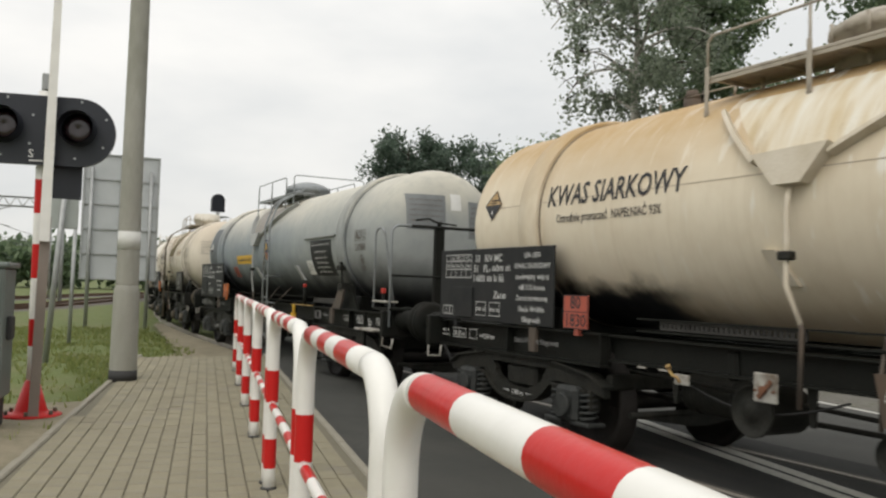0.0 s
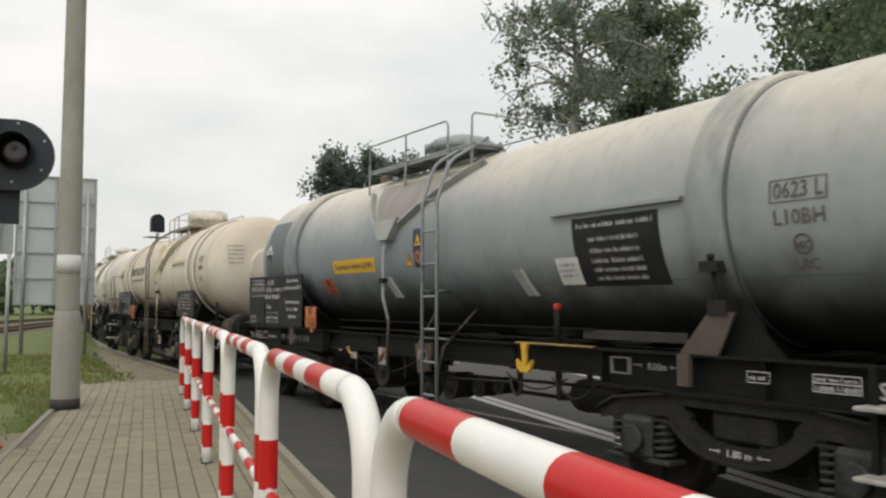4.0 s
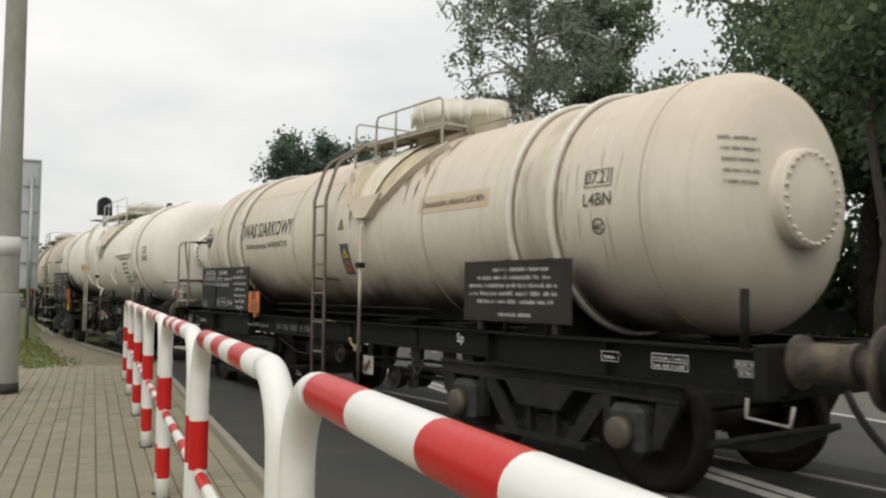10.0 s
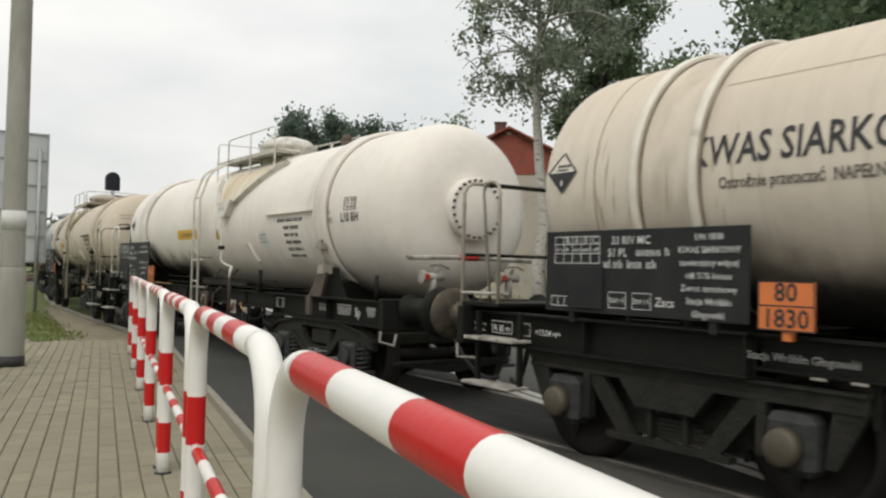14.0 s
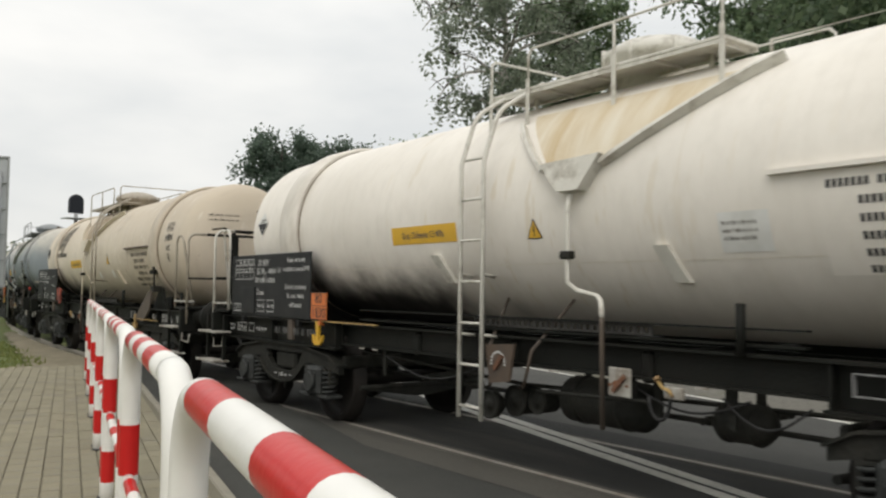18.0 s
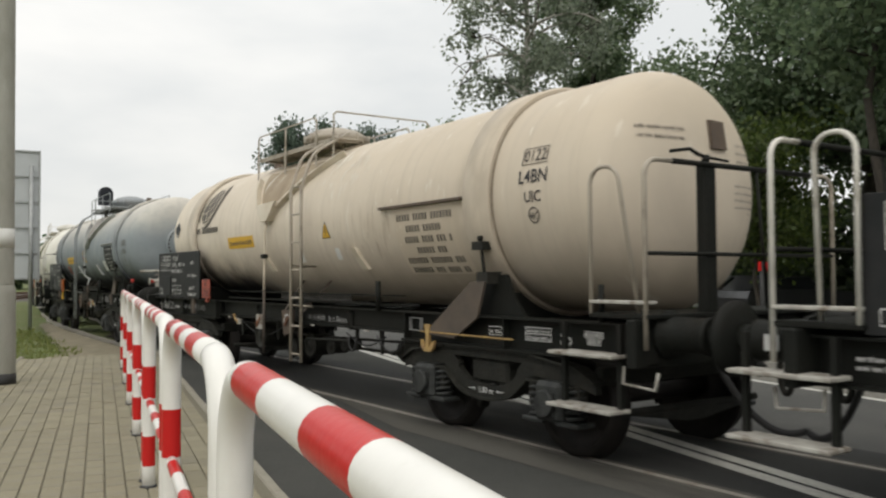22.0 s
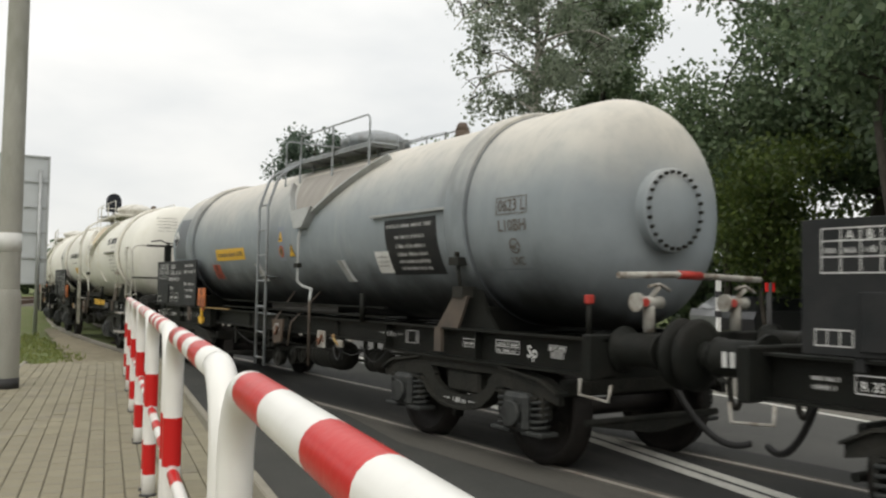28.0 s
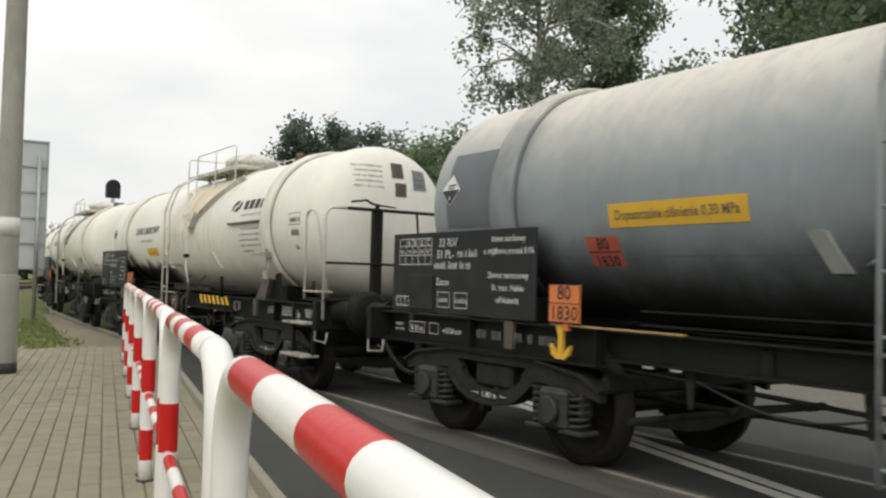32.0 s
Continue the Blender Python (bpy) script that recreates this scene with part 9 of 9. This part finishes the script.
def build_trees():
    tree("birch_tree", "tall birch with pale bark and drooping open foliage", 19.1, 21.9, 15.5, 2.7, 7.4, 1, M_BIRCH, M_LEAFB, 11000, 0.078, limbs=22, droop=0.42, trunk_r=0.26, spread=0.17, hang=0.40, lean=(-0.5, 0.3), twigs=8, clumps=0.30)
    tree("oak_tree", "broad dark-green oak behind the birch", 24.5, 24.8, 15.6, 1.9, 4.2, 2, M_BARK, M_LEAF, 30000, 0.092, limbs=22, spread=0.27, trunk_r=0.3, twigs=8, clumps=0.42)
    tree("maple_tree", "full green maple under the taller oaks", 24.4, 18.6, 8.6, 2.0, 2.6, 10, M_BARK, M_LEAF, 22000, 0.095, limbs=18, spread=0.42, trunk_r=0.16, clumps=0.7)
    tree("oak_tree", "big shady oak with dense dark crown", 28.9, 15.7, 18.5, 4.9, 4.2, 3, M_BARK, M_LEAFD, 62000, 0.108, limbs=26, spread=0.44, trunk_r=0.42, twigs=9, clumps=0.6)
    tree("oak_tree", "big shady oak with dense dark crown", 24.2, 8.2, 17.0, 5.4, 2.4, 4, M_BARK, M_LEAFD, 60000, 0.12, limbs=22, spread=0.55, trunk_r=0.4)
    tree("oak_tree", "shady oak beside the road", 22.6, 1.0, 16.0, 5.0, 2.6, 5, M_BARK, M_LEAFD, 20000, 0.15, limbs=18, spread=0.6, trunk_r=0.38)
    tree("oak_tree", "oak deeper in the park", 36.5, 14.5, 16.5, 5.5, 4.8, 6, M_BARK, M_LEAF, 22000, 0.15, limbs=18, spread=0.7, trunk_r=0.35)
    tree("oak_tree", "oak deeper in the park", 34.0, 8.0, 16.0, 6.0, 1.5, 7, M_BARK, M_LEAFD, 22000, 0.16, limbs=18, spread=0.75, trunk_r=0.35)
    tree("oak_tree", "oak deeper in the park", 33.0, -3.0, 16.0, 6.0, 1.5, 8, M_BARK, M_LEAFD, 18000, 0.17, limbs=16, spread=0.75, trunk_r=0.35)
    tree("young_maple", "light-green young maple under the oaks", 22.3, 15.6, 6.3, 1.9, 1.6, 9, M_BARK, M_LEAFY, 9000, 0.085, limbs=12, spread=0.33, trunk_r=0.09)
    tree("young_maple", "dark young maple in front of the house", 20.1, 30.0, 8.2, 1.2, 2.4, 11, M_BARK, M_LEAF, 5200, 0.1, limbs=12, spread=0.34, trunk_r=0.1)
    tree("park_tree", "slender dark-trunked tree at the roadside", 19.4, 10.3, 13.0, 2.0, 5.5, 12, M_BARK, M_LEAFD, 6000, 0.1, limbs=10, droop=0.3, trunk_r=0.16, spread=0.4)
    for k, (x, y, h, r) in enumerate(((31.3, 66, 16.0, 2.6), (35.2, 66.5, 16.2, 2.8), (29.9, 65, 11.0, 1.8), (32.2, 68, 14.2, 3.2), (38.6, 63, 13.6, 3.0), (37.5, 57, 11.2, 2.6), (43, 66, 12.5, 3.4), (30.2, 62, 9.0, 1.8))):
        tree("distant_oak", "dark-green tree far behind the train", x, y, h, r, h * 0.25, 20 + k, M_BARK, M_LEAFF, 12000, 0.15, limbs=15, spread=0.42, trunk_r=0.25, twigs=5)
    rng = random.Random(5)
    bush = thing("far_wood", "low dark wood along the horizon", "wood", kind="stuff")
    ends = []
    for k in range(420):
        x = -75 + 135 * rng.random()
        ends.append(Vector((x, 128 + rng.uniform(-6, 12), rng.uniform(0.2, 1) ** 0.7 * (5.6 + 2.2 * noise.noise(Vector((x * 0.09, 1, 2)))))))
    ob = leaf_cloud(ends, 1.0, 42000, 0.55, 77, "wood_foliage", M_LEAFD, bush)
    tagged(ob, kind="stuff")
    ends = []
    # dark leaves that stand in for the shade below the trees
    wood = thing("park_undergrowth", "undergrowth below the trees, its shade put into the leaf colour", "undergrowth", kind="stuff")
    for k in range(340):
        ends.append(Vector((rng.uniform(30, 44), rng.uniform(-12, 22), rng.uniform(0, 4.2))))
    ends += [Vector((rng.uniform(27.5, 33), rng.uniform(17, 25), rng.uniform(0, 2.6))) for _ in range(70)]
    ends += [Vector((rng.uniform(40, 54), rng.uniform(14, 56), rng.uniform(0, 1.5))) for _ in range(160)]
    tagged(leaf_cloud(ends, 0.9, 46000, 0.2, 78, "undergrowth_foliage", M_LEAFSHADE, wood), kind="stuff")


build_trees()


def build_house():
    h = thing("house", "house with red tiled gable roof and brick chimney", "house", at=pose(30.8, 38.6, -0.3, 0, 0, 51))
    up = 1.14
    bm = bmesh.new()
    soft_box(bm, -4.5, 4.5, -4.9, 4.9, 0, 5.6 + up, 0.02)
    prism(bm, [(-4.9, 5.6 + up), (4.9, 5.6 + up), (0, 8.0 + up)], -4.5, 4.5, "x")
    part("wall", bm, material("house_plaster", (0.55, 0.50, 0.42), 0.85, grime=(0.4, 0.36, 0.3)), h)
    roof_mat = material("roof_tiles", (0.36, 0.09, 0.055), 0.75, second=(0.25, 0.07, 0.05), scale=3, amount=0.9, per_object=0.12)
    for s in (-1, 1):
        slope = math.atan2(2.4, 4.9)
        m = Matrix.Translation((0, 0, 8.12 + up)) @ pose(0, 0, 0, s * -math.degrees(slope), 0, 0)
        bm = bmesh.new()
        soft_box(bm, -4.9, 4.9, 0 if s > 0 else -5.6, 5.6 if s > 0 else 0, -0.08, 0.0, 0.01, m)
        roof = part("roof_slope", bm, roof_mat, h)
        for k in range(18):
            bm = bmesh.new()
            a, b = 0.3 * k, 0.3 * k + 0.33
            soft_box(bm, -4.92, 4.92, s * a if s > 0 else s * b, s * b if s > 0 else s * a, 0.0, 0.035, 0.01, m)
            part("tile_course", bm, roof_mat, roof)
    bm = bmesh.new()
    prism(bm, [(-4.75, 5.66 + up), (4.75, 5.66 + up), (0, 7.96 + up)], -4.54, -4.503, "x")
    part("gable_cladding", bm, roof_mat, h, "red tile-hung gable")
    bm = bmesh.new()
    soft_box(bm, -2.6, -2.0, 0.2, 0.8, 7.4 + up, 8.68 + up, 0.02)
    soft_box(bm, -2.65, -1.95, 0.15, 0.85, 8.68 + up, 8.78 + up, 0.02)
    part("chimney", bm, material("chimney_brick", (0.12, 0.06, 0.05), 0.85), h)
    for x in (-2.4, 2.4):
        bm = bmesh.new()
        soft_box(bm, x - 0.55, x + 0.55, -4.96, -4.88, 3.6, 4.9, 0.02)
        w = part("window", bm, M_LABELW, h)
        bm = bmesh.new()
        quad_box(bm, x - 0.45, x + 0.45, -4.975, -4.962, 3.7, 4.8)
        part("pane", bm, material("window_glass", (0.03, 0.035, 0.04), 0.08, bump=0), w)


build_house()


def build_gantry():
    g = thing("catenary_gantry", "steel lattice gantry over the sidings with wires", "gantry", at=pose(0, 62, -0.1, 0, 0, -8))
    for x in (-14.0, 3.2):
        bm = bmesh.new()
        for dx, dy in ((-0.2, -0.2), (0.2, -0.2), (0.2, 0.2), (-0.2, 0.2)):
            rod(bm, (x + dx, dy, 0), (x + dx * 0.7, dy * 0.7, 6.9), 0.045, n=5)
        for k in range(10):
            rod(bm, (x - 0.19, -0.19, 0.68 * k), (x + 0.19, -0.19, 0.68 * k + 0.68), 0.025, n=4)
        part("mast", bm, M_GALV, g)
    bm = bmesh.new()
    for z in (5.95, 6.55):
        for y in (-0.2, 0.2):
            rod(bm, (-14, y, z), (3.2, y, z), 0.05, n=5)
    for k in range(22):
        x = -14 + 17.2 * k / 22
        rod(bm, (x, -0.2, 5.95), (x + 0.39, -0.2, 6.55), 0.03, n=4)
        rod(bm, (x + 0.39, -0.2, 6.55), (x + 0.78, -0.2, 5.95), 0.03, n=4)
    part("lattice_beam", bm, M_GALV, g)
    for z, x0 in ((5.2, -1.5), (4.1, -1.5), (5.2, -6.5)):
        bm = bmesh.new()
        pipe(bm, [(x0, -60, z + 0.4), (x0, -20, z), (x0 + 1.0, 20, z), (x0 + 4, 60, z + 0.4)], 0.02, 4)
        part("contact_wire", bm, M_TAR, g)
    for x in (-1.5, -6.5):
        bm = bmesh.new()
        rod(bm, (x + 2.4, 0, 5.9), (x, 0, 5.2), 0.03, n=5)
        rod(bm, (x + 2.4, 0, 4.6), (x, 0, 5.2), 0.03, n=5)
        part("cantilever", bm, M_GALV, g)
    for x, y in ((2.4, 52), (3.6, 55), (-3, 75)):
        p = thing("catenary_mast", "grey steel mast beyond the sidings", "mast", at=pose(x, y, -0.2))
        bm = bmesh.new()
        rod(bm, (0, 0, 0), (0, 0, 6.2), 0.12, 0.09, 8)
        part("shaft", bm, M_GALV, p)


build_gantry()


def build_far_side():
    # marker post, sign post, grey fence shrubs and a parked car behind the road
    p = thing("marker_post", "white roadside marker post with black bands", "marker post", at=pose(13.4, 10.3, -0.17))
    bm = bmesh.new()
    soft_box(bm, -0.06, 0.06, -0.03, 0.03, 0, 1.8, 0.015)
    sh = part("shaft", bm, M_LABELW, p)
    for z in (1.05, 1.42):
        bm = bmesh.new()
        quad_box(bm, -0.063, 0.063, -0.034, 0.034, z, z + 0.12)
        part("black_band", bm, M_INK, p)
    p = thing("sign_post", "thin dark post with a small red plate", "post", at=pose(16.1, 11.1, -0.17))
    bm = bmesh.new()
    rod(bm, (0, 0, 0), (0, 0, 1.75), 0.06, n=8)
    part("shaft", bm, M_TAR, p)
    bm = bmesh.new()
    soft_box(bm, -0.13, 0.18, -0.02, 0.02, 1.55, 1.75, 0.01)
    part("plate", bm, M_RED, p)
    rng = random.Random(9)
    tufts = thing("roadside_weeds", "yellow-green weeds along the far road edge", "weeds", kind="stuff")
    ends = [Vector((18.0 + 0.215 * (y - 5.5) + rng.uniform(0, 2.4) ** 1.2, y, rng.uniform(-0.17, 0.12))) for y in (rng.uniform(-6, 34) for _ in range(900))]
    tagged(leaf_cloud(ends, 0.09, 2600, 0.06, 80, "weed_leaves", M_BLADE, tufts), kind="stuff")
    k = thing("utility_kiosk", "pale beige concrete utility kiosk under the trees", "kiosk", at=pose(19.2, 20.2, -0.2, 0, 0, -40))
    wall = material("kiosk_render", (0.48, 0.45, 0.39), 0.85, second=(0.40, 0.37, 0.31), scale=2, amount=0.9, grime=(0.26, 0.24, 0.2), grime_scale=1.5)
    bm = bmesh.new()
    soft_box(bm, -0.8, 0.8, -0.6, 0.6, 0.0, 2.4, 0.02)
    part("wall", bm, wall, k)
    bm = bmesh.new()
    soft_box(bm, -0.88, 0.88, -0.68, 0.68, 2.4, 2.52, 0.02)
    part("roof", bm, M_CONC, k)
    bm = bmesh.new()
    soft_box(bm, -0.35, 0.35, -0.63, -0.6, 0.1, 2.0, 0.01)
    part("door", bm, M_CABINET, k)
    for x, y, turn, body in ((26.5, 19.0, 70, (0.30, 0.31, 0.32)), (24.6, 16.3, 75, (0.03, 0.03, 0.035))):
        car(x, y, turn, body)


def car(x, y, turn, colour):
    c = thing("parked_car", "parked car in the shade of the trees", "car", at=pose(x, y, -0.17, 0, 0, turn))
    paint = material("car_paint", colour, 0.3, 0.2, bump=0, coat=0.6)
    bm = bmesh.new()
    prism(bm, [(-2.0, 0.35), (-2.05, 0.75), (-1.95, 0.92), (-0.95, 1.02), (2.0, 0.98), (2.1, 0.75), (2.05, 0.35), (1.75, 0.3), (-1.75, 0.3)], -0.85, 0.85, "x")
    part("body", bm, paint, c)
    bm = bmesh.new()
    prism(bm, [(-0.95, 1.0), (-0.35, 1.42), (1.2, 1.45), (1.85, 1.0)], -0.72, 0.72, "x")
    part("cabin", bm, paint, c)
    glass = material("car_glass", (0.02, 0.022, 0.025), 0.06, bump=0)
    for s in (-1, 1):
        bm = bmesh.new()
        prism(bm, [(-0.8, 1.04), (-0.32, 1.37), (1.15, 1.40), (1.62, 1.04)], s * 0.725, s * 0.73, "x")
        part("side_window", bm, glass, c)
        for yy in (-1.3, 1.3):
            bm = bmesh.new()
            lathe(bm, [(-0.1, 0.2), (-0.1, 0.31), (0.1, 0.31), (0.1, 0.2)], (s * 0.78, yy, 0.31), "x", 20)
            part("wheel", bm, M_HOSE, c)


build_far_side()


def build_grass():
    g = thing("grass", "uneven grass with dry tufts beside the pavement", "grass", kind="stuff")
    rs = np.random.RandomState(3)
    v, f = [], []
    n = 0
    while n < 15000:
        y = 7.5 + 20 * rs.rand() ** 1.5
        x = rs.uniform(-4.5, 4.6)
        if x > verge_x(y) - 0.08 and y < 15.3:
            continue
        p, _ = track_point(y)
        if x > p.x - 1.7:
            continue
        if y < 11 and x > verge_x(y) - 0.8 and rs.rand() < 0.85:
            continue
        if y > 15.2 and x > 2.3 + 0.12 * (y - 15) + 0.9 * smooth_step(15, 18, y) + 0.2:
            continue
        if noise.noise(Vector((x * 0.9, y * 0.9, 5))) < -0.12 and rs.rand() < 0.7:
            continue
        z = land_height(x, y)
        h = rs.uniform(0.03, 0.095) * (1 + 0.8 * (rs.rand() < 0.06))
        a = rs.uniform(0, 6.28)
        dx, dy = math.cos(a), math.sin(a)
        lean = rs.uniform(-0.5, 0.5, 2) * h
        k = len(v)
        wd = 0.006 + 0.0012 * y
        v += [(x - dx * wd, y - dy * wd, z - 0.01), (x + dx * wd, y + dy * wd, z - 0.01), (x + lean[0], y + lean[1], z + h)]
        f.append((k, k + 1, k + 2))
        n += 1
    me = bpy.data.meshes.new("grass_blades")
    me.from_pydata(v, [], f)
    me.materials.append(M_BLADE)
    tagged(part("grass_blades", me, None, g), kind="stuff")


build_grass()


# ---- the train rolls past ----
def rolled(t):
    """Metres that the train has rolled since its state at 16 s."""
    return 2.0816 * (t - 16) + 0.0063934 / 2 * (t - 16) ** 2


def wagon_pose(middle, pivot, t):
    a, _ = track_point(middle - pivot - rolled(t))
    b, _ = track_point(middle + pivot - rolled(t))
    d = b - a
    m = (a + b) / 2
    return pose(m.x, m.y, m.z, 0, 0, -math.degrees(math.atan2(d.x, d.y)))


def motions():
    for w, middle, pivot in FLEET:
        walk(w, [(t, wagon_pose(middle, pivot, t)) for t in range(33)])
    times = [32 * k / 128 for k in range(129)]
    for w, ws, y in WHEELS:
        walk(ws, [(t, pose(0, y, 0.46, math.degrees(rolled(t) / 0.46))) for t in times])


motions()
